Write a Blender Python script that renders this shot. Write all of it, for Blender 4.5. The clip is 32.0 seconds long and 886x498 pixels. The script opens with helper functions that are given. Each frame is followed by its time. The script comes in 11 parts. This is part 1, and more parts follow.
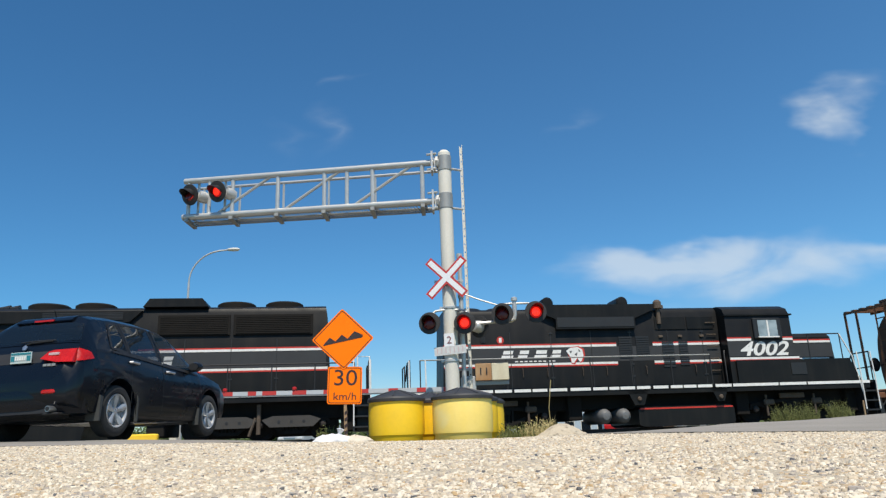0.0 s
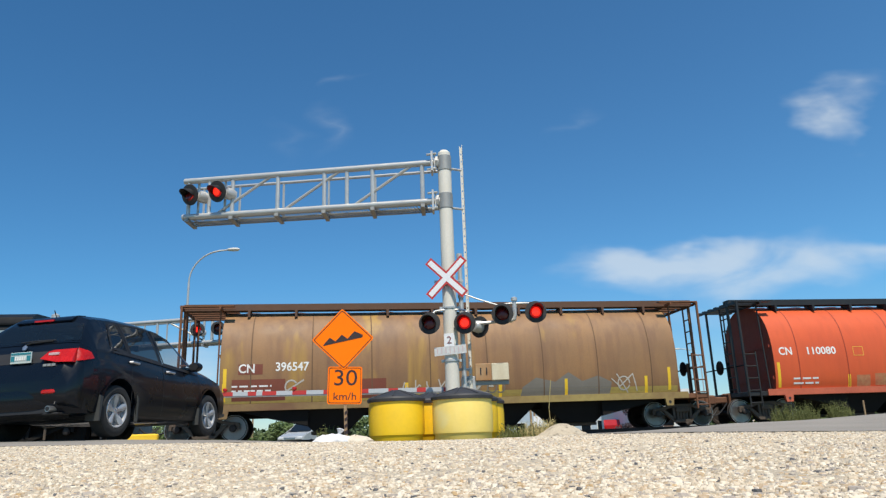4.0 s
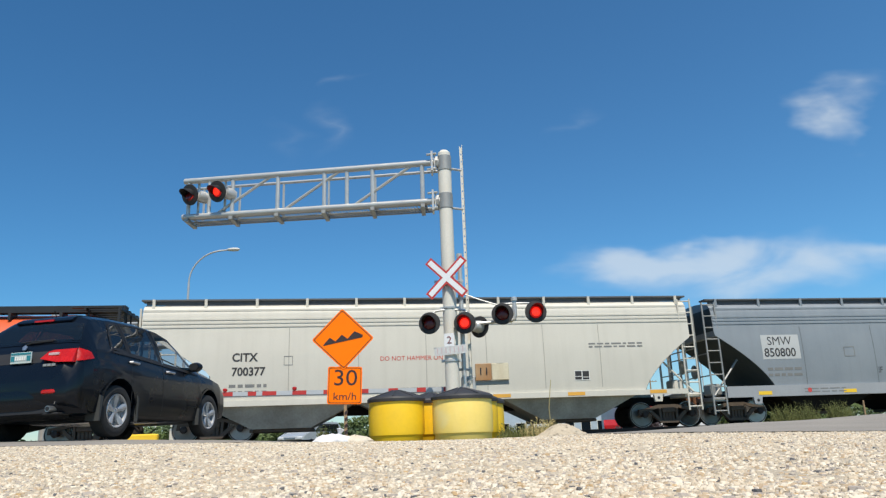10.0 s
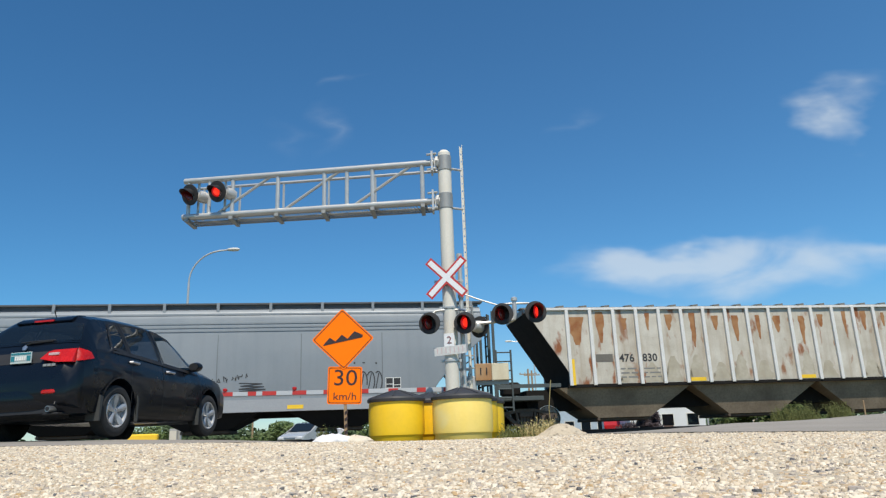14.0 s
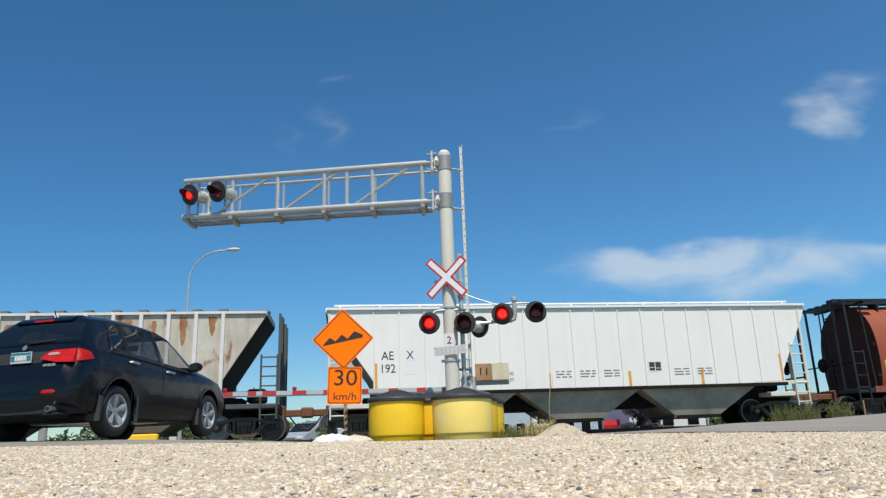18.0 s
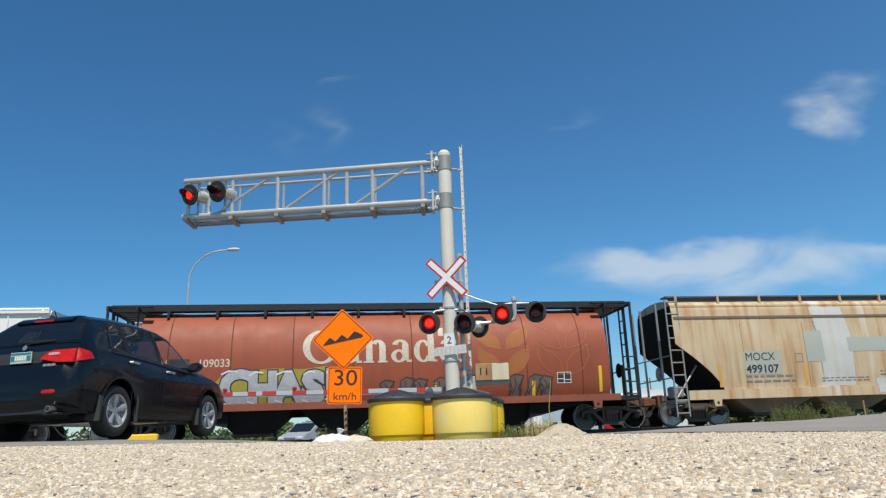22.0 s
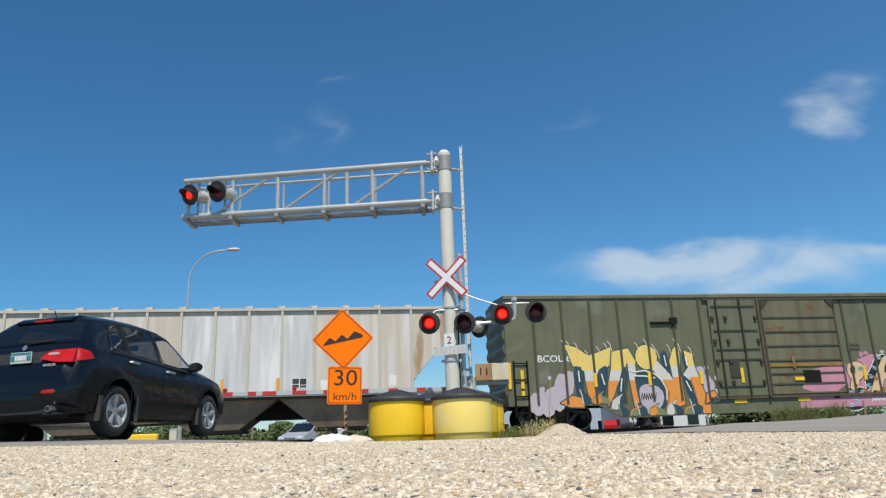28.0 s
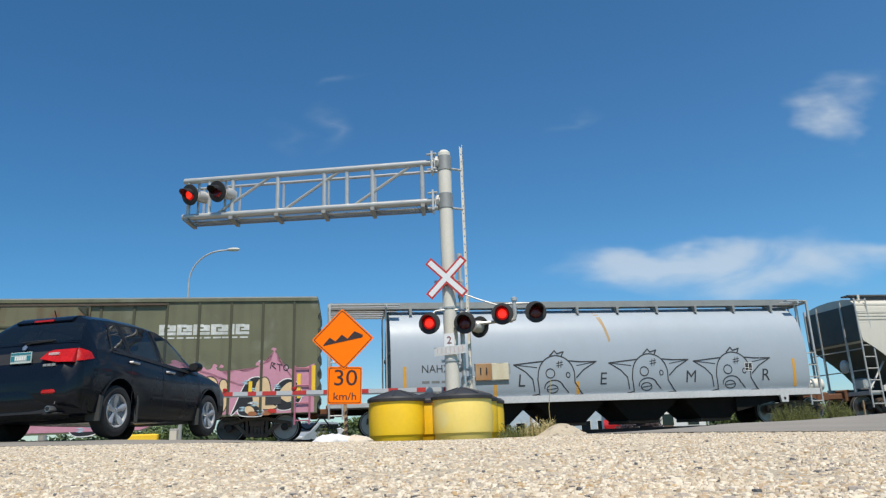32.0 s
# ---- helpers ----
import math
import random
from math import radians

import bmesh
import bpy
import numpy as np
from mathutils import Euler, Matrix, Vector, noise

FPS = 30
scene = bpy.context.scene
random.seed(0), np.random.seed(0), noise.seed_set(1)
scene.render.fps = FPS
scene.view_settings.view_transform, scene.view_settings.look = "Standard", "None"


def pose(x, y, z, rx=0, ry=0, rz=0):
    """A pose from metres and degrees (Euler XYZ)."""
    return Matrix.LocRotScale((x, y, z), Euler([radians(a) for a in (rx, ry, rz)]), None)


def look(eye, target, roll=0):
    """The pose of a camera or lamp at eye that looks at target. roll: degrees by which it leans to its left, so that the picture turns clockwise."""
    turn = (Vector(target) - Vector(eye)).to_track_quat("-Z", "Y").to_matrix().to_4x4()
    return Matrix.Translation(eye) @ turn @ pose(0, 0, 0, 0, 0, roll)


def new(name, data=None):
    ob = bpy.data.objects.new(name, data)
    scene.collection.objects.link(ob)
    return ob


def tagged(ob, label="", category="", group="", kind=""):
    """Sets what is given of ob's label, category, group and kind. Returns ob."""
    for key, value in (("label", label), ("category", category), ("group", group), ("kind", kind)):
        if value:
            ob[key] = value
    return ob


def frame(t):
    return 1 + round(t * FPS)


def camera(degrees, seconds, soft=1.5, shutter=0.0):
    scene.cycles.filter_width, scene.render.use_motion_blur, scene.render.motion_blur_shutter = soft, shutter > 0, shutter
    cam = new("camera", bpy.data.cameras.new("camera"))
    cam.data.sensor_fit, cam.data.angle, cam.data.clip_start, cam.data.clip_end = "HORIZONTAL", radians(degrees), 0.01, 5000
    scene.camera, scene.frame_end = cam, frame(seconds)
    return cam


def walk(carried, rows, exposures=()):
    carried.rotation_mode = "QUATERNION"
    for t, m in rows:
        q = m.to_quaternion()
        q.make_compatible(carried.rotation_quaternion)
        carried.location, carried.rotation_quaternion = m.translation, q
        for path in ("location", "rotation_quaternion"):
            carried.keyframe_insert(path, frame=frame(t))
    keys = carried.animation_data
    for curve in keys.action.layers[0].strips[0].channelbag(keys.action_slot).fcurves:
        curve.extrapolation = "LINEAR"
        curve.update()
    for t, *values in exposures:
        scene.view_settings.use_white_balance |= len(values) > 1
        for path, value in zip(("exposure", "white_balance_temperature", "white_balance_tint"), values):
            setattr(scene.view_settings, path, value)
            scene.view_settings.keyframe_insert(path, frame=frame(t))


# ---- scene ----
# One plan: x to the right of the first view, y away from it, z up. Rails cross from left to right, rising a little.
cam = camera(64.58, 32.0, soft=1.3)
EYE = (0.0, 0.0, 0.15)
TILT, LEAN = 15.109, -2.08
AIM = (0.0, math.cos(radians(TILT)), 0.15 + math.sin(radians(TILT)))
walk(cam, [(0, look(EYE, AIM, LEAN)), (32, look(EYE, AIM, LEAN))], [(0, 0.17), (12.5, 0.17), (17, 0.07), (32, 0.07)])

# ---- light: clear midday, sun high behind the camera to its right ----
SUN_TO = Vector((0.07, -0.47, 0.865)).normalized()
world = bpy.data.worlds.new("sky")
scene.world = world
world.use_nodes = True


def sky_nodes():
    nt = world.node_tree
    nt.nodes.clear()
    N, L = nt.nodes.new, nt.links.new
    out, bg, sky = N("ShaderNodeOutputWorld"), N("ShaderNodeBackground"), N("ShaderNodeTexSky")
    sky.sky_type, sky.sun_disc = "NISHITA", False
    sky.sun_elevation = math.asin(SUN_TO.z)
    sky.sun_rotation = math.atan2(SUN_TO.x, SUN_TO.y)
    sky.air_density, sky.dust_density, sky.ozone_density = 1.0, 0.0, 4.0
    bg.inputs["Strength"].default_value = 0.10
    tc = N("ShaderNodeTexCoord")
    # flat coordinates of the heavens: across and up, seen towards +y
    sep = N("ShaderNodeSeparateXYZ")
    L(tc.outputs["Generated"], sep.inputs[0])

    def m(op, a, b=None, c=None):
        n = N("ShaderNodeMath")
        n.operation = op
        for i, v in enumerate((a, b, c)):
            if v is None:
                continue
            if isinstance(v, (int, float)):
                n.inputs[i].default_value = v
            else:
                L(v, n.inputs[i])
        return n.outputs[0]
    yy = m("MAXIMUM", sep.outputs[1], 0.05)
    u, v = m("DIVIDE", sep.outputs[0], yy), m("DIVIDE", sep.outputs[2], yy)
    comb = N("ShaderNodeCombineXYZ")
    L(u, comb.inputs[0])
    L(m("MULTIPLY", v, 2.2), comb.inputs[1])
    total = None
    # the wisps' outlines are drawn out and torn
    drift = N("ShaderNodeTexNoise")
    drift.inputs["Scale"].default_value, drift.inputs["Detail"].default_value = 4.5, 4.0
    L(comb.outputs[0], drift.inputs["Vector"])
    dsep = N("ShaderNodeSeparateColor")
    L(drift.outputs["Color"], dsep.inputs[0])
    uw = m("ADD", u, m("MULTIPLY", m("SUBTRACT", dsep.outputs[0], 0.5), 0.30))
    vw = m("ADD", v, m("MULTIPLY", m("SUBTRACT", dsep.outputs[1], 0.5), 0.13))
    # wisps: centre across, centre up, half width, half height, strength, lean
    for cu, cv, hw, hh, k, lean in ((0.42, 0.232, 0.30, 0.052, 1.25, -0.05), (0.30, 0.25, 0.20, 0.028, 0.7, 0.06), (0.63, 0.475, 0.085, 0.062, 1.2, 0.1),
                                    (0.66, 0.22, 0.12, 0.03, 0.6, -0.15), (0.20, 0.475, 0.05, 0.015, 0.3, 0.2), (-0.18, 0.47, 0.05, 0.05, 0.28, 0.5),
                                    (-0.16, 0.555, 0.03, 0.012, 0.25, 0.3), (-0.26, 0.46, 0.04, 0.05, 0.2, -0.7), (-0.37, 0.10, 0.09, 0.06, 0.9, 0.0),
                                    (0.35, 0.165, 0.2, 0.03, 0.45, -0.02), (-0.08, 0.06, 0.1, 0.03, 0.6, 0)):
        du = m("SUBTRACT", uw, cu)
        dv = m("SUBTRACT", m("SUBTRACT", vw, cv), m("MULTIPLY", du, lean))
        r = m("SQRT", m("ADD", m("POWER", m("ABSOLUTE", m("DIVIDE", du, hw)), 2.0), m("POWER", m("ABSOLUTE", m("DIVIDE", dv, hh)), 2.0)))
        g = m("MULTIPLY", m("MAXIMUM", m("SUBTRACT", 1.0, r), 0.0), k)
        total = g if total is None else m("ADD", total, g)
    n1, n2 = N("ShaderNodeTexNoise"), N("ShaderNodeTexNoise")
    for n, sc, det in ((n1, 5.0, 5.0), (n2, 14.0, 6.0)):
        n.inputs["Scale"].default_value, n.inputs["Detail"].default_value = sc, det
        n.inputs["Distortion"].default_value = 0.6
        L(comb.outputs[0], n.inputs["Vector"])
    tex = m("ADD", m("MULTIPLY", n1.outputs[0], 1.65), m("MULTIPLY", n2.outputs[0], 0.3))
    mask = m("MULTIPLY", total, m("MAXIMUM", m("SUBTRACT", tex, 0.42), 0.0))
    ramp = N("ShaderNodeMapRange")
    ramp.interpolation_type = "SMOOTHSTEP"
    ramp.inputs["From Max"].default_value, ramp.inputs["To Max"].default_value = 0.75, 0.62
    L(mask, ramp.inputs["Value"])
    mix = N("ShaderNodeMix")
    mix.data_type = "RGBA"
    L(ramp.outputs[0], mix.inputs[0])
    tint = N("ShaderNodeMix")
    tint.data_type, tint.blend_type = "RGBA", "MULTIPLY"
    tint.inputs[0].default_value = 1.0
    L(sky.outputs[0], tint.inputs[6])
    # clearer to one side, a little hazier to the other
    side = N("ShaderNodeMapRange")
    side.inputs["From Min"].default_value, side.inputs["From Max"].default_value = -0.7, 0.7
    L(u, side.inputs["Value"])
    low = N("ShaderNodeMapRange")
    low.inputs["From Min"].default_value, low.inputs["From Max"].default_value = 0.02, 0.22
    L(v, low.inputs["Value"])
    hue = N("ShaderNodeMix")
    hue.data_type = "RGBA"
    hue.inputs[6].default_value, hue.inputs[7].default_value = (0.425, 0.86, 1.06, 1), (0.58, 1.04, 1.22, 1)
    L(side.outputs[0], hue.inputs[0])
    air = N("ShaderNodeMix")
    air.data_type = "RGBA"
    air.inputs[6].default_value = (0.66, 0.83, 0.93, 1)
    L(low.outputs[0], air.inputs[0])
    L(hue.outputs[2], air.inputs[7])
    L(air.outputs[2], tint.inputs[7])
    L(tint.outputs[2], mix.inputs[6])
    mix.inputs[7].default_value = (6.4, 7.0, 7.4, 1)
    L(mix.outputs[2], bg.inputs["Color"])
    L(bg.outputs[0], out.inputs[0])


sky_nodes()
sun = new("sun", bpy.data.lights.new("sun", "SUN"))
sun.data.energy, sun.data.angle, sun.data.color = 4.7, radians(0.53), (1.0, 0.925, 0.80)
sun.matrix_world = look(SUN_TO * 50, (0, 0, 0))

# ---- materials ----
MATS = {}


def material(name, color, rough=0.6, metal=0.0, second=None, fine=(40.0, 0.25), broad=(2.0, 0.35), bump=0.0, bump_scale=60.0, streak=0.0,
             streak_color=(0.10, 0.05, 0.03), patch=None, emit=0.0, spec=0.5, coat=0.0, vary=0.0, seed=0.0, threshold=0.62, run=1.0):
    """A painted, worn or raw surface: grain at a fine and a broad scale, stains that run down, patches of another colour, relief."""
    if name in MATS:
        return MATS[name]
    mat = MATS[name] = bpy.data.materials.new(name)
    mat.use_nodes = True
    nt = mat.node_tree
    N, L = nt.nodes.new, nt.links.new
    bsdf = nt.nodes["Principled BSDF"]
    tc = N("ShaderNodeTexCoord")
    co = tc.outputs["Object"]
    if seed:
        mp0 = N("ShaderNodeMapping")
        mp0.inputs["Location"].default_value = (seed * 7.3, seed * 3.1, seed * 1.7)
        L(co, mp0.inputs[0])
        co = mp0.outputs[0]

    def noise_at(scale, detail=5.0, vec=None, distortion=0.0):
        n = N("ShaderNodeTexNoise")
        n.inputs["Scale"].default_value, n.inputs["Detail"].default_value, n.inputs["Distortion"].default_value = scale, detail, distortion
        L(vec or co, n.inputs["Vector"])
        return n.outputs[0]

    def ramp(val, a, b):
        r = N("ShaderNodeMapRange")
        r.inputs["From Min"].default_value, r.inputs["From Max"].default_value = a, b
        L(val, r.inputs["Value"])
        return r.outputs[0]

    def mix(fac, a, b, mode="MIX"):
        x = N("ShaderNodeMix")
        x.data_type, x.blend_type = "RGBA", mode
        for sock, v in ((0, fac), (6, a), (7, b)):
            if isinstance(v, (int, float)):
                x.inputs[sock].default_value = v
            elif isinstance(v, tuple):
                x.inputs[sock].default_value = (*v, 1)[:4]
            else:
                L(v, x.inputs[sock])
        return x.outputs[2]

    def mul(a, k):
        n = N("ShaderNodeMath")
        n.operation = "MULTIPLY"
        L(a, n.inputs[0])
        n.inputs[1].default_value = k
        return n.outputs[0]
    dark = second or tuple(c * 0.55 for c in color)
    col = mix(mul(ramp(noise_at(broad[0]), 0.35, 0.75), broad[1]), tuple(color), tuple(dark))
    col = mix(mul(ramp(noise_at(fine[0], 3.0), 0.4, 0.8), fine[1]), col, tuple(c * 0.6 for c in dark))
    if patch:
        pc, ps = patch
        mq = N("ShaderNodeMapping")
        mq.inputs["Scale"].default_value = (1.0, 1.0, run)
        L(co, mq.inputs[0])
        col = mix(ramp(noise_at(ps, 8.0, mq.outputs[0], distortion=0.3), threshold, threshold + 0.09), col, tuple(pc))
    if streak:
        mp = N("ShaderNodeMapping")
        mp.inputs["Scale"].default_value = (2.4, 2.4, 0.16)
        L(co, mp.inputs[0])
        col = mix(mul(ramp(noise_at(1.6, 6.0, mp.outputs[0]), 0.46, 0.74), streak), col, tuple(streak_color))
    if vary:
        oi = N("ShaderNodeObjectInfo")
        col = mix(mul(oi.outputs["Random"], vary), col, tuple(c * 0.35 for c in color))
    L(col, bsdf.inputs["Base Color"])
    r = N("ShaderNodeMapRange")
    r.inputs["To Min"].default_value, r.inputs["To Max"].default_value = max(0.02, rough - 0.12), min(1.0, rough + 0.15)
    L(noise_at(broad[0] * 3), r.inputs["Value"])
    L(r.outputs[0], bsdf.inputs["Roughness"])
    bsdf.inputs["Metallic"].default_value = metal
    bsdf.inputs["Specular IOR Level"].default_value = spec
    bsdf.inputs["Coat Weight"].default_value = coat
    bsdf.inputs["Coat Roughness"].default_value = 0.04
    if bump:
        b = N("ShaderNodeBump")
        b.inputs["Strength"].default_value, b.inputs["Distance"].default_value = bump, 0.02
        L(noise_at(bump_scale, 4.0), b.inputs["Height"])
        L(b.outputs[0], bsdf.inputs["Normal"])
    if emit:
        bsdf.inputs["Emission Color"].default_value = (*color, 1)
        bsdf.inputs["Emission Strength"].default_value = emit
    return mat


def glass(name, color, rough=0.03, alpha=0.55):
    if name in MATS:
        return MATS[name]
    mat = MATS[name] = bpy.data.materials.new(name)
    mat.use_nodes = True
    b = mat.node_tree.nodes["Principled BSDF"]
    b.inputs["Base Color"].default_value = (*color, 1)
    b.inputs["Roughness"].default_value, b.inputs["Alpha"].default_value = rough, alpha
    return mat


STEEL = material("galvanised_steel", (0.55, 0.545, 0.52), 0.42, 0.4, (0.38, 0.375, 0.36), (60, 0.2), (3, 0.4), 0.05)
STEEL_DARK = material("dull_steel_band", (0.36, 0.36, 0.34), 0.5, 0.4)
STEEL_WHITE = material("white_painted_steel", (0.68, 0.65, 0.57), 0.5, 0.0, (0.58, 0.53, 0.43))
BLACK = material("black_paint", (0.014, 0.014, 0.015), 0.5, 0.0, (0.03, 0.028, 0.026))
BLACK_MATT = material("black_plastic", (0.022, 0.022, 0.024), 0.7, 0.0, (0.05, 0.047, 0.043), (30, 0.4), (4, 0.5), 0.2, 30)
UNDER = material("grimy_running_gear", (0.105, 0.078, 0.056), 0.85, 0.0, (0.060, 0.043, 0.032), (20, 0.5), (3, 0.6), 0.3, 25)
# underframe colour, darkened further to stand for shade below and on hopper ends
UNDER_DARK = material("dark_underframe_and_shade", (0.012, 0.011, 0.010), 0.9, 0.0, (0.022, 0.018, 0.015), spec=0.2)
RUST = material("rusty_steel", (0.20, 0.085, 0.040), 0.85, 0.0, (0.08, 0.04, 0.025), (25, 0.5), (3, 0.6), 0.3, 30)
WHEEL = material("wheel_steel", (0.040, 0.031, 0.026), 0.75, 0.1, (0.025, 0.02, 0.017), (30, 0.4), (6, 0.5))
RIM_BRIGHT = material("polished_tread", (0.42, 0.40, 0.38), 0.35, 0.8)
WHITE_INK = material("white_lettering", (0.78, 0.78, 0.75), 0.7, 0.0, (0.6, 0.59, 0.55), (20, 0.3), (2, 0.4))
BLACK_INK = material("black_lettering", (0.03, 0.03, 0.032), 0.7, 0.0, (0.08, 0.08, 0.08))
GREY_INK = material("faded_lettering", (0.22, 0.22, 0.21), 0.8)
RED_INK = material("red_lettering", (0.60, 0.05, 0.03), 0.6, 0.0, (0.4, 0.05, 0.03))
YELLOW_TAPE = material("yellow_reflector_tape", (0.86, 0.55, 0.03), 0.45, 0.0, (0.72, 0.42, 0.03), (30, 0.15), (3, 0.3))
AMBER_TAPE = material("amber_reflector_tape", (0.78, 0.40, 0.06), 0.5)
ORANGE_SIGN = material("orange_sign_sheeting", (1.0, 0.19, 0.0), 0.5, 0.0, (0.95, 0.165, 0.0), (50, 0.08), (2, 0.2), spec=0.15)
SIGN_BLACK = material("sign_black", (0.035, 0.018, 0.016), 0.5)
WOOD = material("weathered_wood", (0.36, 0.24, 0.13), 0.8, 0.0, (0.22, 0.14, 0.08), (60, 0.4), (6, 0.5), 0.3, 40)
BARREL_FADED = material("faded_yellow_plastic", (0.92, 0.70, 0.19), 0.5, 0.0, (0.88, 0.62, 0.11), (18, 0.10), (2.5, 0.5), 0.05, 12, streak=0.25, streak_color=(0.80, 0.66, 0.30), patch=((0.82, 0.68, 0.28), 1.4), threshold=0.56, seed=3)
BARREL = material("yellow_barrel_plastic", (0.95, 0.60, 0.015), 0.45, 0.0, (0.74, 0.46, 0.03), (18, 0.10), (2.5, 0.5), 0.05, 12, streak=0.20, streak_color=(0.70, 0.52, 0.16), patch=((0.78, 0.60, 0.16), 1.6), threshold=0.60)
LID = material("black_barrel_lid", (0.024, 0.024, 0.027), 0.55, 0.0, (0.07, 0.068, 0.064), (14, 0.35), (3, 0.5), 0.12, 18)
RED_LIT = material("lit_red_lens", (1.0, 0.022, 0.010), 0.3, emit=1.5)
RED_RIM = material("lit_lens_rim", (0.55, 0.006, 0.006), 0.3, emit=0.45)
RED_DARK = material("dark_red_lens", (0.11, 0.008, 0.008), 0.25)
WHITE_SHEET = material("white_reflective_sheeting", (0.80, 0.80, 0.80), 0.45, 0.0, (0.70, 0.70, 0.70), (30, 0.1))
RED_SHEET = material("red_reflective_sheeting", (0.55, 0.05, 0.04), 0.4, 0.0, (0.42, 0.04, 0.04))

# ---- mesh tools ----


def box(bm, x0, x1, y0, y1, z0, z1, bevel=0.0):
    if bevel:
        x0, x1, y0, y1, z0, z1 = min(x0, x1), max(x0, x1), min(y0, y1), max(y0, y1), min(z0, z1), max(z0, z1)
        b = min(bevel, (x1 - x0) / 3, (y1 - y0) / 3, (z1 - z0) / 3)
        vs = [bm.verts.new((x, y, z)) for z, k in ((z0, b), (z0 + b, 0), (z1 - b, 0), (z1, b))
              for x, y in ((x0 + k + b, y0 + k), (x1 - k - b, y0 + k), (x1 - k, y0 + k + b), (x1 - k, y1 - k - b), (x1 - k - b, y1 - k), (x0 + k + b, y1 - k), (x0 + k, y1 - k - b), (x0 + k, y0 + k + b))]
        for r in range(3):
            for i in range(8):
                j = (i + 1) % 8
                bm.faces.new((vs[r * 8 + i], vs[r * 8 + j], vs[r * 8 + 8 + j], vs[r * 8 + 8 + i]))
        bm.faces.new(vs[7::-1])
        bm.faces.new(vs[24:])
        return
    v = [bm.verts.new((x, y, z)) for z in (z0, z1) for y in (y0, y1) for x in (x0, x1)]
    for f in ((0, 2, 3, 1), (4, 5, 7, 6), (0, 1, 5, 4), (2, 6, 7, 3), (0, 4, 6, 2), (1, 3, 7, 5)):
        bm.faces.new([v[i] for i in f])


def rod(bm, p, q, r, n=8, r2=None):
    p, q = Vector(p), Vector(q)
    d = (q - p).normalized()
    a = d.orthogonal().normalized()
    b = d.cross(a)
    r2 = r if r2 is None else r2
    rings = [[bm.verts.new(c + (a * math.cos(2 * math.pi * i / n) + b * math.sin(2 * math.pi * i / n)) * k) for i in range(n)] for c, k in ((p, r), (q, r2))]
    for i in range(n):
        j = (i + 1) % n
        bm.faces.new((rings[0][i], rings[0][j], rings[1][j], rings[1][i]))
    bm.faces.new(rings[0][::-1])
    bm.faces.new(rings[1])


def pipe(bm, points, r, n=8):
    """A bent pipe through the points, one closed skin."""
    pts = [Vector(p) for p in points]
    rings = []
    a = (pts[1] - pts[0]).orthogonal().normalized()
    for k, p in enumerate(pts):
        d = (pts[min(k + 1, len(pts) - 1)] - pts[max(k - 1, 0)]).normalized()
        a = (a - d * a.dot(d)).normalized()
        b = d.cross(a)
        rings.append([bm.verts.new(p + (a * math.cos(2 * math.pi * i / n) + b * math.sin(2 * math.pi * i / n)) * r) for i in range(n)])
    for r0, r1 in zip(rings, rings[1:]):
        for i in range(n):
            j = (i + 1) % n
            bm.faces.new((r0[i], r0[j], r1[j], r1[i]))
    bm.faces.new(rings[0][::-1])
    bm.faces.new(rings[-1])


def lathe(bm, profile, m=None, n=24):
    """Turns (radius, height) pairs round the z axis; m places it."""
    m = m or Matrix()
    rings = [[bm.verts.new(m @ Vector((max(r, 1e-4) * math.cos(2 * math.pi * i / n), max(r, 1e-4) * math.sin(2 * math.pi * i / n), z))) for i in range(n)] for r, z in profile]
    for r0, r1 in zip(rings, rings[1:]):
        for i in range(n):
            j = (i + 1) % n
            bm.faces.new((r0[i], r0[j], r1[j], r1[i]))
    bm.faces.new(rings[0][::-1])
    bm.faces.new(rings[-1])


def slab(bm, outline, y0, y1, m=None):
    """An outline of (x, z) pairs given depth from y0 to y1."""
    m = m or Matrix()
    a = [bm.verts.new(m @ Vector((x, y0, z))) for x, z in outline]
    b = [bm.verts.new(m @ Vector((x, y1, z))) for x, z in outline]
    n = len(outline)
    bm.faces.new(a)
    bm.faces.new(b[::-1])
    for i in range(n):
        bm.faces.new((a[(i + 1) % n], a[i], b[i], b[(i + 1) % n]))


def mesh_of(name, bm, mat, smooth=35):
    bmesh.ops.recalc_face_normals(bm, faces=bm.faces)
    me = bpy.data.meshes.new(name)
    bm.to_mesh(me)
    bm.free()
    if smooth:
        me.polygons.foreach_set("use_smooth", [True] * len(me.polygons))
        me.set_sharp_from_angle(angle=radians(smooth))
    for k in (mat if isinstance(mat, (list, tuple)) else (mat,)):
        me.materials.append(k)
    return me


def part(name, bm, mat, parent, label="", smooth=35, at=None):
    ob = new(name, mesh_of(name, bm, mat, smooth))
    ob.parent = parent
    if at is not None:
        ob.matrix_basis = at
    if label:
        ob["label"] = label
    return ob


def shared(name, me, parent, m):
    ob = new(name, me)
    ob.parent = parent
    ob.matrix_basis = m
    return ob


def thing(name, m, label, category, group="", kind=""):
    ob = new(name)
    ob.empty_display_size = 0.2
    ob.matrix_basis = m
    return tagged(ob, label, category, group, kind)


def single(name, bm, mat, label, category, group="", kind="", smooth=35, m=None):
    ob = new(name, mesh_of(name, bm, mat, smooth))
    if m is not None:
        ob.matrix_basis = m
    return tagged(ob, label, category, group, kind)


def B():
    return bmesh.new()


TEXTS = {}


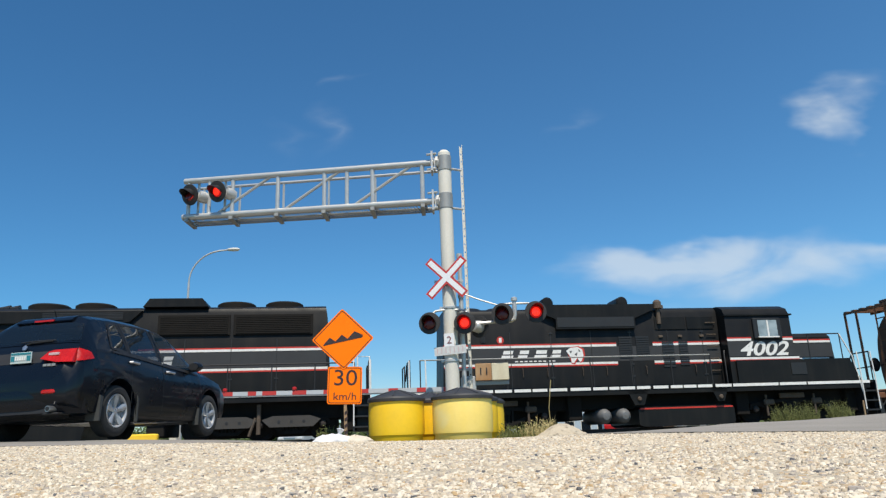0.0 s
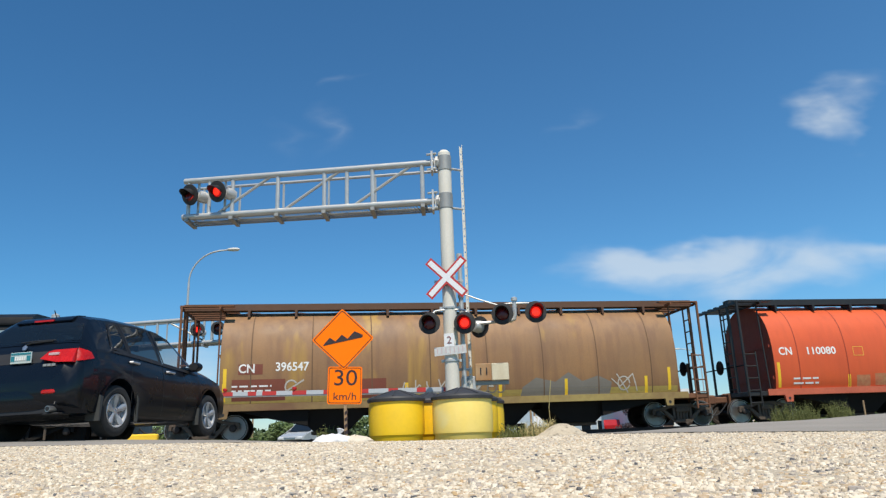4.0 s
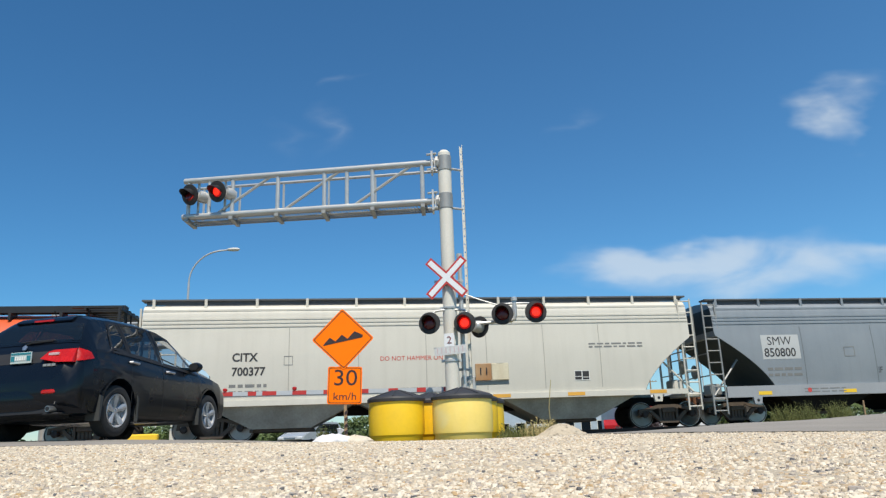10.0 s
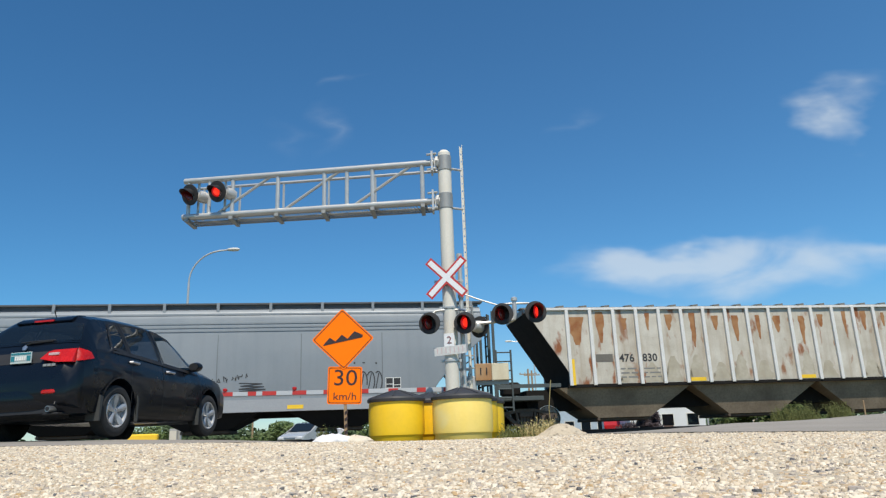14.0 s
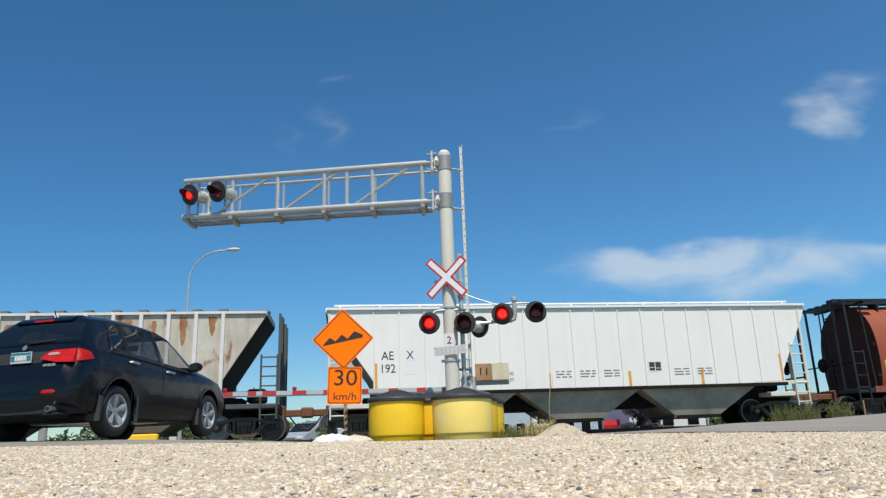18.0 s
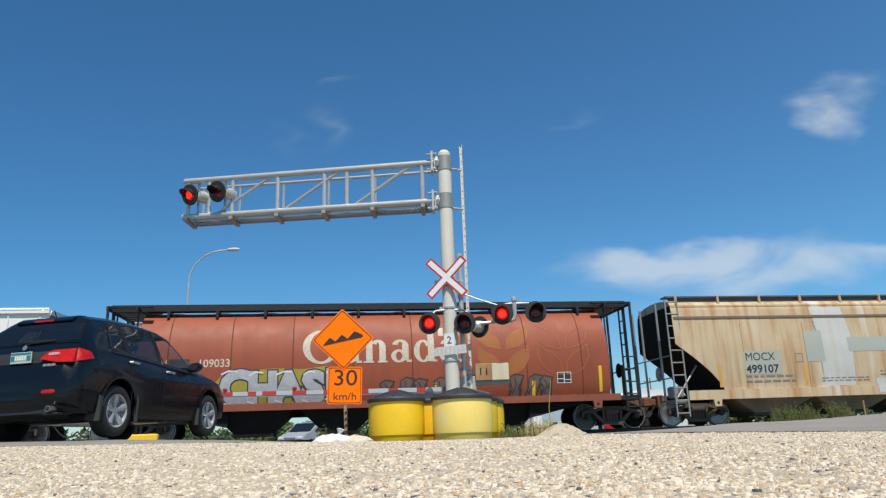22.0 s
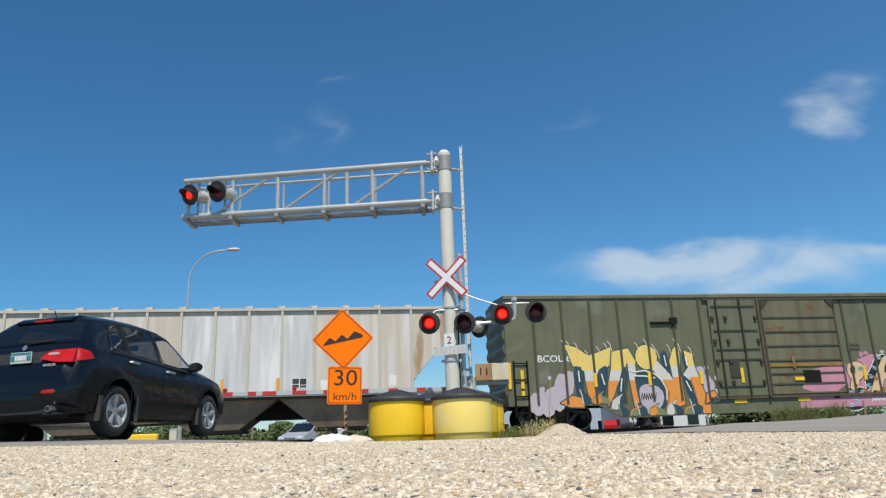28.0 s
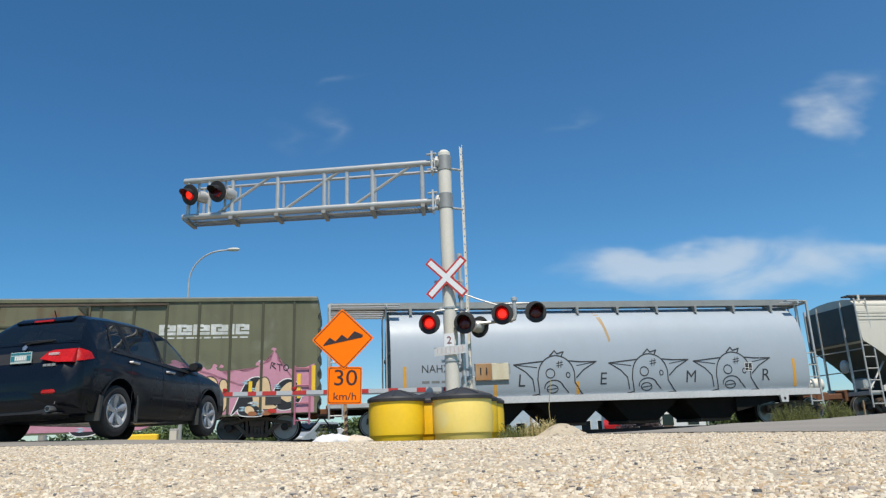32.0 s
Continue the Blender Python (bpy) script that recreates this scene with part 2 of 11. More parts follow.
def letters(text, height, bold=0.0, shear=0.0, squash=1.0):
    """Flat letter faces as vertex and face lists: x across from 0, z up, height of a capital as given."""
    key = (text, height, bold, shear, squash)
    if key in TEXTS:
        return TEXTS[key]
    cu = bpy.data.curves.new("letters", "FONT")
    cu.body, cu.size, cu.offset, cu.shear, cu.resolution_u = text, height / 0.70, bold, shear, 3
    ob = new("letters", cu)
    dg = bpy.context.evaluated_depsgraph_get()
    me = bpy.data.meshes.new_from_object(ob.evaluated_get(dg))
    vs = [(v.co.x * squash, v.co.y) for v in me.vertices]
    fs = [tuple(p.vertices) for p in me.polygons]
    bpy.data.objects.remove(ob)
    bpy.data.curves.remove(cu)
    bpy.data.meshes.remove(me)
    TEXTS[key] = (vs, fs)
    return TEXTS[key]


def width_of(text, height, **k):
    vs, _ = letters(text, height, **k)
    return max(v[0] for v in vs) if vs else 0


def text_on(name, text, height, x, z, surface, mat, parent, lift=0.006, label="", centre=False, **k):
    """Letters laid on a side: surface(z) gives the side's y there; the letters bend with it."""
    vs, fs = letters(text, height, **k)
    off = -max(v[0] for v in vs) / 2 if centre else 0
    bm = B()
    vv = [bm.verts.new((x + off + a, 0, z + b)) for a, b in vs]
    for f in fs:
        try:
            bm.faces.new([vv[i] for i in f])
        except ValueError:
            pass
    zs = [z + b for _, b in vs]
    z0, z1 = min(zs), max(zs)
    cuts = max(0, int((z1 - z0) / 0.12))
    for i in range(1, cuts + 1):
        geom = bm.verts[:] + bm.edges[:] + bm.faces[:]
        bmesh.ops.bisect_plane(bm, geom=geom, plane_co=(0, 0, z0 + (z1 - z0) * i / (cuts + 1)), plane_no=(0, 0, 1))
    for v in bm.verts:
        v.co.y += surface(v.co.z) - lift
    for f in bm.faces:
        f.normal_update()
        if f.normal.y > 0:
            f.normal_flip()
    me = bpy.data.meshes.new(name)
    bm.to_mesh(me)
    bm.free()
    me.materials.append(mat)
    ob = new(name, me)
    ob.parent = parent
    if label:
        ob["label"] = label
    return ob


SPLIT = {"company_block", "paint_patch", "scraped_panel", "repaint_patch", "white_patch", "emblem_blocks", "sill_stripe", "overspray_dot", "reflector_strip", "graffiti_background", "graffiti_letters", "smoky_letter"}


def sheet_on(name, outlines, surface, mat, parent, lift=0.004, label="", step=0.12):
    """Flat painted shapes, each an outline of (x, z), laid on a side that bends with z."""
    bm = B()
    if name in SPLIT and len(outlines) > 1:
        return [sheet_on(name, [o], surface, mat, parent, lift + 0.0005 * (i % 5), label, step) for i, o in enumerate(outlines)][0]
    for i, o in enumerate(outlines):
        try:
            bm.faces.new([bm.verts.new((x, -0.0005 * (i % 5), z)) for x, z in o])
        except ValueError:
            pass
    zs = [p[1] for o in outlines for p in o]
    z0, z1 = min(zs), max(zs)
    bmesh.ops.triangulate(bm, faces=bm.faces[:])
    cuts = int((z1 - z0) / step)
    for i in range(1, cuts + 1):
        geom = bm.verts[:] + bm.edges[:] + bm.faces[:]
        bmesh.ops.bisect_plane(bm, geom=geom, plane_co=(0, 0, z0 + (z1 - z0) * i / (cuts + 1)), plane_no=(0, 0, 1))
    for v in bm.verts:
        v.co.y += surface(v.co.z) - lift
    for f in bm.faces:
        f.normal_update()
        if f.normal.y > 0:
            f.normal_flip()
    me = bpy.data.meshes.new(name)
    bm.to_mesh(me)
    bm.free()
    me.materials.append(mat)
    ob = new(name, me)
    ob.parent = parent
    if label:
        ob["label"] = label
    if name in ("stencilling", "panel_lines", "marker_scribble", "sprayed_tag", "line_drawing"):
        tagged(ob, kind="stuff")
    return ob


def stroke(points, w, closed=False):
    """Quads along a line of (x, z), for a sprayed or painted line."""
    pts = [Vector((p[0], p[1])) for p in points]
    if closed:
        pts.append(pts[0])
    out = []
    for a, b in zip(pts, pts[1:]):
        d = (b - a)
        if d.length < 1e-6:
            continue
        d.normalize()
        n = Vector((-d.y, d.x)) * w / 2
        e = d * w * 0.35
        out.append([tuple(a - e + n), tuple(b + e + n), tuple(b + e - n), tuple(a - e - n)])
    return out


def rect(x0, x1, z0, z1):
    return [(x0, z0), (x1, z0), (x1, z1), (x0, z1)]


def arc(cx, cz, rx, rz, a0, a1, n=14):
    return [(cx + rx * math.cos(radians(a0 + (a1 - a0) * i / n)), cz + rz * math.sin(radians(a0 + (a1 - a0) * i / n))) for i in range(n + 1)]


# ---- the ground: one sheet, shaped by a few levels taken along the gravel, road, apron and track ----
TH = radians(8.5)
GRADE = 0.0005
DIR = Vector((math.cos(TH), math.sin(TH), GRADE))
NORM = Vector((-math.sin(TH), math.cos(TH), 0))
NEAR_SIDE = 23.69
RAIL_Z = 0.27
MID = Vector((0, NEAR_SIDE, RAIL_Z)) + NORM * (1.58 / 1)

LEVELS = [(0, 0.2, 0.04), (-1.5, 1, 0.045), (1.5, 1, 0.04), (0, 3, 0.078), (-2.5, 3.2, 0.115), (2.2, 3.2, 0.07), (0, 6.5, 0.125), (-4.4, 7.4, 0.222), (-2.4, 7.2, 0.185), (3.3, 6, 0.080),
          (1.6, 8, 0.140), (3.9, 10, 0.205), (6.6, 11, 0.275), (9.5, 12, 0.295), (6, 6.5, 0.06), (-4.9, 10.6, 0.297), (-6.5, 10.8, 0.33), (-4.4, 13.4, 0.27), (-8, 8, 0.27), (0, 9.2, 0.10), (-1.3, 9.4, 0.13),
          (0, 13, 0.05), (4, 13.5, 0.05), (9, 15.5, 0.18), (-4, 17, 0.20), (0, 17, 0.03), (16, 13, 0.34), (-14, 12, 0.35), (0, -8, 0.0), (12, 2, 0.0), (-12, 2, 0.1)]


def ground_surface():
    p = np.array([l[:2] for l in LEVELS], float)
    z = np.array([l[2] for l in LEVELS], float)
    n = len(p)
    d = np.linalg.norm(p[:, None] - p[None], axis=2)
    A = np.zeros((n + 3, n + 3))
    A[:n, :n] = -d
    A[:n, n] = A[n, :n] = 1
    A[:n, n + 1:] = p
    A[n + 1:, :n] = p.T
    w = np.linalg.solve(A, np.concatenate([z, [0, 0, 0]]))
    return p, w


_GP, _GW = ground_surface()


def smooth01(t):
    t = min(1.0, max(0.0, t))
    return t * t * (3 - 2 * t)


def ground_z(x, y):
    d = np.hypot(_GP[:, 0] - x, _GP[:, 1] - y)
    near = float(-(d @ _GW[:-3]) + _GW[-3] + _GW[-2] * x + _GW[-1] * y)
    # distance beyond the near side of the track, and along it
    q = Vector((x, y, 0)) - Vector((MID.x, MID.y, 0))
    across, along = q.dot(NORM), q.dot(DIR)
    bed = RAIL_Z - 0.36 + GRADE * max(-40, min(40, along))
    far = -0.22 + 0.05 * smooth01((math.hypot(x, y) - 80) / 200)
    out = smooth01((math.hypot(x, y - 8) - 16) / 14)
    z = near * (1 - out) + 0.0 * out
    k = smooth01((across + 7.5) / 4.5)
    z = z * (1 - k) + bed * k
    k = smooth01((across - 2.5) / 6)
    return z * (1 - k) + far * k


ASPHALT = material("worn_asphalt", (0.235, 0.215, 0.185), 0.9, 0.0, (0.33, 0.30, 0.26), (28, 0.5), (0.8, 0.8), 0.5, 60)
DIRT = material("dry_grass_and_dirt", (0.17, 0.14, 0.075), 0.95, 0.0, (0.09, 0.105, 0.04), (8, 0.5), (0.35, 0.8), 0.5, 12)
GRAVEL_BED = material("crushed_limestone_fines", (0.60, 0.51, 0.38), 0.95, 0.0, (0.48, 0.40, 0.29), (220, 0.40), (2.2, 0.35), 0.8, 140)
BALLAST = material("track_ballast", (0.10, 0.09, 0.08), 0.95, 0.0, (0.05, 0.045, 0.04), (14, 0.6), (1.0, 0.4), 0.8, 16)


def grid_sheet(name, xs, ys, lift, mat, label, category, keep=None, kind="structure", jitter=0.0):
    bm = B()
    rnd = random.Random(5)
    rows = [[bm.verts.new((x, y, ground_z(x, y) + lift + rnd.uniform(-jitter, jitter))) for x in xs] for y in ys]
    for j in range(len(ys) - 1):
        for i in range(len(xs) - 1):
            if keep is None or keep((xs[i] + xs[i + 1]) / 2, (ys[j] + ys[j + 1]) / 2):
                bm.faces.new((rows[j][i], rows[j][i + 1], rows[j + 1][i + 1], rows[j + 1][i]))
    loose = [v for v in bm.verts if not v.link_faces]
    for v in loose:
        bm.verts.remove(v)
    return single(name, bm, mat, label, category, "", kind, smooth=180)


def spread(lo, hi, step, far, k=1.35):
    a = [lo + i * step for i in range(int((hi - lo) / step) + 1)]
    s, up, dn = step, a[-1], a[0]
    while up < far:
        s *= k
        up += s
        a.append(up)
        dn -= s
        a.insert(0, dn)
    return a


grid_sheet("ground", spread(-22, 22, 0.8, 1600), spread(-6, 44, 0.8, 1600), -0.03, DIRT, "dry grass and bare dirt round a level crossing", "ground")


def gravel_keep(x, y):
    if y > 10.2 or y < -5:
        return False
    if x < -2.0 and y > 7.35 + 0.12 * (x + 2.0) * 0.3:
        return False
    if x > 1.2 and y > 8.0 - (x - 1.2) * 0.85 + 0.10 * math.sin(x * 5):
        return False if x < 3.2 else y < 6.25 + 0.08 * math.sin(x * 4) and True
    return True


GX = [-9 + 0.12 * i for i in range(151)]
GY = [-4 + 0.5 * i for i in range(9)] + [0.6 + 0.12 * i for i in range(80)]
grid_sheet("gravel_lot", GX, GY, 0.0, GRAVEL_BED, "pale crushed limestone gravel shoulder", "gravel", gravel_keep, jitter=0.004)


def stones():
    """Loose stones on the lot: thickest where the eye is nearest."""
    rnd = random.Random(11)
    mats = [material("pale_stone", (0.61, 0.51, 0.38), 0.9, 0.0, (0.52, 0.43, 0.31), (60, 0.3), (9, 0.4)), material("buff_stone", (0.53, 0.40, 0.265), 0.9, 0.0, (0.45, 0.33, 0.21), (60, 0.3), (9, 0.4)),
            material("grey_stone", (0.44, 0.38, 0.32), 0.9, 0.0, (0.22, 0.20, 0.19), (60, 0.3), (9, 0.4)), material("dark_stone", (0.10, 0.10, 0.105), 0.85, 0.0, (0.17, 0.16, 0.15), (60, 0.3), (9, 0.4)),
            material("white_stone", (0.76, 0.665, 0.52), 0.9, 0.0, (0.66, 0.6, 0.5), (60, 0.3), (9, 0.3)), material("ochre_stone", (0.55, 0.38, 0.20), 0.9)]
    verts, faces, idx = [], [], []
    # a worn chip: six corners round a low waist, five round its flattened top
    base = [(math.cos(1.047 * i), math.sin(1.047 * i), -0.3) for i in range(6)] + [(0.68 * math.cos(1.257 * i + 0.4), 0.68 * math.sin(1.257 * i + 0.4), 0.75) for i in range(5)]
    tri = [(6, 7, 8, 9, 10)] + [(0, 1, 6), (1, 7, 6), (1, 2, 7), (2, 3, 8, 7), (3, 4, 9, 8), (4, 5, 9), (5, 10, 9), (5, 0, 6, 10)]

    def add(x, y, r, mi, proud=0.35):
        z = ground_z(x, y) + r * proud * 0.6
        o = len(verts)
        a, sx, sy, sz = rnd.uniform(0, 6.28), rnd.uniform(0.8, 1.45), rnd.uniform(0.65, 1.0), rnd.uniform(0.45, 0.8)
        ca, sa = math.cos(a), math.sin(a)
        for bx, by, bz in base:
            k = r * rnd.uniform(0.8, 1.15)
            px, py, pz = bx * sx * k + rnd.uniform(-.12, .12) * r, by * sy * k + rnd.uniform(-.12, .12) * r, bz * sz * k
            verts.append((x + px * ca - py * sa, y + px * sa + py * ca, z + pz))
        faces.extend([tuple(o + k for k in f) for f in tri])
        idx.extend([mi] * len(tri))
    weights = [0] * 44 + [1] * 15 + [2] * 13 + [3] * 2 + [4] * 36 + [5] * 2
    count = 0
    while count < 98000:
        y = 0.85 + 8.2 * rnd.random() ** 2.1
        x = rnd.uniform(-0.72, 0.72) * (y + 0.4)
        if not gravel_keep(x, y):
            continue
        r = 0.0022 + 0.0060 * rnd.random() ** 3.2 + 0.0005 * y
        add(x, y, r, weights[rnd.randrange(len(weights))])
        count += 1
    for _ in range(300):
        y = 1.0 + 6.5 * rnd.random() ** 1.5
        x = rnd.uniform(-0.7, 0.7) * (y + 0.3)
        if gravel_keep(x, y):
            add(x, y, rnd.uniform(0.006, 0.014), (0, 4, 2, 3, 2, 1)[rnd.randrange(6)], 0.3)
    me = bpy.data.meshes.new("gravel_stones")
    me.from_pydata(verts, [], faces)
    for k in mats:
        me.materials.append(k)
    me.polygons.foreach_set("material_index", idx)
    ob = new("gravel_stones", me)
    tagged(ob, "loose pale and grey limestone chips on the gravel", "gravel", kind="stuff")


stones()

# ---- roads ----
ROAD_TURN = radians(10.5)
RX, RY = math.sin(ROAD_TURN), math.cos(ROAD_TURN)


def road_keep(x, y):
    across = (x + 2.75 - 0.0) * RY - (y - 8.5) * RX
    return -10.5 < across < 0.0 and y > 7.2 and (Vector((x, y, 0)) - Vector((MID.x, MID.y, 0))).dot(NORM) < 60


grid_sheet("road", spread(-16, 6, 0.4, 30, 1.2), [7.0 + 0.4 * i for i in range(60)] + [31 + 2.0 * i for i in range(26)], 0.004, ASPHALT, "worn grey asphalt road leading over the rails", "road", road_keep)


def apron_keep(x, y):
    return x > 1.2 and y >= 8.0 - (x - 1.2) * 0.85 - 0.05 and y > 5.9 and y < 8.6 + max(0, x - 1.6) * 0.62


AX = [1.0 + 0.14 * i for i in range(110)]
AY = [5.2 + 0.14 * i for i in range(60)]
grid_sheet("pavement", AX, AY, 0.008, ASPHALT, "rising grey asphalt apron with a ragged edge", "pavement", apron_keep)

# ---- the track ----


def along(s, off=0.0, z=0.0):
    """A place on the line: s metres from its middle, off to the far side, z over the rails."""
    return MID + DIR * s + NORM * off + Vector((0, 0, z))


TRACK = Matrix.Translation(MID) @ Matrix.Rotation(TH, 4, "Z") @ Matrix.Rotation(-math.atan(GRADE), 4, "Y")
track = thing("railway_track", TRACK, "single railway track with worn steel rails on dark ballast", "track", kind="structure")
for side in (-0.755, 0.755):
    bm = B()
    slab(bm, [(-0.07, -0.17), (0.07, -0.17), (0.07, -0.155), (0.012, -0.14), (0.012, -0.045), (0.036, -0.035), (0.036, 0), (-0.036, 0), (-0.036, -0.035), (-0.012, -0.045), (-0.012, -0.14), (-0.07, -0.155)], -70, 70,
         Matrix.Translation((0, side, 0)) @ Matrix.Rotation(radians(-90), 4, "Z"))
    part("rail", bm, WHEEL, track, "worn brown steel rail")
bm = B()
box(bm, -0.11, 0.11, -1.3, 1.3, -0.32, -0.172, 0.02)
tie_mesh = mesh_of("tie", bm, material("creosoted_tie", (0.06, 0.045, 0.035), 0.9, 0, (0.11, 0.085, 0.065), (40, 0.5), (4, 0.5)))
for i in range(160):
    shared("tie", tie_mesh, track, Matrix.Translation((-44 + i * 0.55, 0, 0)))
bm = B()
slab(bm, [(-2.9, -0.75), (2.9, -0.75), (1.75, -0.235), (-1.75, -0.235)], -70, 70, Matrix.Rotation(radians(-90), 4, "Z"))
part("ballast_bed", bm, BALLAST, track, "dark dusty ballast shoulder")

# ---- roadside: signal mast, gate, sign, barrels ----
MAST = Vector((0.11, 16.5, 0.0))
ARM = Vector((-6.95, 1.62, 0)).normalized()       # the way the arm and the gate point, across the road
FACE = Vector((ARM.y, -ARM.x, 0)) * -1            # towards the drivers
if FACE.y > 0:
    FACE = -FACE


FLASHERS = []       # (lens, its place with the bright side out, upright axis, beat)


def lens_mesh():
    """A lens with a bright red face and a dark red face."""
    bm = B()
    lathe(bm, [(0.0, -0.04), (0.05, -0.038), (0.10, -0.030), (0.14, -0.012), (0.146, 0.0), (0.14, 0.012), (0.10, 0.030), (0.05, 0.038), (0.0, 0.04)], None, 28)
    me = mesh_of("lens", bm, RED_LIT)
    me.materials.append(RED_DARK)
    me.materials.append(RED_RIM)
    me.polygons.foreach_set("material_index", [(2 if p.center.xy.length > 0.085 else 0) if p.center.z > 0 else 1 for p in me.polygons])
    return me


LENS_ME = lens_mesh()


def lamp_unit(parent, place, face, lens, tilt=0.0, back=0.254, label="", beat="", long_hood=0.25):
    """One flasher: round black background, hood, lens, housing behind."""
    f = Vector(face).normalized()
    m = Matrix.Translation(place) @ f.to_track_quat("Z", "Y").to_matrix().to_4x4()
    bm = B()
    lathe(bm, [(0.156, -0.02), (back, -0.02), (back + 0.004, -0.010), (back, 0.004), (0.165, 0.012), (0.156, 0.004), (0.156, -0.02)], m, 28)
    disc = part("background_disc", bm, BLACK_MATT, parent, "round black background")
    bm = B()
    lathe(bm, [(0.03, -0.24), (0.09, -0.235), (0.135, -0.17), (0.155, -0.02)], m, 20)
    part("housing", bm, STEEL if label == "bright" else BLACK, disc, "grey cast lamp housing")
    bm = B()
    bm.free()
    up = (m.to_3x3().inverted() @ Vector((0, 0, 1)))
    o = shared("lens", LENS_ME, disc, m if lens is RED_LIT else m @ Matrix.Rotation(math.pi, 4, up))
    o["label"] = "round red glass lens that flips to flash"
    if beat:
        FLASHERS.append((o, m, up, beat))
    bm = B()
    n = 18
    a0 = math.atan2(up.y, up.x)
    vin, vout = [], []
    for i in range(n + 1):
        t = -1.0 + 2.0 * i / n
        a = a0 + t * radians(108)
        reach = long_hood * (1 - abs(t) ** 2.2) + 0.02
        for r, lst in ((0.158, vin), (0.166, vout)):
            lst.append([bm.verts.new(m @ Vector((r * math.cos(a), r * math.sin(a), h))) for h in (0.0, reach)])
    for i in range(n):
        for q in ((vin[i][0], vin[i][1], vin[i + 1][1], vin[i + 1][0]), (vout[i][0], vout[i + 1][0], vout[i + 1][1], vout[i][1]), (vin[i][1], vout[i][1], vout[i + 1][1], vin[i + 1][1])):
            bm.faces.new(q)
    part("hood", bm, BLACK, disc, "black visor hood", smooth=60)
    return disc


def signal_mast():
    t = thing("crossing_signal_mast", Matrix.Translation(MAST), "galvanised steel crossing signal mast with crossbuck and red flashers", "signal mast")
    bm = B()
    lathe(bm, [(0.165, 0.0), (0.165, 7.0), (0.16, 7.1), (0.10, 7.17), (0.0, 7.18)], n=28)
    part("pole", bm, STEEL_WHITE, t, "pale grey round steel pole")
    bm = B()
    lathe(bm, [(0.30, 0.0), (0.30, 0.06), (0.19, 0.10), (0.17, 0.25)], n=24)
    part("base_flange", bm, STEEL, t)
    for z0, z1 in ((5.62, 6.02), (6.62, 7.02)):
        bm = B()
        lathe(bm, [(0.168, z0), (0.178, z0 + 0.01), (0.178, z1 - 0.01), (0.168, z1)], n=28)
        part("clamp_sleeve", bm, STEEL_DARK, t, "dull grey clamp sleeve round the pole")
    for z in (3.11, 1.86):
        bm = B()
        lathe(bm, [(0.167, z), (0.185, z + 0.01), (0.185, z + 0.05), (0.167, z + 0.06)], n=24)
        for sx in (-1, 1):
            box(bm, sx * 0.18, sx * 0.24, -0.05, 0.05, z, z + 0.06)
        part("pole_band", bm, STEEL, t)
    # crossbuck
    c = Vector((0.0, 0, 3.84)) + FACE * 0.24
    fm = Matrix.Translation(c) @ Matrix((( -ARM.x, -FACE.x, 0, 0), (-ARM.y, -FACE.y, 0, 0), (0, 0, 1, 0), (0, 0, 0, 1)))
    for k, ang in enumerate((45, -45)):
        r = Matrix.Rotation(radians(ang), 4, "Y")
        bm = B()
        h, w = 0.62, 0.105
        slab(bm, [(-h, -w), (h, -w), (h, w), (-h, w)], -0.004 - 0.0006 * k, 0.0 - 0.0006 * k, fm @ r)
        blade = part("crossbuck_blade", bm, RED_SHEET, t, "white crossing blade with a red border")
        bm = B()
        h, w = 0.575, 0.061
        slab(bm, [(-h, -w), (h, -w), (h, w), (-h, w)], -0.009 - 0.0006 * k, -0.0052, fm @ r)
        part("white_face", bm, WHITE_SHEET, blade)
    bm = B()
    box(bm, -0.35, 0.35, -0.02, 0.02, 3.76, 3.82)
    box(bm, -0.02, 0.02, -0.24, 0.0, 3.74, 3.84)
    part("blade_bracket", bm, STEEL, t)
    # count plate and the barred notice below it
    bm = B()
    slab(bm, [(-0.12, -0.15), (0.12, -0.15), (0.12, 0.15), (-0.12, 0.15)], -0.004, 0.0, Matrix.Translation(Vector((0.0, 0, 2.36)) + FACE * 0.19) @ Matrix.Rotation(math.atan2(-ARM.y, -ARM.x), 4, "Z"))
    plate = part("count_plate", bm, WHITE_SHEET, t, "small white plate with a red 2")
    num = text_on("number", "2", 0.17, 0, -0.085, lambda z: -0.006, material("faded_maroon_ink", (0.22, 0.06, 0.06), 0.7), plate, centre=True, bold=0.0)
    num.matrix_basis = Matrix.Translation(Vector((0.0, 0, 2.36)) + FACE * 0.19) @ Matrix.Rotation(math.atan2(-ARM.y, -ARM.x), 4, "Z")
    rm = Matrix.Translation(Vector((0.02, 0, 2.115)) + FACE * 0.20) @ Matrix.Rotation(math.atan2(-ARM.y, -ARM.x), 4, "Z") @ Matrix.Rotation(radians(-3), 4, "Y")
    bm = B()
    slab(bm, [(-0.38, -0.10), (0.38, -0.10), (0.38, 0.10), (-0.38, 0.10)], -0.004, 0.0, rm)
    notice = part("notice_plate", bm, material("weathered_notice", (0.62, 0.62, 0.60), 0.6, 0, (0.45, 0.45, 0.45), (20, 0.3), (8, 0.5)), t, "weathered white notice with faint bars")
    for i in range(7):
        bm = B()
        slab(bm, [(-0.31 + i * 0.1, -0.06), (-0.295 + i * 0.1, -0.06), (-0.295 + i * 0.1, 0.07), (-0.31 + i * 0.1, 0.07)], -0.008, -0.005, rm)
        part("faint_bar", bm, material("faded_pink", (0.60, 0.42, 0.42), 0.7), notice)
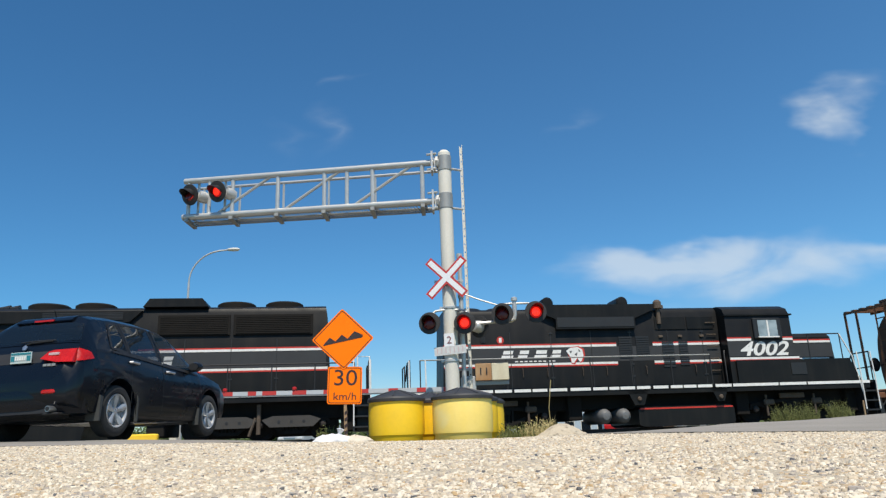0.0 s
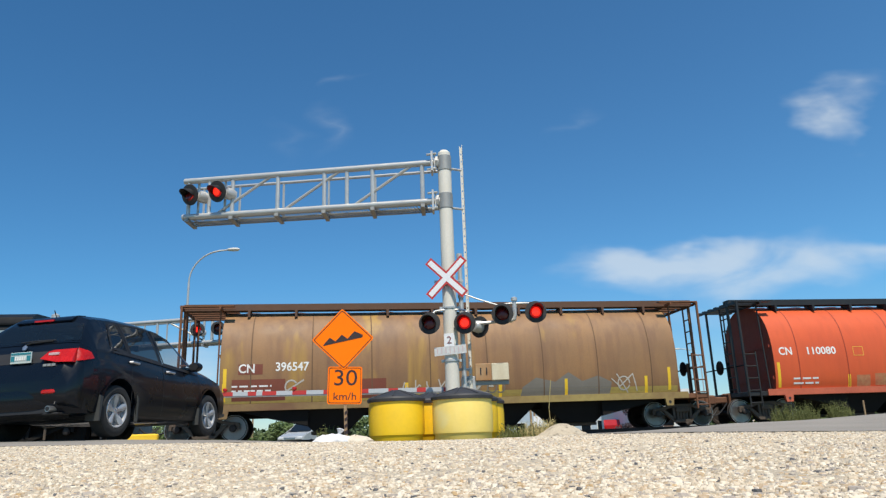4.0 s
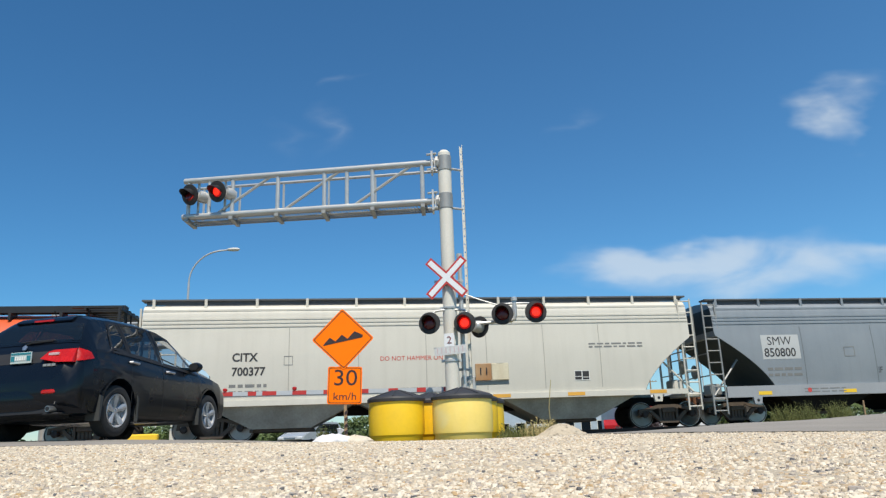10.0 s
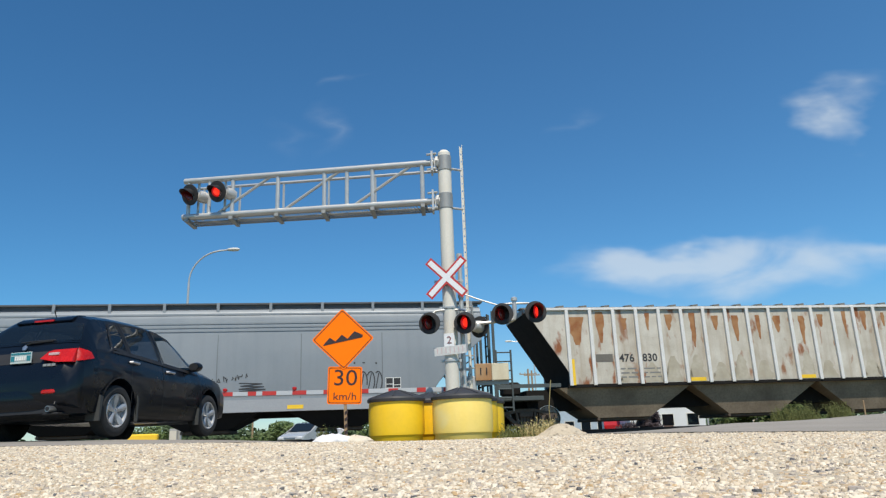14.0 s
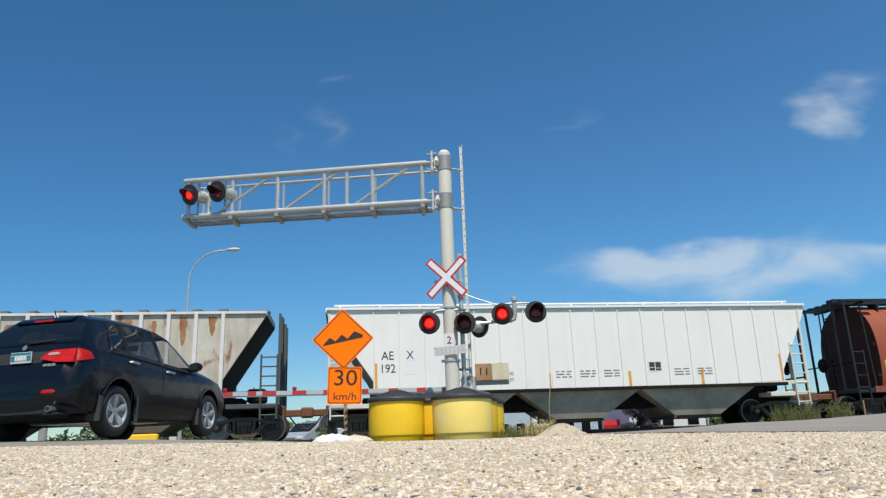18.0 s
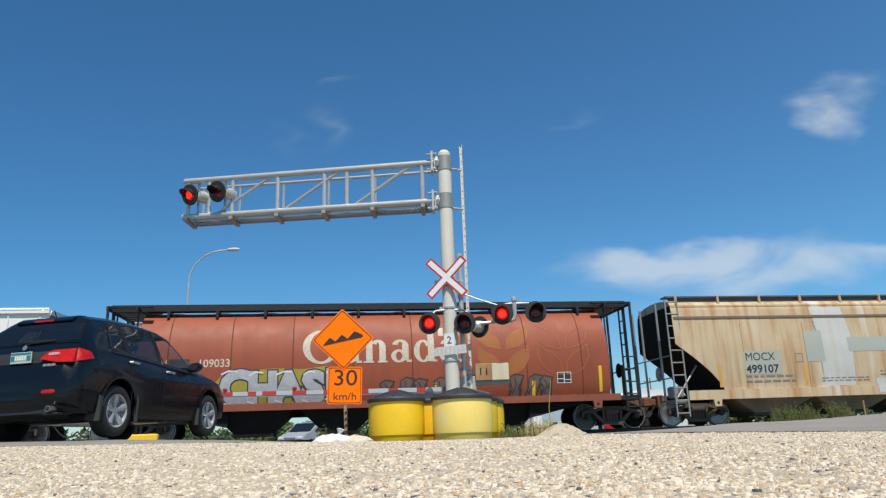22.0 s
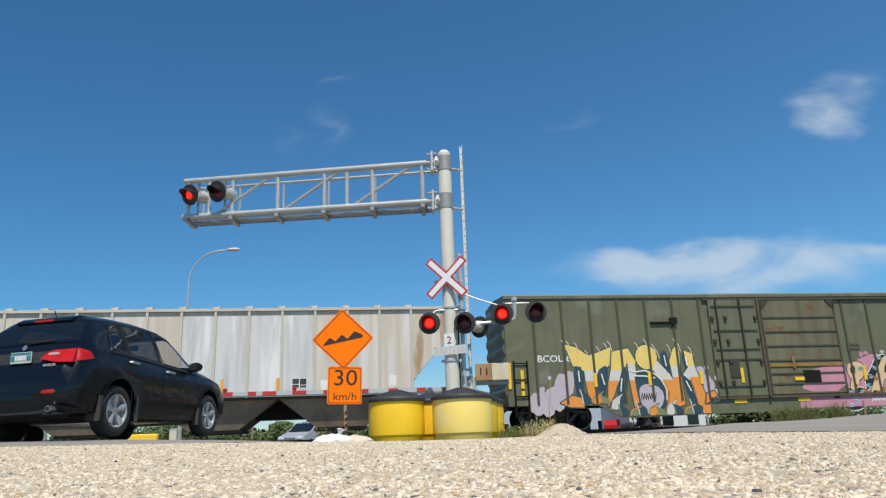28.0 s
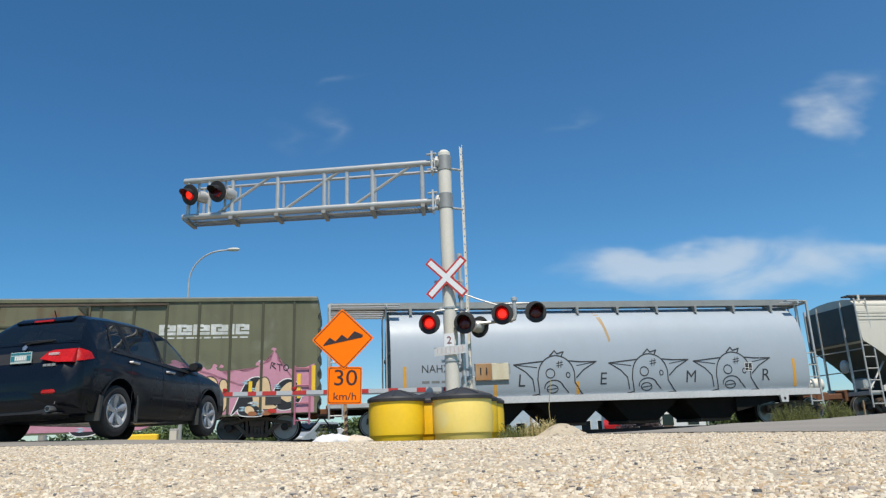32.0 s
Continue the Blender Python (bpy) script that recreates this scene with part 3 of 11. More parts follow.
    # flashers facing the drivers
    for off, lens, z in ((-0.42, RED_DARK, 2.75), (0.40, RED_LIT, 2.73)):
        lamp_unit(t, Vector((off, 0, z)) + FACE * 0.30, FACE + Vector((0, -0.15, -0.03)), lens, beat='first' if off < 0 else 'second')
    bm = B()
    pipe(bm, [(-0.42, -0.12, 2.99), (-0.34, -0.10, 3.06), (-0.18, -0.1, 3.08), (0.2, -0.1, 3.08), (0.36, -0.1, 3.05), (0.42, -0.12, 2.97)], 0.028)
    for off in (-0.42, 0.42):
        rod(bm, (off, -0.12, 2.75), (off, -0.12, 3.03), 0.03)
    part("lamp_bracket", bm, STEEL, t)
    # back-facing lamp seen past the pole
    lamp_unit(t, Vector((0.70, 0.18, 2.69)), -FACE + Vector((0.5, 0, 0)), RED_DARK, label="bright")
    # side arm with two more flashers for the side road
    bm = B()
    pipe(bm, [(0.16, 0.0, 2.73), (0.9, 0.0, 2.76), (1.25, 0.0, 2.79)], 0.04)
    pipe(bm, [(1.20, 0.0, 2.79), (1.44, 0, 2.79), (1.52, 0, 2.83), (1.54, 0, 2.93), (1.54, 0, 3.27)], 0.055, 10)
    lathe(bm, [(0.05, 3.25), (0.075, 3.26), (0.075, 3.33), (0.04, 3.35), (0.0, 3.36)], Matrix.Translation((1.54, 0, 0)), 14)
    pipe(bm, [(1.22, 0, 3.05), (1.30, 0, 3.19), (1.54, 0, 3.20), (1.88, 0, 3.19), (1.98, 0, 3.08)], 0.028)
    pipe(bm, [(0.16, 0.05, 3.55), (0.7, 0.03, 3.33), (1.2, 0.0, 3.15)], 0.018)
    part("side_arm", bm, STEEL, t, "galvanised pipe arm carrying two flashers")
    side_face = Vector((0.30, -1.0, -0.02))
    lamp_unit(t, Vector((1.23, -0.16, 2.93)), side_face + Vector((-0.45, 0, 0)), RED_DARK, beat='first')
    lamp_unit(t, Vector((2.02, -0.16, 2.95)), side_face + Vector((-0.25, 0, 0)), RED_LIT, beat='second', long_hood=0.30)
    # conduit, slotted ladder rail
    bm = B()
    rod(bm, (0.28, 0.14, 0.3), (0.28, 0.14, 4.38), 0.055, 10)
    rod(bm, (0.28, 0.14, 4.38), (0.28, 0.14, 4.5), 0.07, 10)
    rod(bm, (0.28, 0.14, 3.4), (0.28, 0.14, 3.5), 0.075, 10)
    part("conduit", bm, STEEL, t, "grey conduit pipe beside the pole")
    bm = B()
    z = 0.2
    while z < 7.4:
        box(bm, 0.40, 0.475, 0.28, 0.292, z, z + 0.16)
        box(bm, 0.40, 0.425, 0.28, 0.292, z + 0.16, z + 0.20)
        box(bm, 0.45, 0.475, 0.28, 0.292, z + 0.16, z + 0.20)
        z += 0.20
    box(bm, 0.468, 0.478, 0.28, 0.33, 0.2, 7.45)
    part("slotted_rail", bm, STEEL_WHITE, t, "white perforated steel rail")
    for z in (1.7, 5.7, 6.75):
        bm = B()
        rod(bm, (0.0, 0.1, z), (0.43, 0.3, z), 0.03)
        part("rail_stay", bm, STEEL, t)
    return t


signal_mast()


def cantilever(name, root, tip, z_root, z_tip, depth_z, label, wide=0.55, lamps=(), bays=8, taper=0.96):
    """A truss arm of two near and two far tubes, with a grated walkway along its lower edge."""
    root, tip = Vector(root), Vector(tip)
    t = thing(name, Matrix.Translation(root), label, "signal arm")
    d = tip - root
    L = math.hypot(d.x, d.y)
    a = Vector((d.x, d.y, 0)).normalized()
    back = Vector((-a.y, a.x, 0))
    if back.y < 0:
        back = -back

    def P(k, top, far=False):
        z = z_root + (z_tip - z_root) * k + (depth_z if top else 0)
        return a * (L * k) + (back * wide if far else Vector()) + Vector((0, 0, z))
    for far in (False, True):
        for top in (False, True):
            bm = B()
            rod(bm, P(0.03, top, far), P(1, top, far), 0.08 if not far else 0.04, 14)
            part("chord", bm, STEEL, t, "long galvanised tube")
    for i in range(bays + 1):
        k = 0.08 + 0.90 * i / bays
        bm = B()
        rod(bm, P(k, False), P(k, True), 0.055, 8)
        part("upright", bm, STEEL, t)
        bm = B()
        j = min(0.97, k + 0.018)
        rod(bm, P(j, False, True), P(j, True, True), 0.034, 6)
        part("upright", bm, STEEL, t)
        bm = B()
        rod(bm, P(k, False), P(k, False, True), 0.03, 6)
        q = P(k, False)
        box(bm, q.x - 0.05, q.x + 0.05, q.y - 0.12, q.y + wide, q.z - 0.16, q.z - 0.08)
        part("cross_bearer", bm, STEEL_DARK, t, "short angle bearer under the walkway")
    for k in (0.355, 0.895):
        bm = B()
        rod(bm, P(k, False), P(k, True), 0.052, 8)
        part("upright", bm, STEEL, t)
    for k0, k1 in ((0.11, 0.335), (0.375, 0.60), (0.64, 0.87)):
        bm = B()
        rod(bm, P(k0, True), P(k1, False), 0.038, 6)
        part("brace", bm, STEEL, t)
    # grated walkway: two edge bars and many small slats
    bm = B()
    for w in (0.02, wide * 0.5, wide):
        p, q = P(0.06, False) + back * w - Vector((0, 0, 0.07)), P(1.0, False) + back * w - Vector((0, 0, 0.07))
        rod(bm, p, q, 0.022, 6)
    n = int(L / 0.09)
    for i in range(n):
        k = 0.06 + 0.93 * i / n
        p = P(k, False) - Vector((0, 0, 0.07))
        rod(bm, p, p + back * wide, 0.012, 4)
    part("walkway_grating", bm, STEEL_DARK, t, "grey steel walkway grating")
    for top in (False, True):
        bm = B()
        p = P(0.0, top)
        rod(bm, p + a * 0.02, p + a * 0.14, 0.12, 14)
        rod(bm, p + a * 0.14, p + a * 0.20, 0.17, 8)
        slab(bm, [(-0.02, -0.2), (0.02, -0.2), (0.02, 0.2), (-0.02, 0.2)], -0.1, 0.1, Matrix.Translation(p + a * 0.25))
        slab(bm, [(-0.025, -0.26), (0.025, -0.26), (0.025, 0.26), (-0.025, 0.26)], -0.2, 0.2, Matrix.Translation(p + a * 0.32))
        for q in (-0.2, 0.2):
            rod(bm, p + a * 0.2 + Vector((0, -0.12, q)), p + a * 0.45 + Vector((0, -0.12, q)), 0.03, 6)
        part("root_flange", bm, STEEL, t, "bolted flange plates at the mast")
    for k, z, lens, face in lamps:
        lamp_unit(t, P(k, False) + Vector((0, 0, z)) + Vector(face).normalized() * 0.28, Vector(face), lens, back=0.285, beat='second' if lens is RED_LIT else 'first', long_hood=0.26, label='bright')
    if lamps:
        bm = B()
        for k, z, lens, face in lamps:
            q = P(k, False)
            rod(bm, q + Vector((0, 0.1, 0)), q + Vector((0, 0.1, depth_z)), 0.035)
            rod(bm, q + Vector((0, 0.1, z)), q + Vector((0.02, -0.12, z)), 0.045)
            lathe(bm, [(0.05, -0.02), (0.15, 0.0), (0.165, 0.12), (0.13, 0.26), (0.05, 0.30), (0.0, 0.30)], Matrix.Translation(q + Vector((0.10, -0.16, z - 0.08))) @ Vector((0.75, 0.6, -0.25)).to_track_quat("Z", "Y").to_matrix().to_4x4(), 16)
        part("lamp_post", bm, STEEL, t)
    return t


cantilever("cantilever_arm", (MAST.x, MAST.y - 0.02, 0), (-7.03, 18.1, 0), 5.84, 6.19, 1.03, "long galvanised truss arm over the road with two red flashers", 0.62,
           ((0.945, 0.62, RED_DARK, (-0.50, -1, -0.32)), (0.835, 0.66, RED_LIT, (-0.46, -1, -0.32))), 5)


GATE_WHITE = material("dull_white_gate_sheeting", (0.50, 0.52, 0.53), 0.5, 0.0, (0.40, 0.42, 0.43), (30, 0.2))
GATE_REDS = ((0.50, 0.75), (1.19, 1.42), (1.90, 2.15), (2.67, 2.92), (3.60, 3.88), (4.35, 4.74), (5.19, 5.59), (5.77, 6.01), (6.45, 6.83), (7.1, 7.4))
GATE_LAMPS = (4.70, 6.70)


def gate():
    root = Vector((0.62, 17.0, 0.0))
    t = thing("crossing_gate", Matrix.Translation(root), "lowered red and white crossing gate arm with counterweight", "crossing gate")
    d = (Vector((-5.78, 18.35, 0)) - Vector((-0.43, 16.95, 0))).normalized()
    tilt = math.atan2(1.43 - 1.27, 5.5)
    m = Matrix.Translation((0, 0, 1.27)) @ Matrix.Rotation(math.atan2(d.y, d.x), 4, "Z") @ Matrix.Rotation(-tilt, 4, "Y")
    reds = GATE_REDS
    x = 0.2
    edges = [0.2] + [e for r in reds for e in r]
    for k, (x, e) in enumerate(zip(edges, edges[1:])):
        bm = B()
        box(bm, x, e, -0.03, 0.03, -0.052, 0.052)
        part("stripe", bm, RED_SHEET if k % 2 else GATE_WHITE, t, at=m)
    x = edges[-1]
    bm = B()
    box(bm, 0.1, x, -0.022, 0.022, -0.085, -0.0555)
    part("arm_rail", bm, STEEL_DARK, t, at=m)
    for k in GATE_LAMPS:
        bm = B()
        box(bm, k - 0.03, k + 0.03, -0.03, 0.03, 0.056, 0.075)
        lathe(bm, [(0.055, 0.0), (0.06, 0.02), (0.055, 0.06), (0.03, 0.075), (0, 0.077)], Matrix.Translation((k, 0, 0.075)), 12)
        part("tip_lamp", bm, material("small_red_lamp", (0.50, 0.015, 0.012), 0.3), t, "small red gate lamp", at=m)
    # mechanism box and rusty counterweights
    bm = B()
    box(bm, -0.30, 0.05, -0.2, 0.2, 0.85, 1.55, 0.03)
    part("mechanism_box", bm, STEEL, t, "grey gate mechanism box")
    bm = B()
    box(bm, -0.14, -0.02, -0.3, 0.3, 0.0, 0.85, 0.02)
    part("stand", bm, STEEL, t)
    bm = B()
    lathe(bm, [(0.0, 0.0), (0.06, 0.0), (0.06, 0.03), (0.0, 0.03)], Matrix.Translation((-0.15, -0.21, 1.45)) @ Matrix.Rotation(radians(90), 4, "X"), 10)
    for i in range(6):
        a = i * math.pi / 3
        lathe(bm, [(0.0, 0.0), (0.018, 0.0), (0.018, 0.03), (0.0, 0.03)], Matrix.Translation((-0.15 + 0.1 * math.cos(a), -0.21, 1.45 + 0.1 * math.sin(a))) @ Matrix.Rotation(radians(90), 4, "X"), 8)
    part("bolt_circle", bm, STEEL_DARK, t)
    rusty = material("rust_stained_plate", (0.36, 0.18, 0.06), 0.7, 0.0, (0.55, 0.42, 0.26), (12, 0.3), (3, 0.7), streak=0.4, streak_color=(0.25, 0.10, 0.04))
    cream = material("cream_plate", (0.66, 0.60, 0.44), 0.6, 0.0, (0.52, 0.44, 0.3), (20, 0.2), (3, 0.5), streak=0.2, streak_color=(0.4, 0.25, 0.1))
    for x0, x1, mt, lb in ((0.04, 0.42, rusty, "rust-stained counterweight plate"), (0.425, 0.83, cream, "cream counterweight plate")):
        bm = B()
        box(bm, x0, x1, -0.25, -0.16, 1.43, 1.83, 0.012)
        w = part("counterweight", bm, mt, t, lb)
    for x in (0.15, 0.29):
        bm = B()
        box(bm, x, x + 0.03, -0.262, -0.2505, 1.57, 1.73)
        part("slot", bm, BLACK, w)
    bm = B()
    box(bm, -0.1, 0.83, -0.155, -0.12, 1.33, 1.43, 0.01)
    part("counterweight_arm", bm, STEEL_DARK, t)


gate()


def road_sign():
    t = thing("roadwork_sign", Matrix.Translation((-1.46, 10.2, ground_z(-1.46, 10.2))), "orange bump warning sign with speed tab on wooden stake", "road sign")
    gz = ground_z(-1.46, 10.2)
    m = Matrix.Translation((-0.045, 0, 1.60 - gz)) @ Matrix.Rotation(radians(9), 4, "Z") @ Matrix.Rotation(radians(-1.5), 4, "Y")

    def rounded(h, r, n=5):
        pts = []
        for k, (sx, sz) in enumerate(((1, 1), (-1, 1), (-1, -1), (1, -1))):
            for i in range(n + 1):
                a = radians(90 * k + 90 * i / n)
                pts.append((sx * (h - r) + r * math.cos(a), sz * (h - r) + r * math.sin(a)))
        return pts

    def turned(pts):
        c = math.sqrt(0.5)
        return [((x - z) * c, (x + z) * c) for x, z in pts]
    bm = B()
    slab(bm, turned(rounded(0.318, 0.03)), 0, 0.004, m)
    board = part("warning_board", bm, ORANGE_SIGN, t, "orange diamond board with a black border")
    bm = B()
    o, i = turned(rounded(0.300, 0.022)), turned(rounded(0.291, 0.02))
    a, b = [bm.verts.new(m @ Vector((x, -0.003, z))) for x, z in o], [bm.verts.new(m @ Vector((x, -0.003, z))) for x, z in i]
    for k in range(len(a)):
        bm.faces.new((a[k], a[(k + 1) % len(a)], b[(k + 1) % len(a)], b[k]))
    part("border", bm, SIGN_BLACK, board)
    bm = B()
    slab(bm, [(-0.29, -0.085), (-0.275, -0.06), (-0.19, 0.03), (-0.11, -0.03), (-0.015, 0.065), (0.065, 0.0), (0.17, 0.105), (0.29, 0.045), (0.28, 0.01)], -0.004, -0.002, m @ Matrix.Rotation(radians(-1), 4, "Y"))
    part("bump_symbol", bm, SIGN_BLACK, board, "black row of three bumps")
    m2 = Matrix.Translation((-0.02, 0.012, 0.935 - gz)) @ Matrix.Rotation(radians(9), 4, "Z") @ Matrix.Rotation(radians(1.5), 4, "Y")
    bm = B()
    pts = []
    for k, (sx, sz) in enumerate(((1, 1), (-1, 1), (-1, -1), (1, -1))):
        for i in range(5):
            a = radians(90 * k + 22.5 * i)
            pts.append((sx * (0.245 - 0.03) + 0.03 * math.cos(a), sz * (0.265 - 0.03) + 0.03 * math.sin(a)))
    slab(bm, pts, 0, 0.004, m2)
    tab = part("speed_tab", bm, ORANGE_SIGN, t, "orange tab reading 30 km/h")
    bm = B()
    pin = [(x * 0.935, z * 0.94) for x, z in pts]
    pin2 = [(x * 0.905, z * 0.915) for x, z in pts]
    a, b = [bm.verts.new(m2 @ Vector((x, -0.003, z))) for x, z in pin], [bm.verts.new(m2 @ Vector((x, -0.003, z))) for x, z in pin2]
    for k in range(len(a)):
        bm.faces.new((a[k], a[(k + 1) % len(a)], b[(k + 1) % len(a)], b[k]))
    part("border", bm, SIGN_BLACK, tab)
    for txt, h, x, z, bold, sq in (("30", 0.225, 0.0, 0.0, 0.0, 1.12), ("km/h", 0.105, 0.0, -0.205, 0.0, 1.12)):
        o = text_on("lettering", txt, h, x, z, lambda zz: 0.0, SIGN_BLACK, tab, lift=0.003, centre=True, bold=bold, squash=sq)
        o.matrix_basis = m2
    bm = B()
    slab(bm, [(-0.02, -0.05), (0.02, -0.05), (0.02, 1.9), (-0.02, 1.9)], 0.02, 0.055, Matrix.Translation((0.0, 0, -0.05)) @ Matrix.Rotation(radians(-1.6), 4, "Y"))
    part("stake", bm, WOOD, t, "thin weathered wooden stake")
    bm = B()
    for i in range(5):
        slab(bm, [(-0.023, i * 0.09), (0.023, 0.03 + i * 0.09), (0.023, 0.075 + i * 0.09), (-0.023, 0.045 + i * 0.09)], 0.014, 0.0195, Matrix.Translation((0.0, 0, 0.02)))
    part("striped_tape", bm, SIGN_BLACK, t)
    # sandbags that hold it
    for k, (x, y, rx, ry, rz, col) in enumerate(((-1.58, 9.75, 0.27, 0.2, 0.085, (0.74, 0.74, 0.74)), (-1.28, 9.85, 0.25, 0.2, 0.075, (0.66, 0.58, 0.46)))):
        bm = B()
        rnd = random.Random(k + 3)
        n, rings = 18, 7
        prof = [(math.cos(radians(-20 + 110 * i / (rings - 1))), math.sin(radians(-20 + 110 * i / (rings - 1)))) for i in range(rings)]
        vs = []
        for r, z in prof:
            vs.append([bm.verts.new((rx * max(r, .02) * math.cos(6.283 * i / n) * (1 + rnd.uniform(-.07, .07)), ry * max(r, .02) * math.sin(6.283 * i / n), rz * (z + 0.25 + 0.25 * math.sin(i * 1.9 + k)) * (1 + rnd.uniform(-.12, .12)))) for i in range(n)])
        for r0, r1 in zip(vs, vs[1:]):
            for i in range(n):
                bm.faces.new((r0[i], r0[(i + 1) % n], r1[(i + 1) % n], r1[i]))
        bm.faces.new(vs[-1])
        bm.faces.new(vs[0][::-1])
        if k == 0:
            lathe(bm, [(0.05, 0.09), (0.02, 0.13), (0.055, 0.19), (0.03, 0.2)], Matrix.Translation((0.06, 0, 0.0)) @ Matrix.Rotation(radians(15), 4, "Y"), 7)
        single("sandbag", bm, material("white_woven_bag" if k == 0 else "dirty_woven_bag", col, 0.8, 0, tuple(c * .7 for c in col), (30, .3), (6, .5), 0.4, 20),
               "white woven plastic sandbag tied at the neck" if k == 0 else "dirty tan sandbag beside the sign stake", "sandbag", smooth=60, m=pose(x, y, ground_z(x, y) - 0.005, 0, 0, 12 - 30 * k))


road_sign()


def barrel(x, y, size, turn, label, bright=None):
    gz = ground_z(x, y) - 0.12
    t = thing("sand_barrel", pose(x, y, gz, 0, 0, turn), label, "crash barrel", "yellow sand barrels before the mast")
    R = 0.455 * size
    H = 0.74 - gz
    bm = B()
    lathe(bm, [(R * 0.90, 0.0), (R * 0.93, 0.02), (R * 0.945, 0.205 - gz + 0.0), (R * 0.955, 0.212 - gz), (R * 0.99, 0.222 - gz), (R * 1.0, 0.26 - gz), (R * 1.005, H * 0.7 + 0.05), (R * 0.985, H - 0.05), (R * 0.98, H)], n=48)
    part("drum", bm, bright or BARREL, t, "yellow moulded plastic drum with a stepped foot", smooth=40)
    bm = B()
    lathe(bm, [(R * 1.0, H - 0.035), (R * 1.045, H - 0.03), (R * 1.05, H + 0.01), (R * 1.0, H + 0.035), (R * 0.8, H + 0.06), (R * 0.45, H + 0.105), (R * 0.12, H + 0.15), (0.0, H + 0.155)], n=48)
    lid = part("lid", bm, LID, t, "black domed lid, dusty on top", smooth=30)
    bm = B()
    for i in range(8):
        a = i * math.pi / 4 + 0.2
        ca, sa = math.cos(a), math.sin(a)
        rod(bm, (R * 0.15 * ca, R * 0.15 * sa, H + 0.143), (R * 0.96 * ca, R * 0.96 * sa, H + 0.04), 0.012, 5)
    part("lid_rib", bm, LID, lid)
    return t


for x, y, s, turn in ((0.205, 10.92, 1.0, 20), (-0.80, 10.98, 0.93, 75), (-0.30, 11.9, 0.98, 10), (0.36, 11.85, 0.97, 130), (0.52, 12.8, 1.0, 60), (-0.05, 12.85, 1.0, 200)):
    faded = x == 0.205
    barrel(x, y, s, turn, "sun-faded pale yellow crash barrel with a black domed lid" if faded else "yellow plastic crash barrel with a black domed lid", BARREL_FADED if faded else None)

# ---- rolling stock. Each car: x along it from its left coupler, y away, z over the rails ----
ROLLING = []        # (thing, place along the line of its left coupler)
KZ = 1.037          # true height of the cars, against the drawn one
# true length of each car against the drawn one, by its place
LENGTHS = {-23.53: 0.988, -1.99: 0.988, 16.43: 0.958, 35.88: 0.982, 54.01: 0.981, 73.50: 1.018, 91.77: 1.030, 112.36: 0.930, 131.30: 0.991, 150.30: 0.942, 165.67: 0.974, 183.44: 0.936, 203.46: 0.975, 222.89: 0.975}
WHEELS = []         # (wheelset, radius, thing's place, x in the thing)


def wheel_mesh(r):
    bm = B()
    for s in (-1, 1):
        m = Matrix.Translation((0, s * 0.72, 0)) @ Matrix.Rotation(radians(-90 * s), 4, "X")
        lathe(bm, [(0.06, -0.10), (0.10, -0.08), (0.12, -0.02), (r * 0.62, 0.01), (r * 0.80, 0.0), (r * 0.86, 0.035), (r * 0.96, 0.045), (r, 0.035), (r, -0.06), (r + 0.028, -0.075), (r + 0.02, -0.095), (r * 0.84, -0.10), (r * 0.7, -0.03), (0.1, -0.06)], m, 28)
    rod(bm, (0, -0.95, 0), (0, 0.95, 0), 0.075, 12)
    return mesh_of("wheelset", bm, WHEEL if r < 0.45 else UNDER_DARK, 40)


def tread_mesh(r):
    bm = B()
    m = Matrix.Translation((0, -0.758, 0)) @ Matrix.Rotation(radians(90), 4, "X")
    lathe(bm, [(r * 0.955, 0.0), (r * 0.962, 0.009), (r * 0.995, 0.009), (r * 1.0, 0.0)], m, 28)
    return mesh_of("tread", bm, RIM_BRIGHT, 40)


WHEEL_ME = {r: wheel_mesh(r) for r in (0.43, 0.50)}
TREAD_ME = {r: tread_mesh(r) for r in (0.43, 0.50)}


def frame_mesh(base, mat, r=0.43):
    """Cast three-piece side frames, bolster, springs and axle boxes of a two-axle truck."""
    h = base / 2
    bm = B()
    for s in (-1, 1):
        y0, y1 = s * 0.93, s * 1.06
        z = r
        slab(bm, [(-h - 0.22, z - 0.02), (-h - 0.20, z + 0.17), (-h + 0.22, z + 0.24), (-0.30, z + 0.33), (0.30, z + 0.33), (h - 0.22, z + 0.24), (h + 0.20, z + 0.17), (h + 0.22, z - 0.02), (h + 0.14, z - 0.02), (h + 0.13, z + 0.10), (h - 0.14, z + 0.10),
                  (0.38, z + 0.21), (-0.38, z + 0.21), (-h + 0.14, z + 0.10), (-h - 0.13, z + 0.10), (-h - 0.14, z - 0.02)], y0, y1)
        slab(bm, [(-h + 0.16, z + 0.09), (-h + 0.28, z + 0.12), (-0.24, z - 0.20), (0.24, z - 0.20), (h - 0.28, z + 0.12), (h - 0.16, z + 0.09), (0.32, z - 0.30), (-0.32, z - 0.30)], y0, y1)
        for sx in (-1, 1):
            slab(bm, [(sx * 0.26, z - 0.22), (sx * 0.34, z - 0.22), (sx * 0.36, z + 0.24), (sx * 0.28, z + 0.24)], y0, y1)
            for q in (0.06, 0.17):
                rod(bm, (sx * q, s * 0.99, z - 0.2), (sx * q, s * 0.99, z + 0.06), 0.055, 10)
        box(bm, -0.24, 0.24, s * 0.90, s * 1.10, z + 0.05, z + 0.22, 0.02)
    box(bm, -0.2, 0.2, -0.9, 0.9, r + 0.02, r + 0.26)
    return mesh_of("truck", bm, mat, 30)


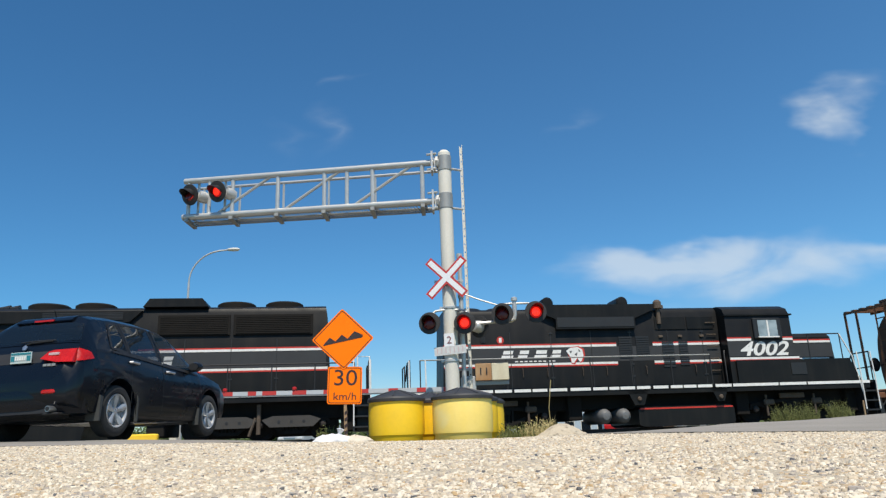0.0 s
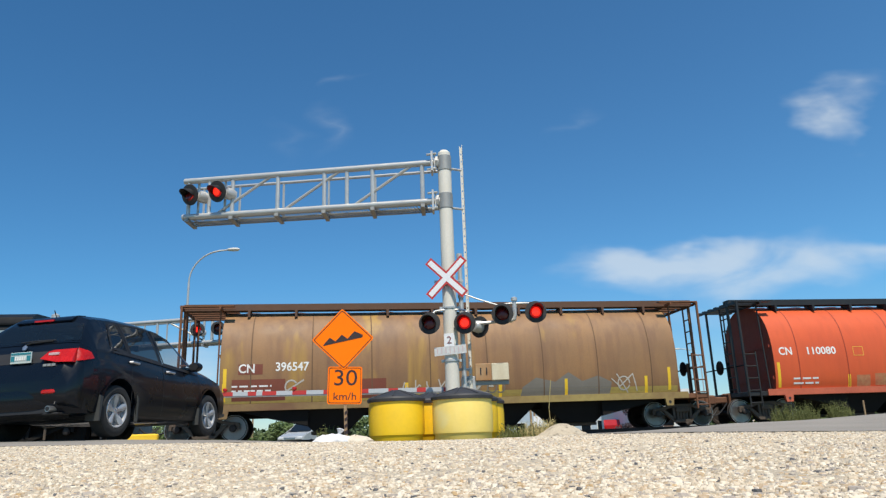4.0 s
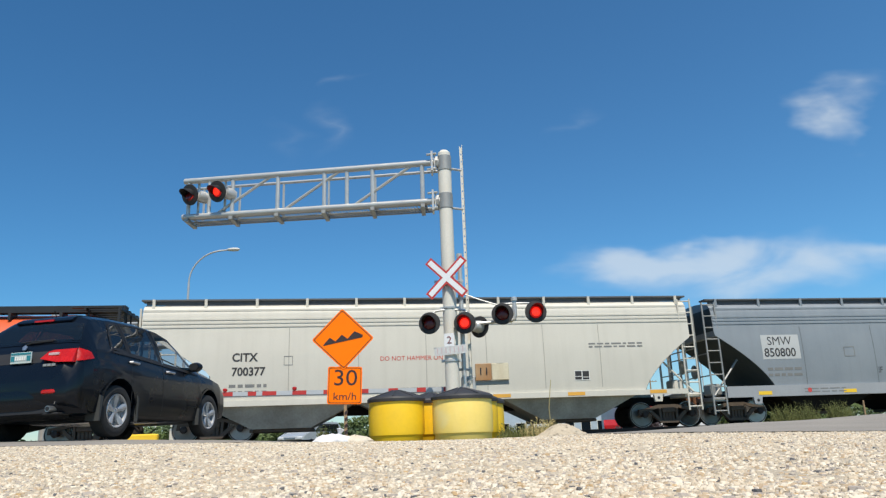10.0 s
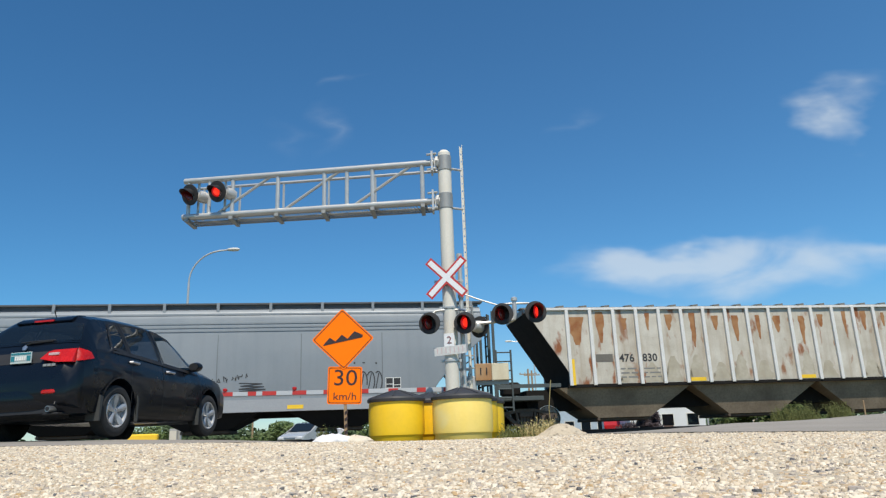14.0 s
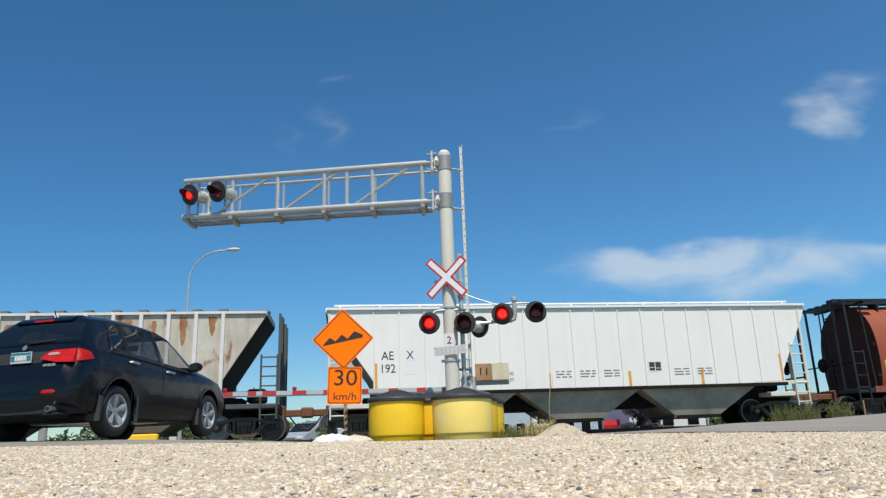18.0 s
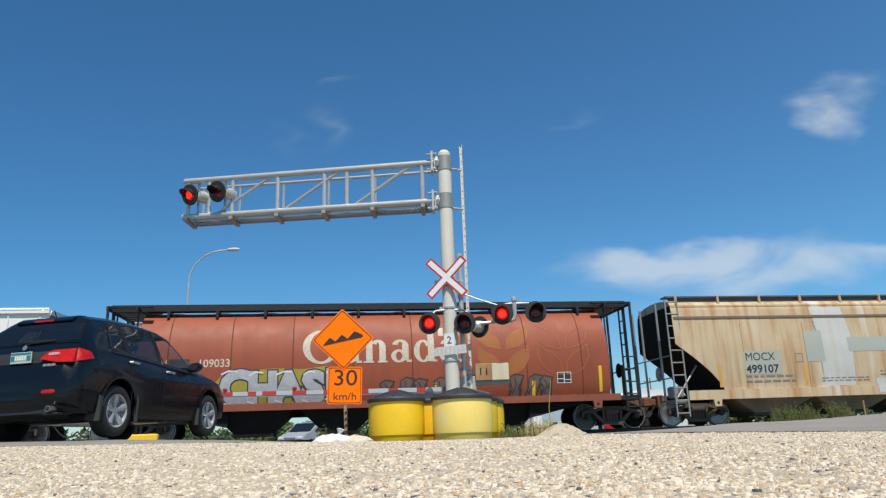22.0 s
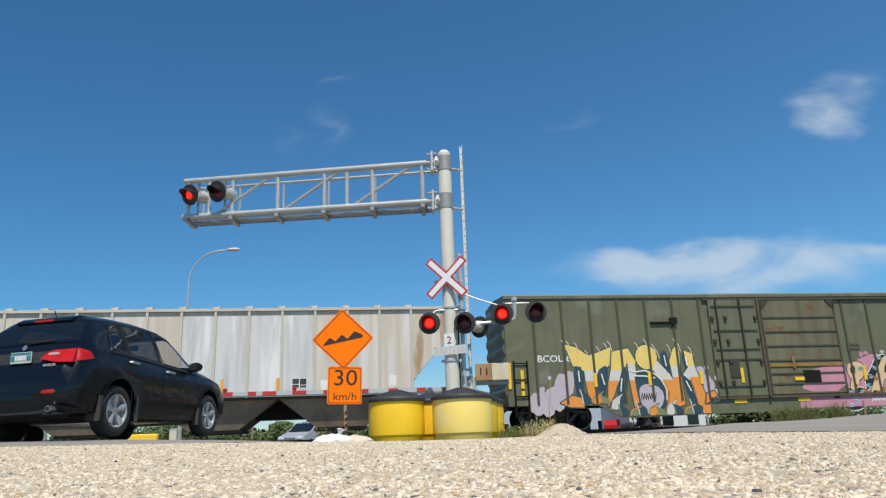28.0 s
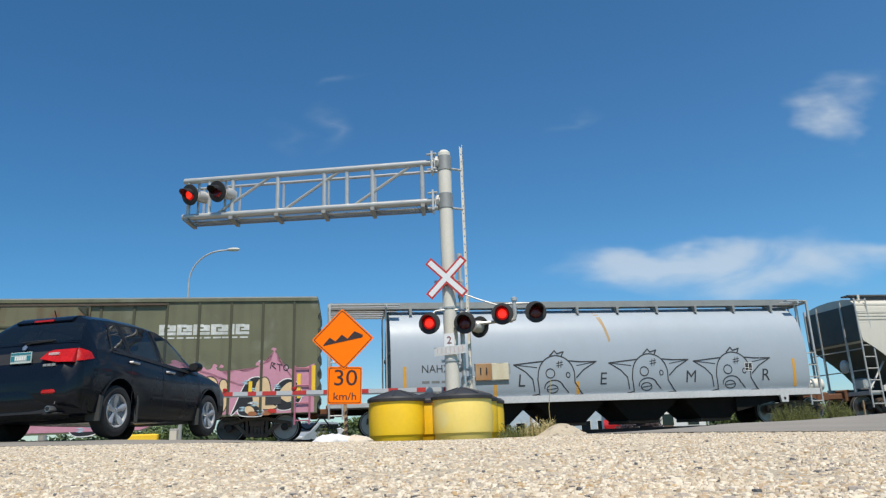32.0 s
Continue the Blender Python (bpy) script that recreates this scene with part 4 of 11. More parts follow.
def cap_mesh():
    bm = B()
    lathe(bm, [(0.0, 0.0), (0.11, 0.0), (0.12, 0.03), (0.10, 0.10), (0.05, 0.13), (0.0, 0.13)], Matrix.Rotation(radians(90), 4, "X"), 14)
    return mesh_of("bearing_cap", bm, WHEEL)


CAP_ME = cap_mesh()
TRUCKS = {}


def truck(car, x, place, base=1.75, r=0.43, mat=None, bright=True):
    mat = mat or UNDER
    key = (base, r, mat.name)
    if key not in TRUCKS:
        TRUCKS[key] = frame_mesh(base, mat, r)
    tr = shared("truck", TRUCKS[key], car, Matrix.Translation((x, 0, 0)))
    tr["label"] = "grimy cast steel truck"
    for sx in (-1, 1):
        w = shared("wheelset", WHEEL_ME[r], tr, Matrix.Translation((sx * base / 2, 0, r)))
        WHEELS.append((w, r, place + LENGTHS[place] * x + sx * base / 2, sx * base / 2))
        c = shared("bearing_cap", CAP_ME, tr, Matrix.Translation((sx * base / 2, -1.0, r)))
        if bright:
            shared("tread", TREAD_ME[r], tr, Matrix.Translation((sx * base / 2, 0, r)))
    return tr


def couplers(car, L, z=0.86, mat=None):
    for x0, s in ((0.0, 1), (L, -1)):
        bm = B()
        box(bm, x0 + s * 0.12, x0 + s * 0.95, -0.11, 0.11, z - 0.12, z + 0.10, 0.03)
        box(bm, x0 - s * 0.06, x0 + s * 0.26, -0.17, 0.16, z - 0.17, z + 0.17, 0.05)
        box(bm, x0 + s * 0.85, x0 + s * 1.15, -0.30, 0.30, z - 0.22, z + 0.22, 0.04)
        part("coupler", bm, mat or RUST, car, "rusty knuckle coupler")
        bm = B()
        pts = [Vector((x0 + s * 0.7, -0.35, z - 0.12))]
        for i in range(1, 8):
            k = i / 7
            pts.append(Vector((x0 + s * (0.7 - 0.75 * k), -0.35 + 0.25 * k, z - 0.12 - 0.42 * math.sin(math.pi * k * 0.8))))
        pipe(bm, pts, 0.026, 7)
        part("brake_hose", bm, BLACK_MATT, car, "hanging black air hose")


def ladder(car, x, y, z0, z1, w, mat, n=None, along_x=True, r=0.022, lean=0.0):
    n = n or max(2, int((z1 - z0) / 0.38))
    dx, dy = (w, 0) if along_x else (0, w)
    for k in (0, 1):
        bm = B()
        rod(bm, (x + dx * k, y + dy * k, z0), (x + dx * k + lean, y + dy * k, z1), r * 1.5, 6)
        part("ladder_rail", bm, mat, car)
    for i in range(n):
        bm = B()
        z = z0 + 0.12 + (z1 - z0 - 0.2) * i / max(1, n - 1)
        q = lean * (z - z0) / (z1 - z0)
        rod(bm, (x + q, y, z), (x + dx + q, y + dy, z), r, 6)
        part("ladder_rung", bm, mat, car)


def hull(near, xl, xr):
    """A body from its near half section (bottom to top, as (y, z)) and the places of its ends at each height."""
    bm = B()
    left, right = [], []
    half = list(near)
    loop = half + [(-y, z) for y, z in reversed(half) if y < -1e-6]
    for y, z in loop:
        left.append(bm.verts.new((xl(z), y, z)))
        right.append(bm.verts.new((xr(z), y, z)))
    n = len(loop)
    for i in range(n):
        j = (i + 1) % n
        bm.faces.new((left[i], right[i], right[j], left[j]))
    k = len(half)
    for vs, flip in ((left, False), (right, True)):
        for i in range(k - 1):
            a, b = vs[i], vs[i + 1]
            c, d = vs[(n - 1 - i) % n], vs[(n - 2 - i) % n]
            q = []
            for v in (a, b, d, c):
                if v not in q:
                    q.append(v)
            if len(q) > 2:
                try:
                    bm.faces.new(q)
                except ValueError:
                    pass
    return bm


def fine(near, per=0.14):
    """The same section with more points on it, rounded where it bends."""
    out = []
    for (y0, z0), (y1, z1) in zip(near, near[1:]):
        n = max(1, int(math.hypot(y1 - y0, z1 - z0) / per))
        out += [(y0 + (y1 - y0) * i / n, z0 + (z1 - z0) * i / n) for i in range(n)]
    out.append(near[-1])
    return out


def surface_of(near):
    def f(z):
        for (y0, z0), (y1, z1) in zip(near, near[1:]):
            if z0 <= z <= z1 and z1 > z0:
                return y0 + (y1 - y0) * (z - z0) / (z1 - z0)
        return near[0][0] if z < near[0][1] else near[-1][0]
    return f


def smooth_section(points, n=28):
    """A rounded section through the points."""
    p = [Vector(q) for q in points]
    p = [p[0] * 2 - p[1]] + p + [p[-1] * 2 - p[-2]]
    out = []
    m = n // (len(points) - 1) + 1
    for i in range(1, len(p) - 2):
        for k in range(m):
            t = k / m
            a, b, c, d = p[i - 1], p[i], p[i + 1], p[i + 2]
            v = 0.5 * ((2 * b) + (c - a) * t + (2 * a - 5 * b + 4 * c - d) * t * t + (3 * b - a - 3 * c + d) * t ** 3)
            out.append((v.x, v.y))
    out.append(tuple(points[-1]))
    return out


def hopper_bay(car, x, w, z_top, z_bot, mat, hw=1.25, bottom=0.55, label=""):
    """One discharge hopper under the body."""
    bm = B()
    t, b = w / 2, w * bottom * 0.36
    top = [(-t, -hw), (t, -hw), (t, hw), (-t, hw)]
    bot = [(-b, -hw * 0.78), (b, -hw * 0.78), (b, hw * 0.78), (-b, hw * 0.78)]
    a = [bm.verts.new((x + p, q, z_top)) for p, q in top]
    c = [bm.verts.new((x + p, q, z_bot)) for p, q in bot]
    for i in range(4):
        bm.faces.new((a[i], a[(i + 1) % 4], c[(i + 1) % 4], c[i]))
    bm.faces.new(a[::-1])
    bm.faces.new(c)
    o = part("hopper_bay", bm, mat, car, label, smooth=0)
    bm = B()
    box(bm, x - b - 0.08, x + b + 0.08, -hw * 0.7, hw * 0.7, z_bot - 0.10, z_bot + 0.001, 0.02)
    rod(bm, (x - b, -hw * 0.7, z_bot - 0.04), (x - b, -hw * 0.7 - 0.12, z_bot - 0.04), 0.05, 8)
    part("outlet_gate", bm, UNDER, o)
    return o


def roofwalk(car, x0, x1, y, z, mat, posts=(), w=0.5, bracket=0.16, thick=0.05):
    bm = B()
    for k in range(3):
        box(bm, x0, x1, y + k * w / 3, y + k * w / 3 + w / 3 - 0.03, z, z + thick)
    part("running_board", bm, mat, car, "running board along the roof")
    me = None
    for x in posts:
        if me is None:
            bm = B()
            slab(bm, [(-0.035, -bracket), (0.035, -bracket), (0.05, 0), (-0.05, 0)], -0.06, w)
            slab(bm, [(-0.05, -bracket - 0.03), (0.05, -bracket - 0.03), (0.05, -bracket), (-0.05, -bracket)], -0.09, 0.2)
            me = mesh_of("bracket", bm, mat)
        shared("bracket", me, car, Matrix.Translation((x, y, z)))


def side_sill(car, x0, x1, y, z0, z1, mat, label=""):
    for s in (1, -1):
        bm = B()
        yy = y * s
        box(bm, x0, x1, min(yy, yy * 0.93), max(yy, yy * 0.93), z0, z1)
        box(bm, x0, x1, min(yy, yy * 0.85), max(yy, yy * 0.85), z0 - 0.012, z0 - 0.001)
        part("side_sill", bm, mat, car, label, smooth=0)


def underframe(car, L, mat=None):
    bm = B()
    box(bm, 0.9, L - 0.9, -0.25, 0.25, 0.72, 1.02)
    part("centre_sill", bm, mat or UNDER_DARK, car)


def jack_pads(car, xs, y, z, mat):
    for x in xs:
        bm = B()
        slab(bm, [(x - 0.17, z), (x + 0.17, z), (x + 0.13, z - 0.24), (x - 0.13, z - 0.24)], y, y + 0.1)
        p = part("jacking_pad", bm, mat, car)
        bm = B()
        lathe(bm, [(0.0, 0), (0.05, 0), (0.05, 0.006), (0.0, 0.006)], Matrix.Translation((x, y - 0.001, z - 0.12)) @ Matrix.Rotation(radians(90), 4, "X"), 12)
        part("pad_hole", bm, BLACK, p)


def data_panel(car, x, z, surf, w=0.55, h=0.32):
    sheet_on("data_panel", [rect(x, x + w, z, z + h)], surf, BLACK_INK, car, 0.005, "black stencilled data panel")
    sheet_on("panel_lines", [rect(x, x + w, z, z + .02), rect(x, x + w, z + h - .02, z + h), rect(x, x + .02, z, z + h), rect(x + w - .02, x + w, z, z + h), rect(x + w * .47, x + w * .53, z, z + h), rect(x, x + w * .5, z + h * .36, z + h * .42), rect(x + w * .5, x + w, z + h * .28, z + h * .34)], surf, WHITE_INK, car, 0.009)


def small_print(car, x, z, surf, cols, rows, ink, h=0.07, gap=0.13, seed=1):
    """Lines of stencilling too small to read."""
    rnd = random.Random(seed)
    out = []
    for r in range(rows):
        q = x
        while q < x + cols:
            w = rnd.uniform(0.12, 0.4)
            out.append(rect(q, min(q + w, x + cols), z - r * gap, z - r * gap + h))
            q += w + 0.07
    sheet_on("stencilling", out, surf, ink, car, 0.005)


def tape(car, spots, surf, mat=None, w=0.11, h=0.55, flat=False):
    for x, z in spots:
        z += 0.14 if surf is ROUND_SURF else 0.0
        o = rect(x - w / 2, x + w / 2, z, z + h) if not flat else rect(x, x + h, z, z + w)
        sheet_on("reflector_strip", [o], surf, mat or YELLOW_TAPE, car, 0.006, "yellow reflective strip")


def stock(name, place, label, category="freight car"):
    t = thing(name, Matrix.Translation(along(place)), label, category, "cars of the passing train")
    ROLLING.append((t, place))
    return t


def end_cage(car, x_end, s, body_x, z_deck, z_top, mat, hw=1.45, roof=True, n_ladder=8):
    """End platform of a cylindrical covered hopper: deck, roof platform, corner posts, ladders, rails. s: +1 at the left end."""
    bm = B()
    box(bm, min(x_end, body_x), max(x_end, body_x), -hw, hw, z_deck - 0.16, z_deck, 0.015)
    part("end_platform", bm, mat, car)
    if roof:
        bm = B()
        for k in range(7):
            y = -hw + 0.12 + k * (2 * hw - 0.24) / 6
            b2 = B()
            box(b2, min(x_end, body_x + s * 0.35), max(x_end, body_x + s * 0.35), y - 0.10, y + 0.10, z_top, z_top + 0.045)
            part("platform_slat", b2, mat, car)
        for q in (x_end + s * 0.03, body_x - s * 0.1):
            box(bm, q - 0.03, q + 0.03, -hw, hw, z_top - 0.08, z_top)
        part("platform_bearer", bm, mat, car)
    for y in (-hw, -hw * 0.55, hw * 0.55, hw):
        bm = B()
        q = x_end + s * 0.06
        box(bm, q - 0.035, q + 0.035, y - 0.035, y + 0.035, z_deck, z_top)
        part("end_post", bm, mat, car)
    q = body_x - s * 0.12
    for side in (-1, 1):
        bm = B()
        rod(bm, (q, side * hw * 0.9, z_deck), (q, side * hw * 0.8, z_top), 0.03, 6)
        part("brace", bm, mat, car)
    ladder(car, x_end + s * 0.06, -hw - 0.02, z_deck - 0.5, z_deck + 1.35, s * 0.45, mat, 5)
    ladder(car, x_end + s * 0.02, -hw * 0.55, z_deck, z_top, hw * 0.35, mat, n_ladder, along_x=False)
    bm = B()
    for z in (z_deck + 0.9,):
        rod(bm, (x_end + s * 0.06, -hw, z), (x_end + s * 0.06, hw, z), 0.022, 6)
    rod(bm, (x_end + s * 0.08, -hw * 0.2, z_deck), (x_end + s * 0.08, -hw * 0.2, z_deck + 1.1), 0.07, 8)
    lathe(bm, [(0.22, -0.02), (0.26, 0), (0.26, 0.03), (0.22, 0.04)], Matrix.Translation((x_end + s * 0.02, 0.25, z_deck + 0.95)) @ Matrix.Rotation(radians(90), 4, "Y"), 16)
    part("hand_brake", bm, UNDER_DARK, car, "hand brake wheel and railing")


ROUND = smooth_section([(-1.42, 1.04), (-1.52, 1.38), (-1.575, 1.83), (-1.585, 2.35), (-1.53, 2.87), (-1.38, 3.35), (-1.10, 3.75), (-0.70, 4.02), (-0.3, 4.13), (0.0, 4.15)], 40)
ROUND_SURF = surface_of(ROUND)


def round_hopper(place, L, body, trim, label, sill_mat, body_l, body_r, end_mat, walk_mat, seams=8, seam_mat=None, truck_l=1.85):
    car = stock("covered_hopper_car", place, label)
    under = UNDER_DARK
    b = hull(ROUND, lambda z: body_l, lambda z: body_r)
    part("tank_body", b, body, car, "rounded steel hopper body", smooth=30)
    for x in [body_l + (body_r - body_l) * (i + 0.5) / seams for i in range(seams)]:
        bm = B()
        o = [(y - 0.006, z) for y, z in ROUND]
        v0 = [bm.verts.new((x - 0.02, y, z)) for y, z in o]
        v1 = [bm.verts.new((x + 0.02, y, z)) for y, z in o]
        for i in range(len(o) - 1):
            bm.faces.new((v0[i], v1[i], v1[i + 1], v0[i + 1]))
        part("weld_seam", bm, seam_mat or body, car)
    # flat ends: a darkened copy of the body colour stands for shade
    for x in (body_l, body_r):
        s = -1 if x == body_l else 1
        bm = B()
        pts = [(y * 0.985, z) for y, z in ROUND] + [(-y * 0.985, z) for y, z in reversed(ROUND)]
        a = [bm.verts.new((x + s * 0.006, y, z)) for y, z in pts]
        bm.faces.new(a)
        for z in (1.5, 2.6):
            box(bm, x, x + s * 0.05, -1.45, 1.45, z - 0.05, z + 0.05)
        part("end_bulkhead", bm, end_mat, car, "flat end of the body, shade painted into its colour", smooth=0)
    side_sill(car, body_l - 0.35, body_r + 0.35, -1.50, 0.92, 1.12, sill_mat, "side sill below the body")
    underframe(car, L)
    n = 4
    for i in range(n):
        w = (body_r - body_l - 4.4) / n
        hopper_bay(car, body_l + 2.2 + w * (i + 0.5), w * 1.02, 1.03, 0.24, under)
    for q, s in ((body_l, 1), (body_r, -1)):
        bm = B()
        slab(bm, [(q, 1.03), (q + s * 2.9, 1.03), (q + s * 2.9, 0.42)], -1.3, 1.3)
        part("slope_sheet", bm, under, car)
    end_cage(car, 0.92, 1, body_l, 1.06, 4.18, trim)
    end_cage(car, L - 0.92, -1, body_r, 1.06, 4.18, trim)
    roofwalk(car, 0.95, L - 0.95, -0.98, 4.12, walk_mat, [body_l + (body_r - body_l) * (i + 0.5) / 10 for i in range(10)], 0.42, 0.20, 0.21)
    bm = B()
    for i in range(10):
        x = body_l + (body_r - body_l) * (i + 0.5) / 10
        lathe(bm, [(0.40, 4.10), (0.40, 4.2), (0.0, 4.24)], Matrix.Translation((x, 0.35, 0)), 16)
    part("roof_hatches", bm, walk_mat, car, "round roof hatches", smooth=30)
    truck(car, truck_l, place)
    truck(car, L - 1.85, place)
    couplers(car, L)
    jack_pads(car, (2.5, L - 2.5), -1.505, 0.92, sill_mat)
    return car


def wheat(car, x, z, ink, outline, s=1.0, wide=1.0):
    """Two stylised ears of wheat: one filled, one in outline."""
    def half(cx, m, kind):
        out = []
        up = [(0.06, 0.72), (0.10, 1.06), (0.28, 1.28), (0.52, 1.42), (0.66, 1.62), (0.68, 1.30), (0.62, 1.02), (0.42, 0.82)]
        lo = [(0.06, -0.02), (0.08, 0.34), (0.26, 0.58), (0.52, 0.74), (0.64, 0.86), (0.66, 0.50), (0.52, 0.18), (0.30, 0.0)]
        for pts in (up, lo):
            pp = [(x + (cx + m * a * s) * wide, z + b * s) for a, b in pts]
            out += [pp] if kind == "f" else stroke(pp, 0.045 * s, True)
        out += stroke([(x + (cx + m * 0.04 * s) * wide, z + 1.25 * s), (x + (cx + m * 0.20 * s) * wide, z + 1.72 * s)], 0.035 * s)
        return out
    for side in (-1, 1):
        sheet_on("wheat_emblem", half(0.72 * s, side, "f"), ROUND_SURF, ink, car, 0.006, "filled wheat ear emblem")
        sheet_on("wheat_emblem", half(2.25 * s, side, "o"), ROUND_SURF, outline, car, 0.006, "outlined wheat ear emblem")


def canada_word(car, x, z, ink, h=0.98, wide=1.34):
    """Country name in serifed letters, with the flag over the last a as plain shapes."""
    surf = ROUND_SURF
    q = x
    big, mid = h * 1.0, h * 0.70

    def bowl(cx, cz, rx, rz, w0, w1, a0, a1):
        o, i = arc(cx, cz, rx, rz, a0, a1, 18), arc(cx, cz, rx - w0, rz - w1, a0, a1, 18)
        return [[o[k], o[k + 1], i[k + 1], i[k]] for k in range(18)]
    out, word = [], []
    # C
    out += bowl(q + 0.48 * h, z + 0.5 * h, 0.48 * h, 0.52 * h, 0.19 * h, 0.075 * h, 42, 318)
    out += [[(q + 0.80 * h, z + 1.0 * h), (q + 0.86 * h, z + 1.0 * h), (q + 0.86 * h, z + 0.66 * h), (q + 0.82 * h, z + 0.66 * h)]]
    q += 0.98 * h
    word.append(out)

    def small_a(q):
        o = bowl(q + 0.22 * h, z + 0.18 * h, 0.21 * h, 0.20 * h, 0.13 * h, 0.065 * h, 20, 345)
        o += [rect(q + 0.31 * h, q + 0.48 * h, z + 0.04 * h, z + 0.54 * h), rect(q + 0.42 * h, q + 0.56 * h, z - 0.01 * h, z + 0.06 * h)]
        o += bowl(q + 0.26 * h, z + 0.48 * h, 0.22 * h, 0.21 * h, 0.15 * h, 0.075 * h, 0, 165)
        return o
    word.append(small_a(q))
    q += 0.62 * h
    # n
    out = [rect(q + 0.05 * h, q + 0.22 * h, z, z + 0.66 * h), rect(q - 0.02 * h, q + 0.26 * h, z - 0.01 * h, z + 0.04 * h), rect(q + 0.0, q + 0.1 * h, z + 0.58 * h, z + 0.66 * h), rect(q + 0.40 * h, q + 0.57 * h, z, z + 0.50 * h), rect(q + 0.36 * h, q + 0.62 * h, z - 0.01 * h, z + 0.04 * h)]
    out += bowl(q + 0.36 * h, z + 0.47 * h, 0.21 * h, 0.22 * h, 0.17 * h, 0.085 * h, 0, 150)
    word.append(out)
    q += 0.70 * h
    word.append(small_a(q))
    q += 0.62 * h
    # d
    out = bowl(q + 0.25 * h, z + 0.32 * h, 0.25 * h, 0.35 * h, 0.15 * h, 0.07 * h, 30, 330)
    out += [rect(q + 0.38 * h, q + 0.55 * h, z, z + 1.05 * h), rect(q + 0.30 * h, q + 0.42 * h, z + 0.98 * h, z + 1.05 * h), rect(q + 0.5 * h, q + 0.62 * h, z - 0.01 * h, z + 0.05 * h)]
    word.append(out)
    q += 0.68 * h
    word.append(small_a(q))
    for glyph in word:
        sheet_on("painted_letter", [[(x + (a - x) * wide, b) for a, b in o] for o in glyph], surf, ink, car, 0.007, "large painted letter of the word Canada")
    c = q + 0.24 * h
    sheet_on("flag_emblem", [[(x + (a - x) * wide, b) for a, b in o] for o in [rect(c - 0.24 * h, c - 0.10 * h, z + 0.78 * h, z + 1.04 * h), rect(c + 0.18 * h, c + 0.32 * h, z + 0.78 * h, z + 1.04 * h),
                             [(c + 0.04 * h, z + 0.80 * h), (c - 0.07 * h, z + 0.84 * h), (c - 0.08 * h, z + 0.93 * h), (c - 0.02 * h, z + 0.93 * h), (c + 0.04 * h, z + 1.04 * h), (c + 0.10 * h, z + 0.93 * h), (c + 0.16 * h, z + 0.93 * h), (c + 0.15 * h, z + 0.84 * h)]]], surf, ink, car, 0.007, "small flag of plain shapes")


def tall_section(top, hw=1.55, z0=1.0, band=True):
    s = [(-hw * 0.955, z0), (-hw * 0.985, z0 + 0.6), (-hw, z0 + 1.3), (-hw * 0.99, z0 + 1.9), (-hw * 0.965, top - 0.62), (-hw * 0.93, top - 0.34), (-hw * 0.80, top - 0.14), (-hw * 0.4, top - 0.03), (0, top)]
    return smooth_section(s, 30)


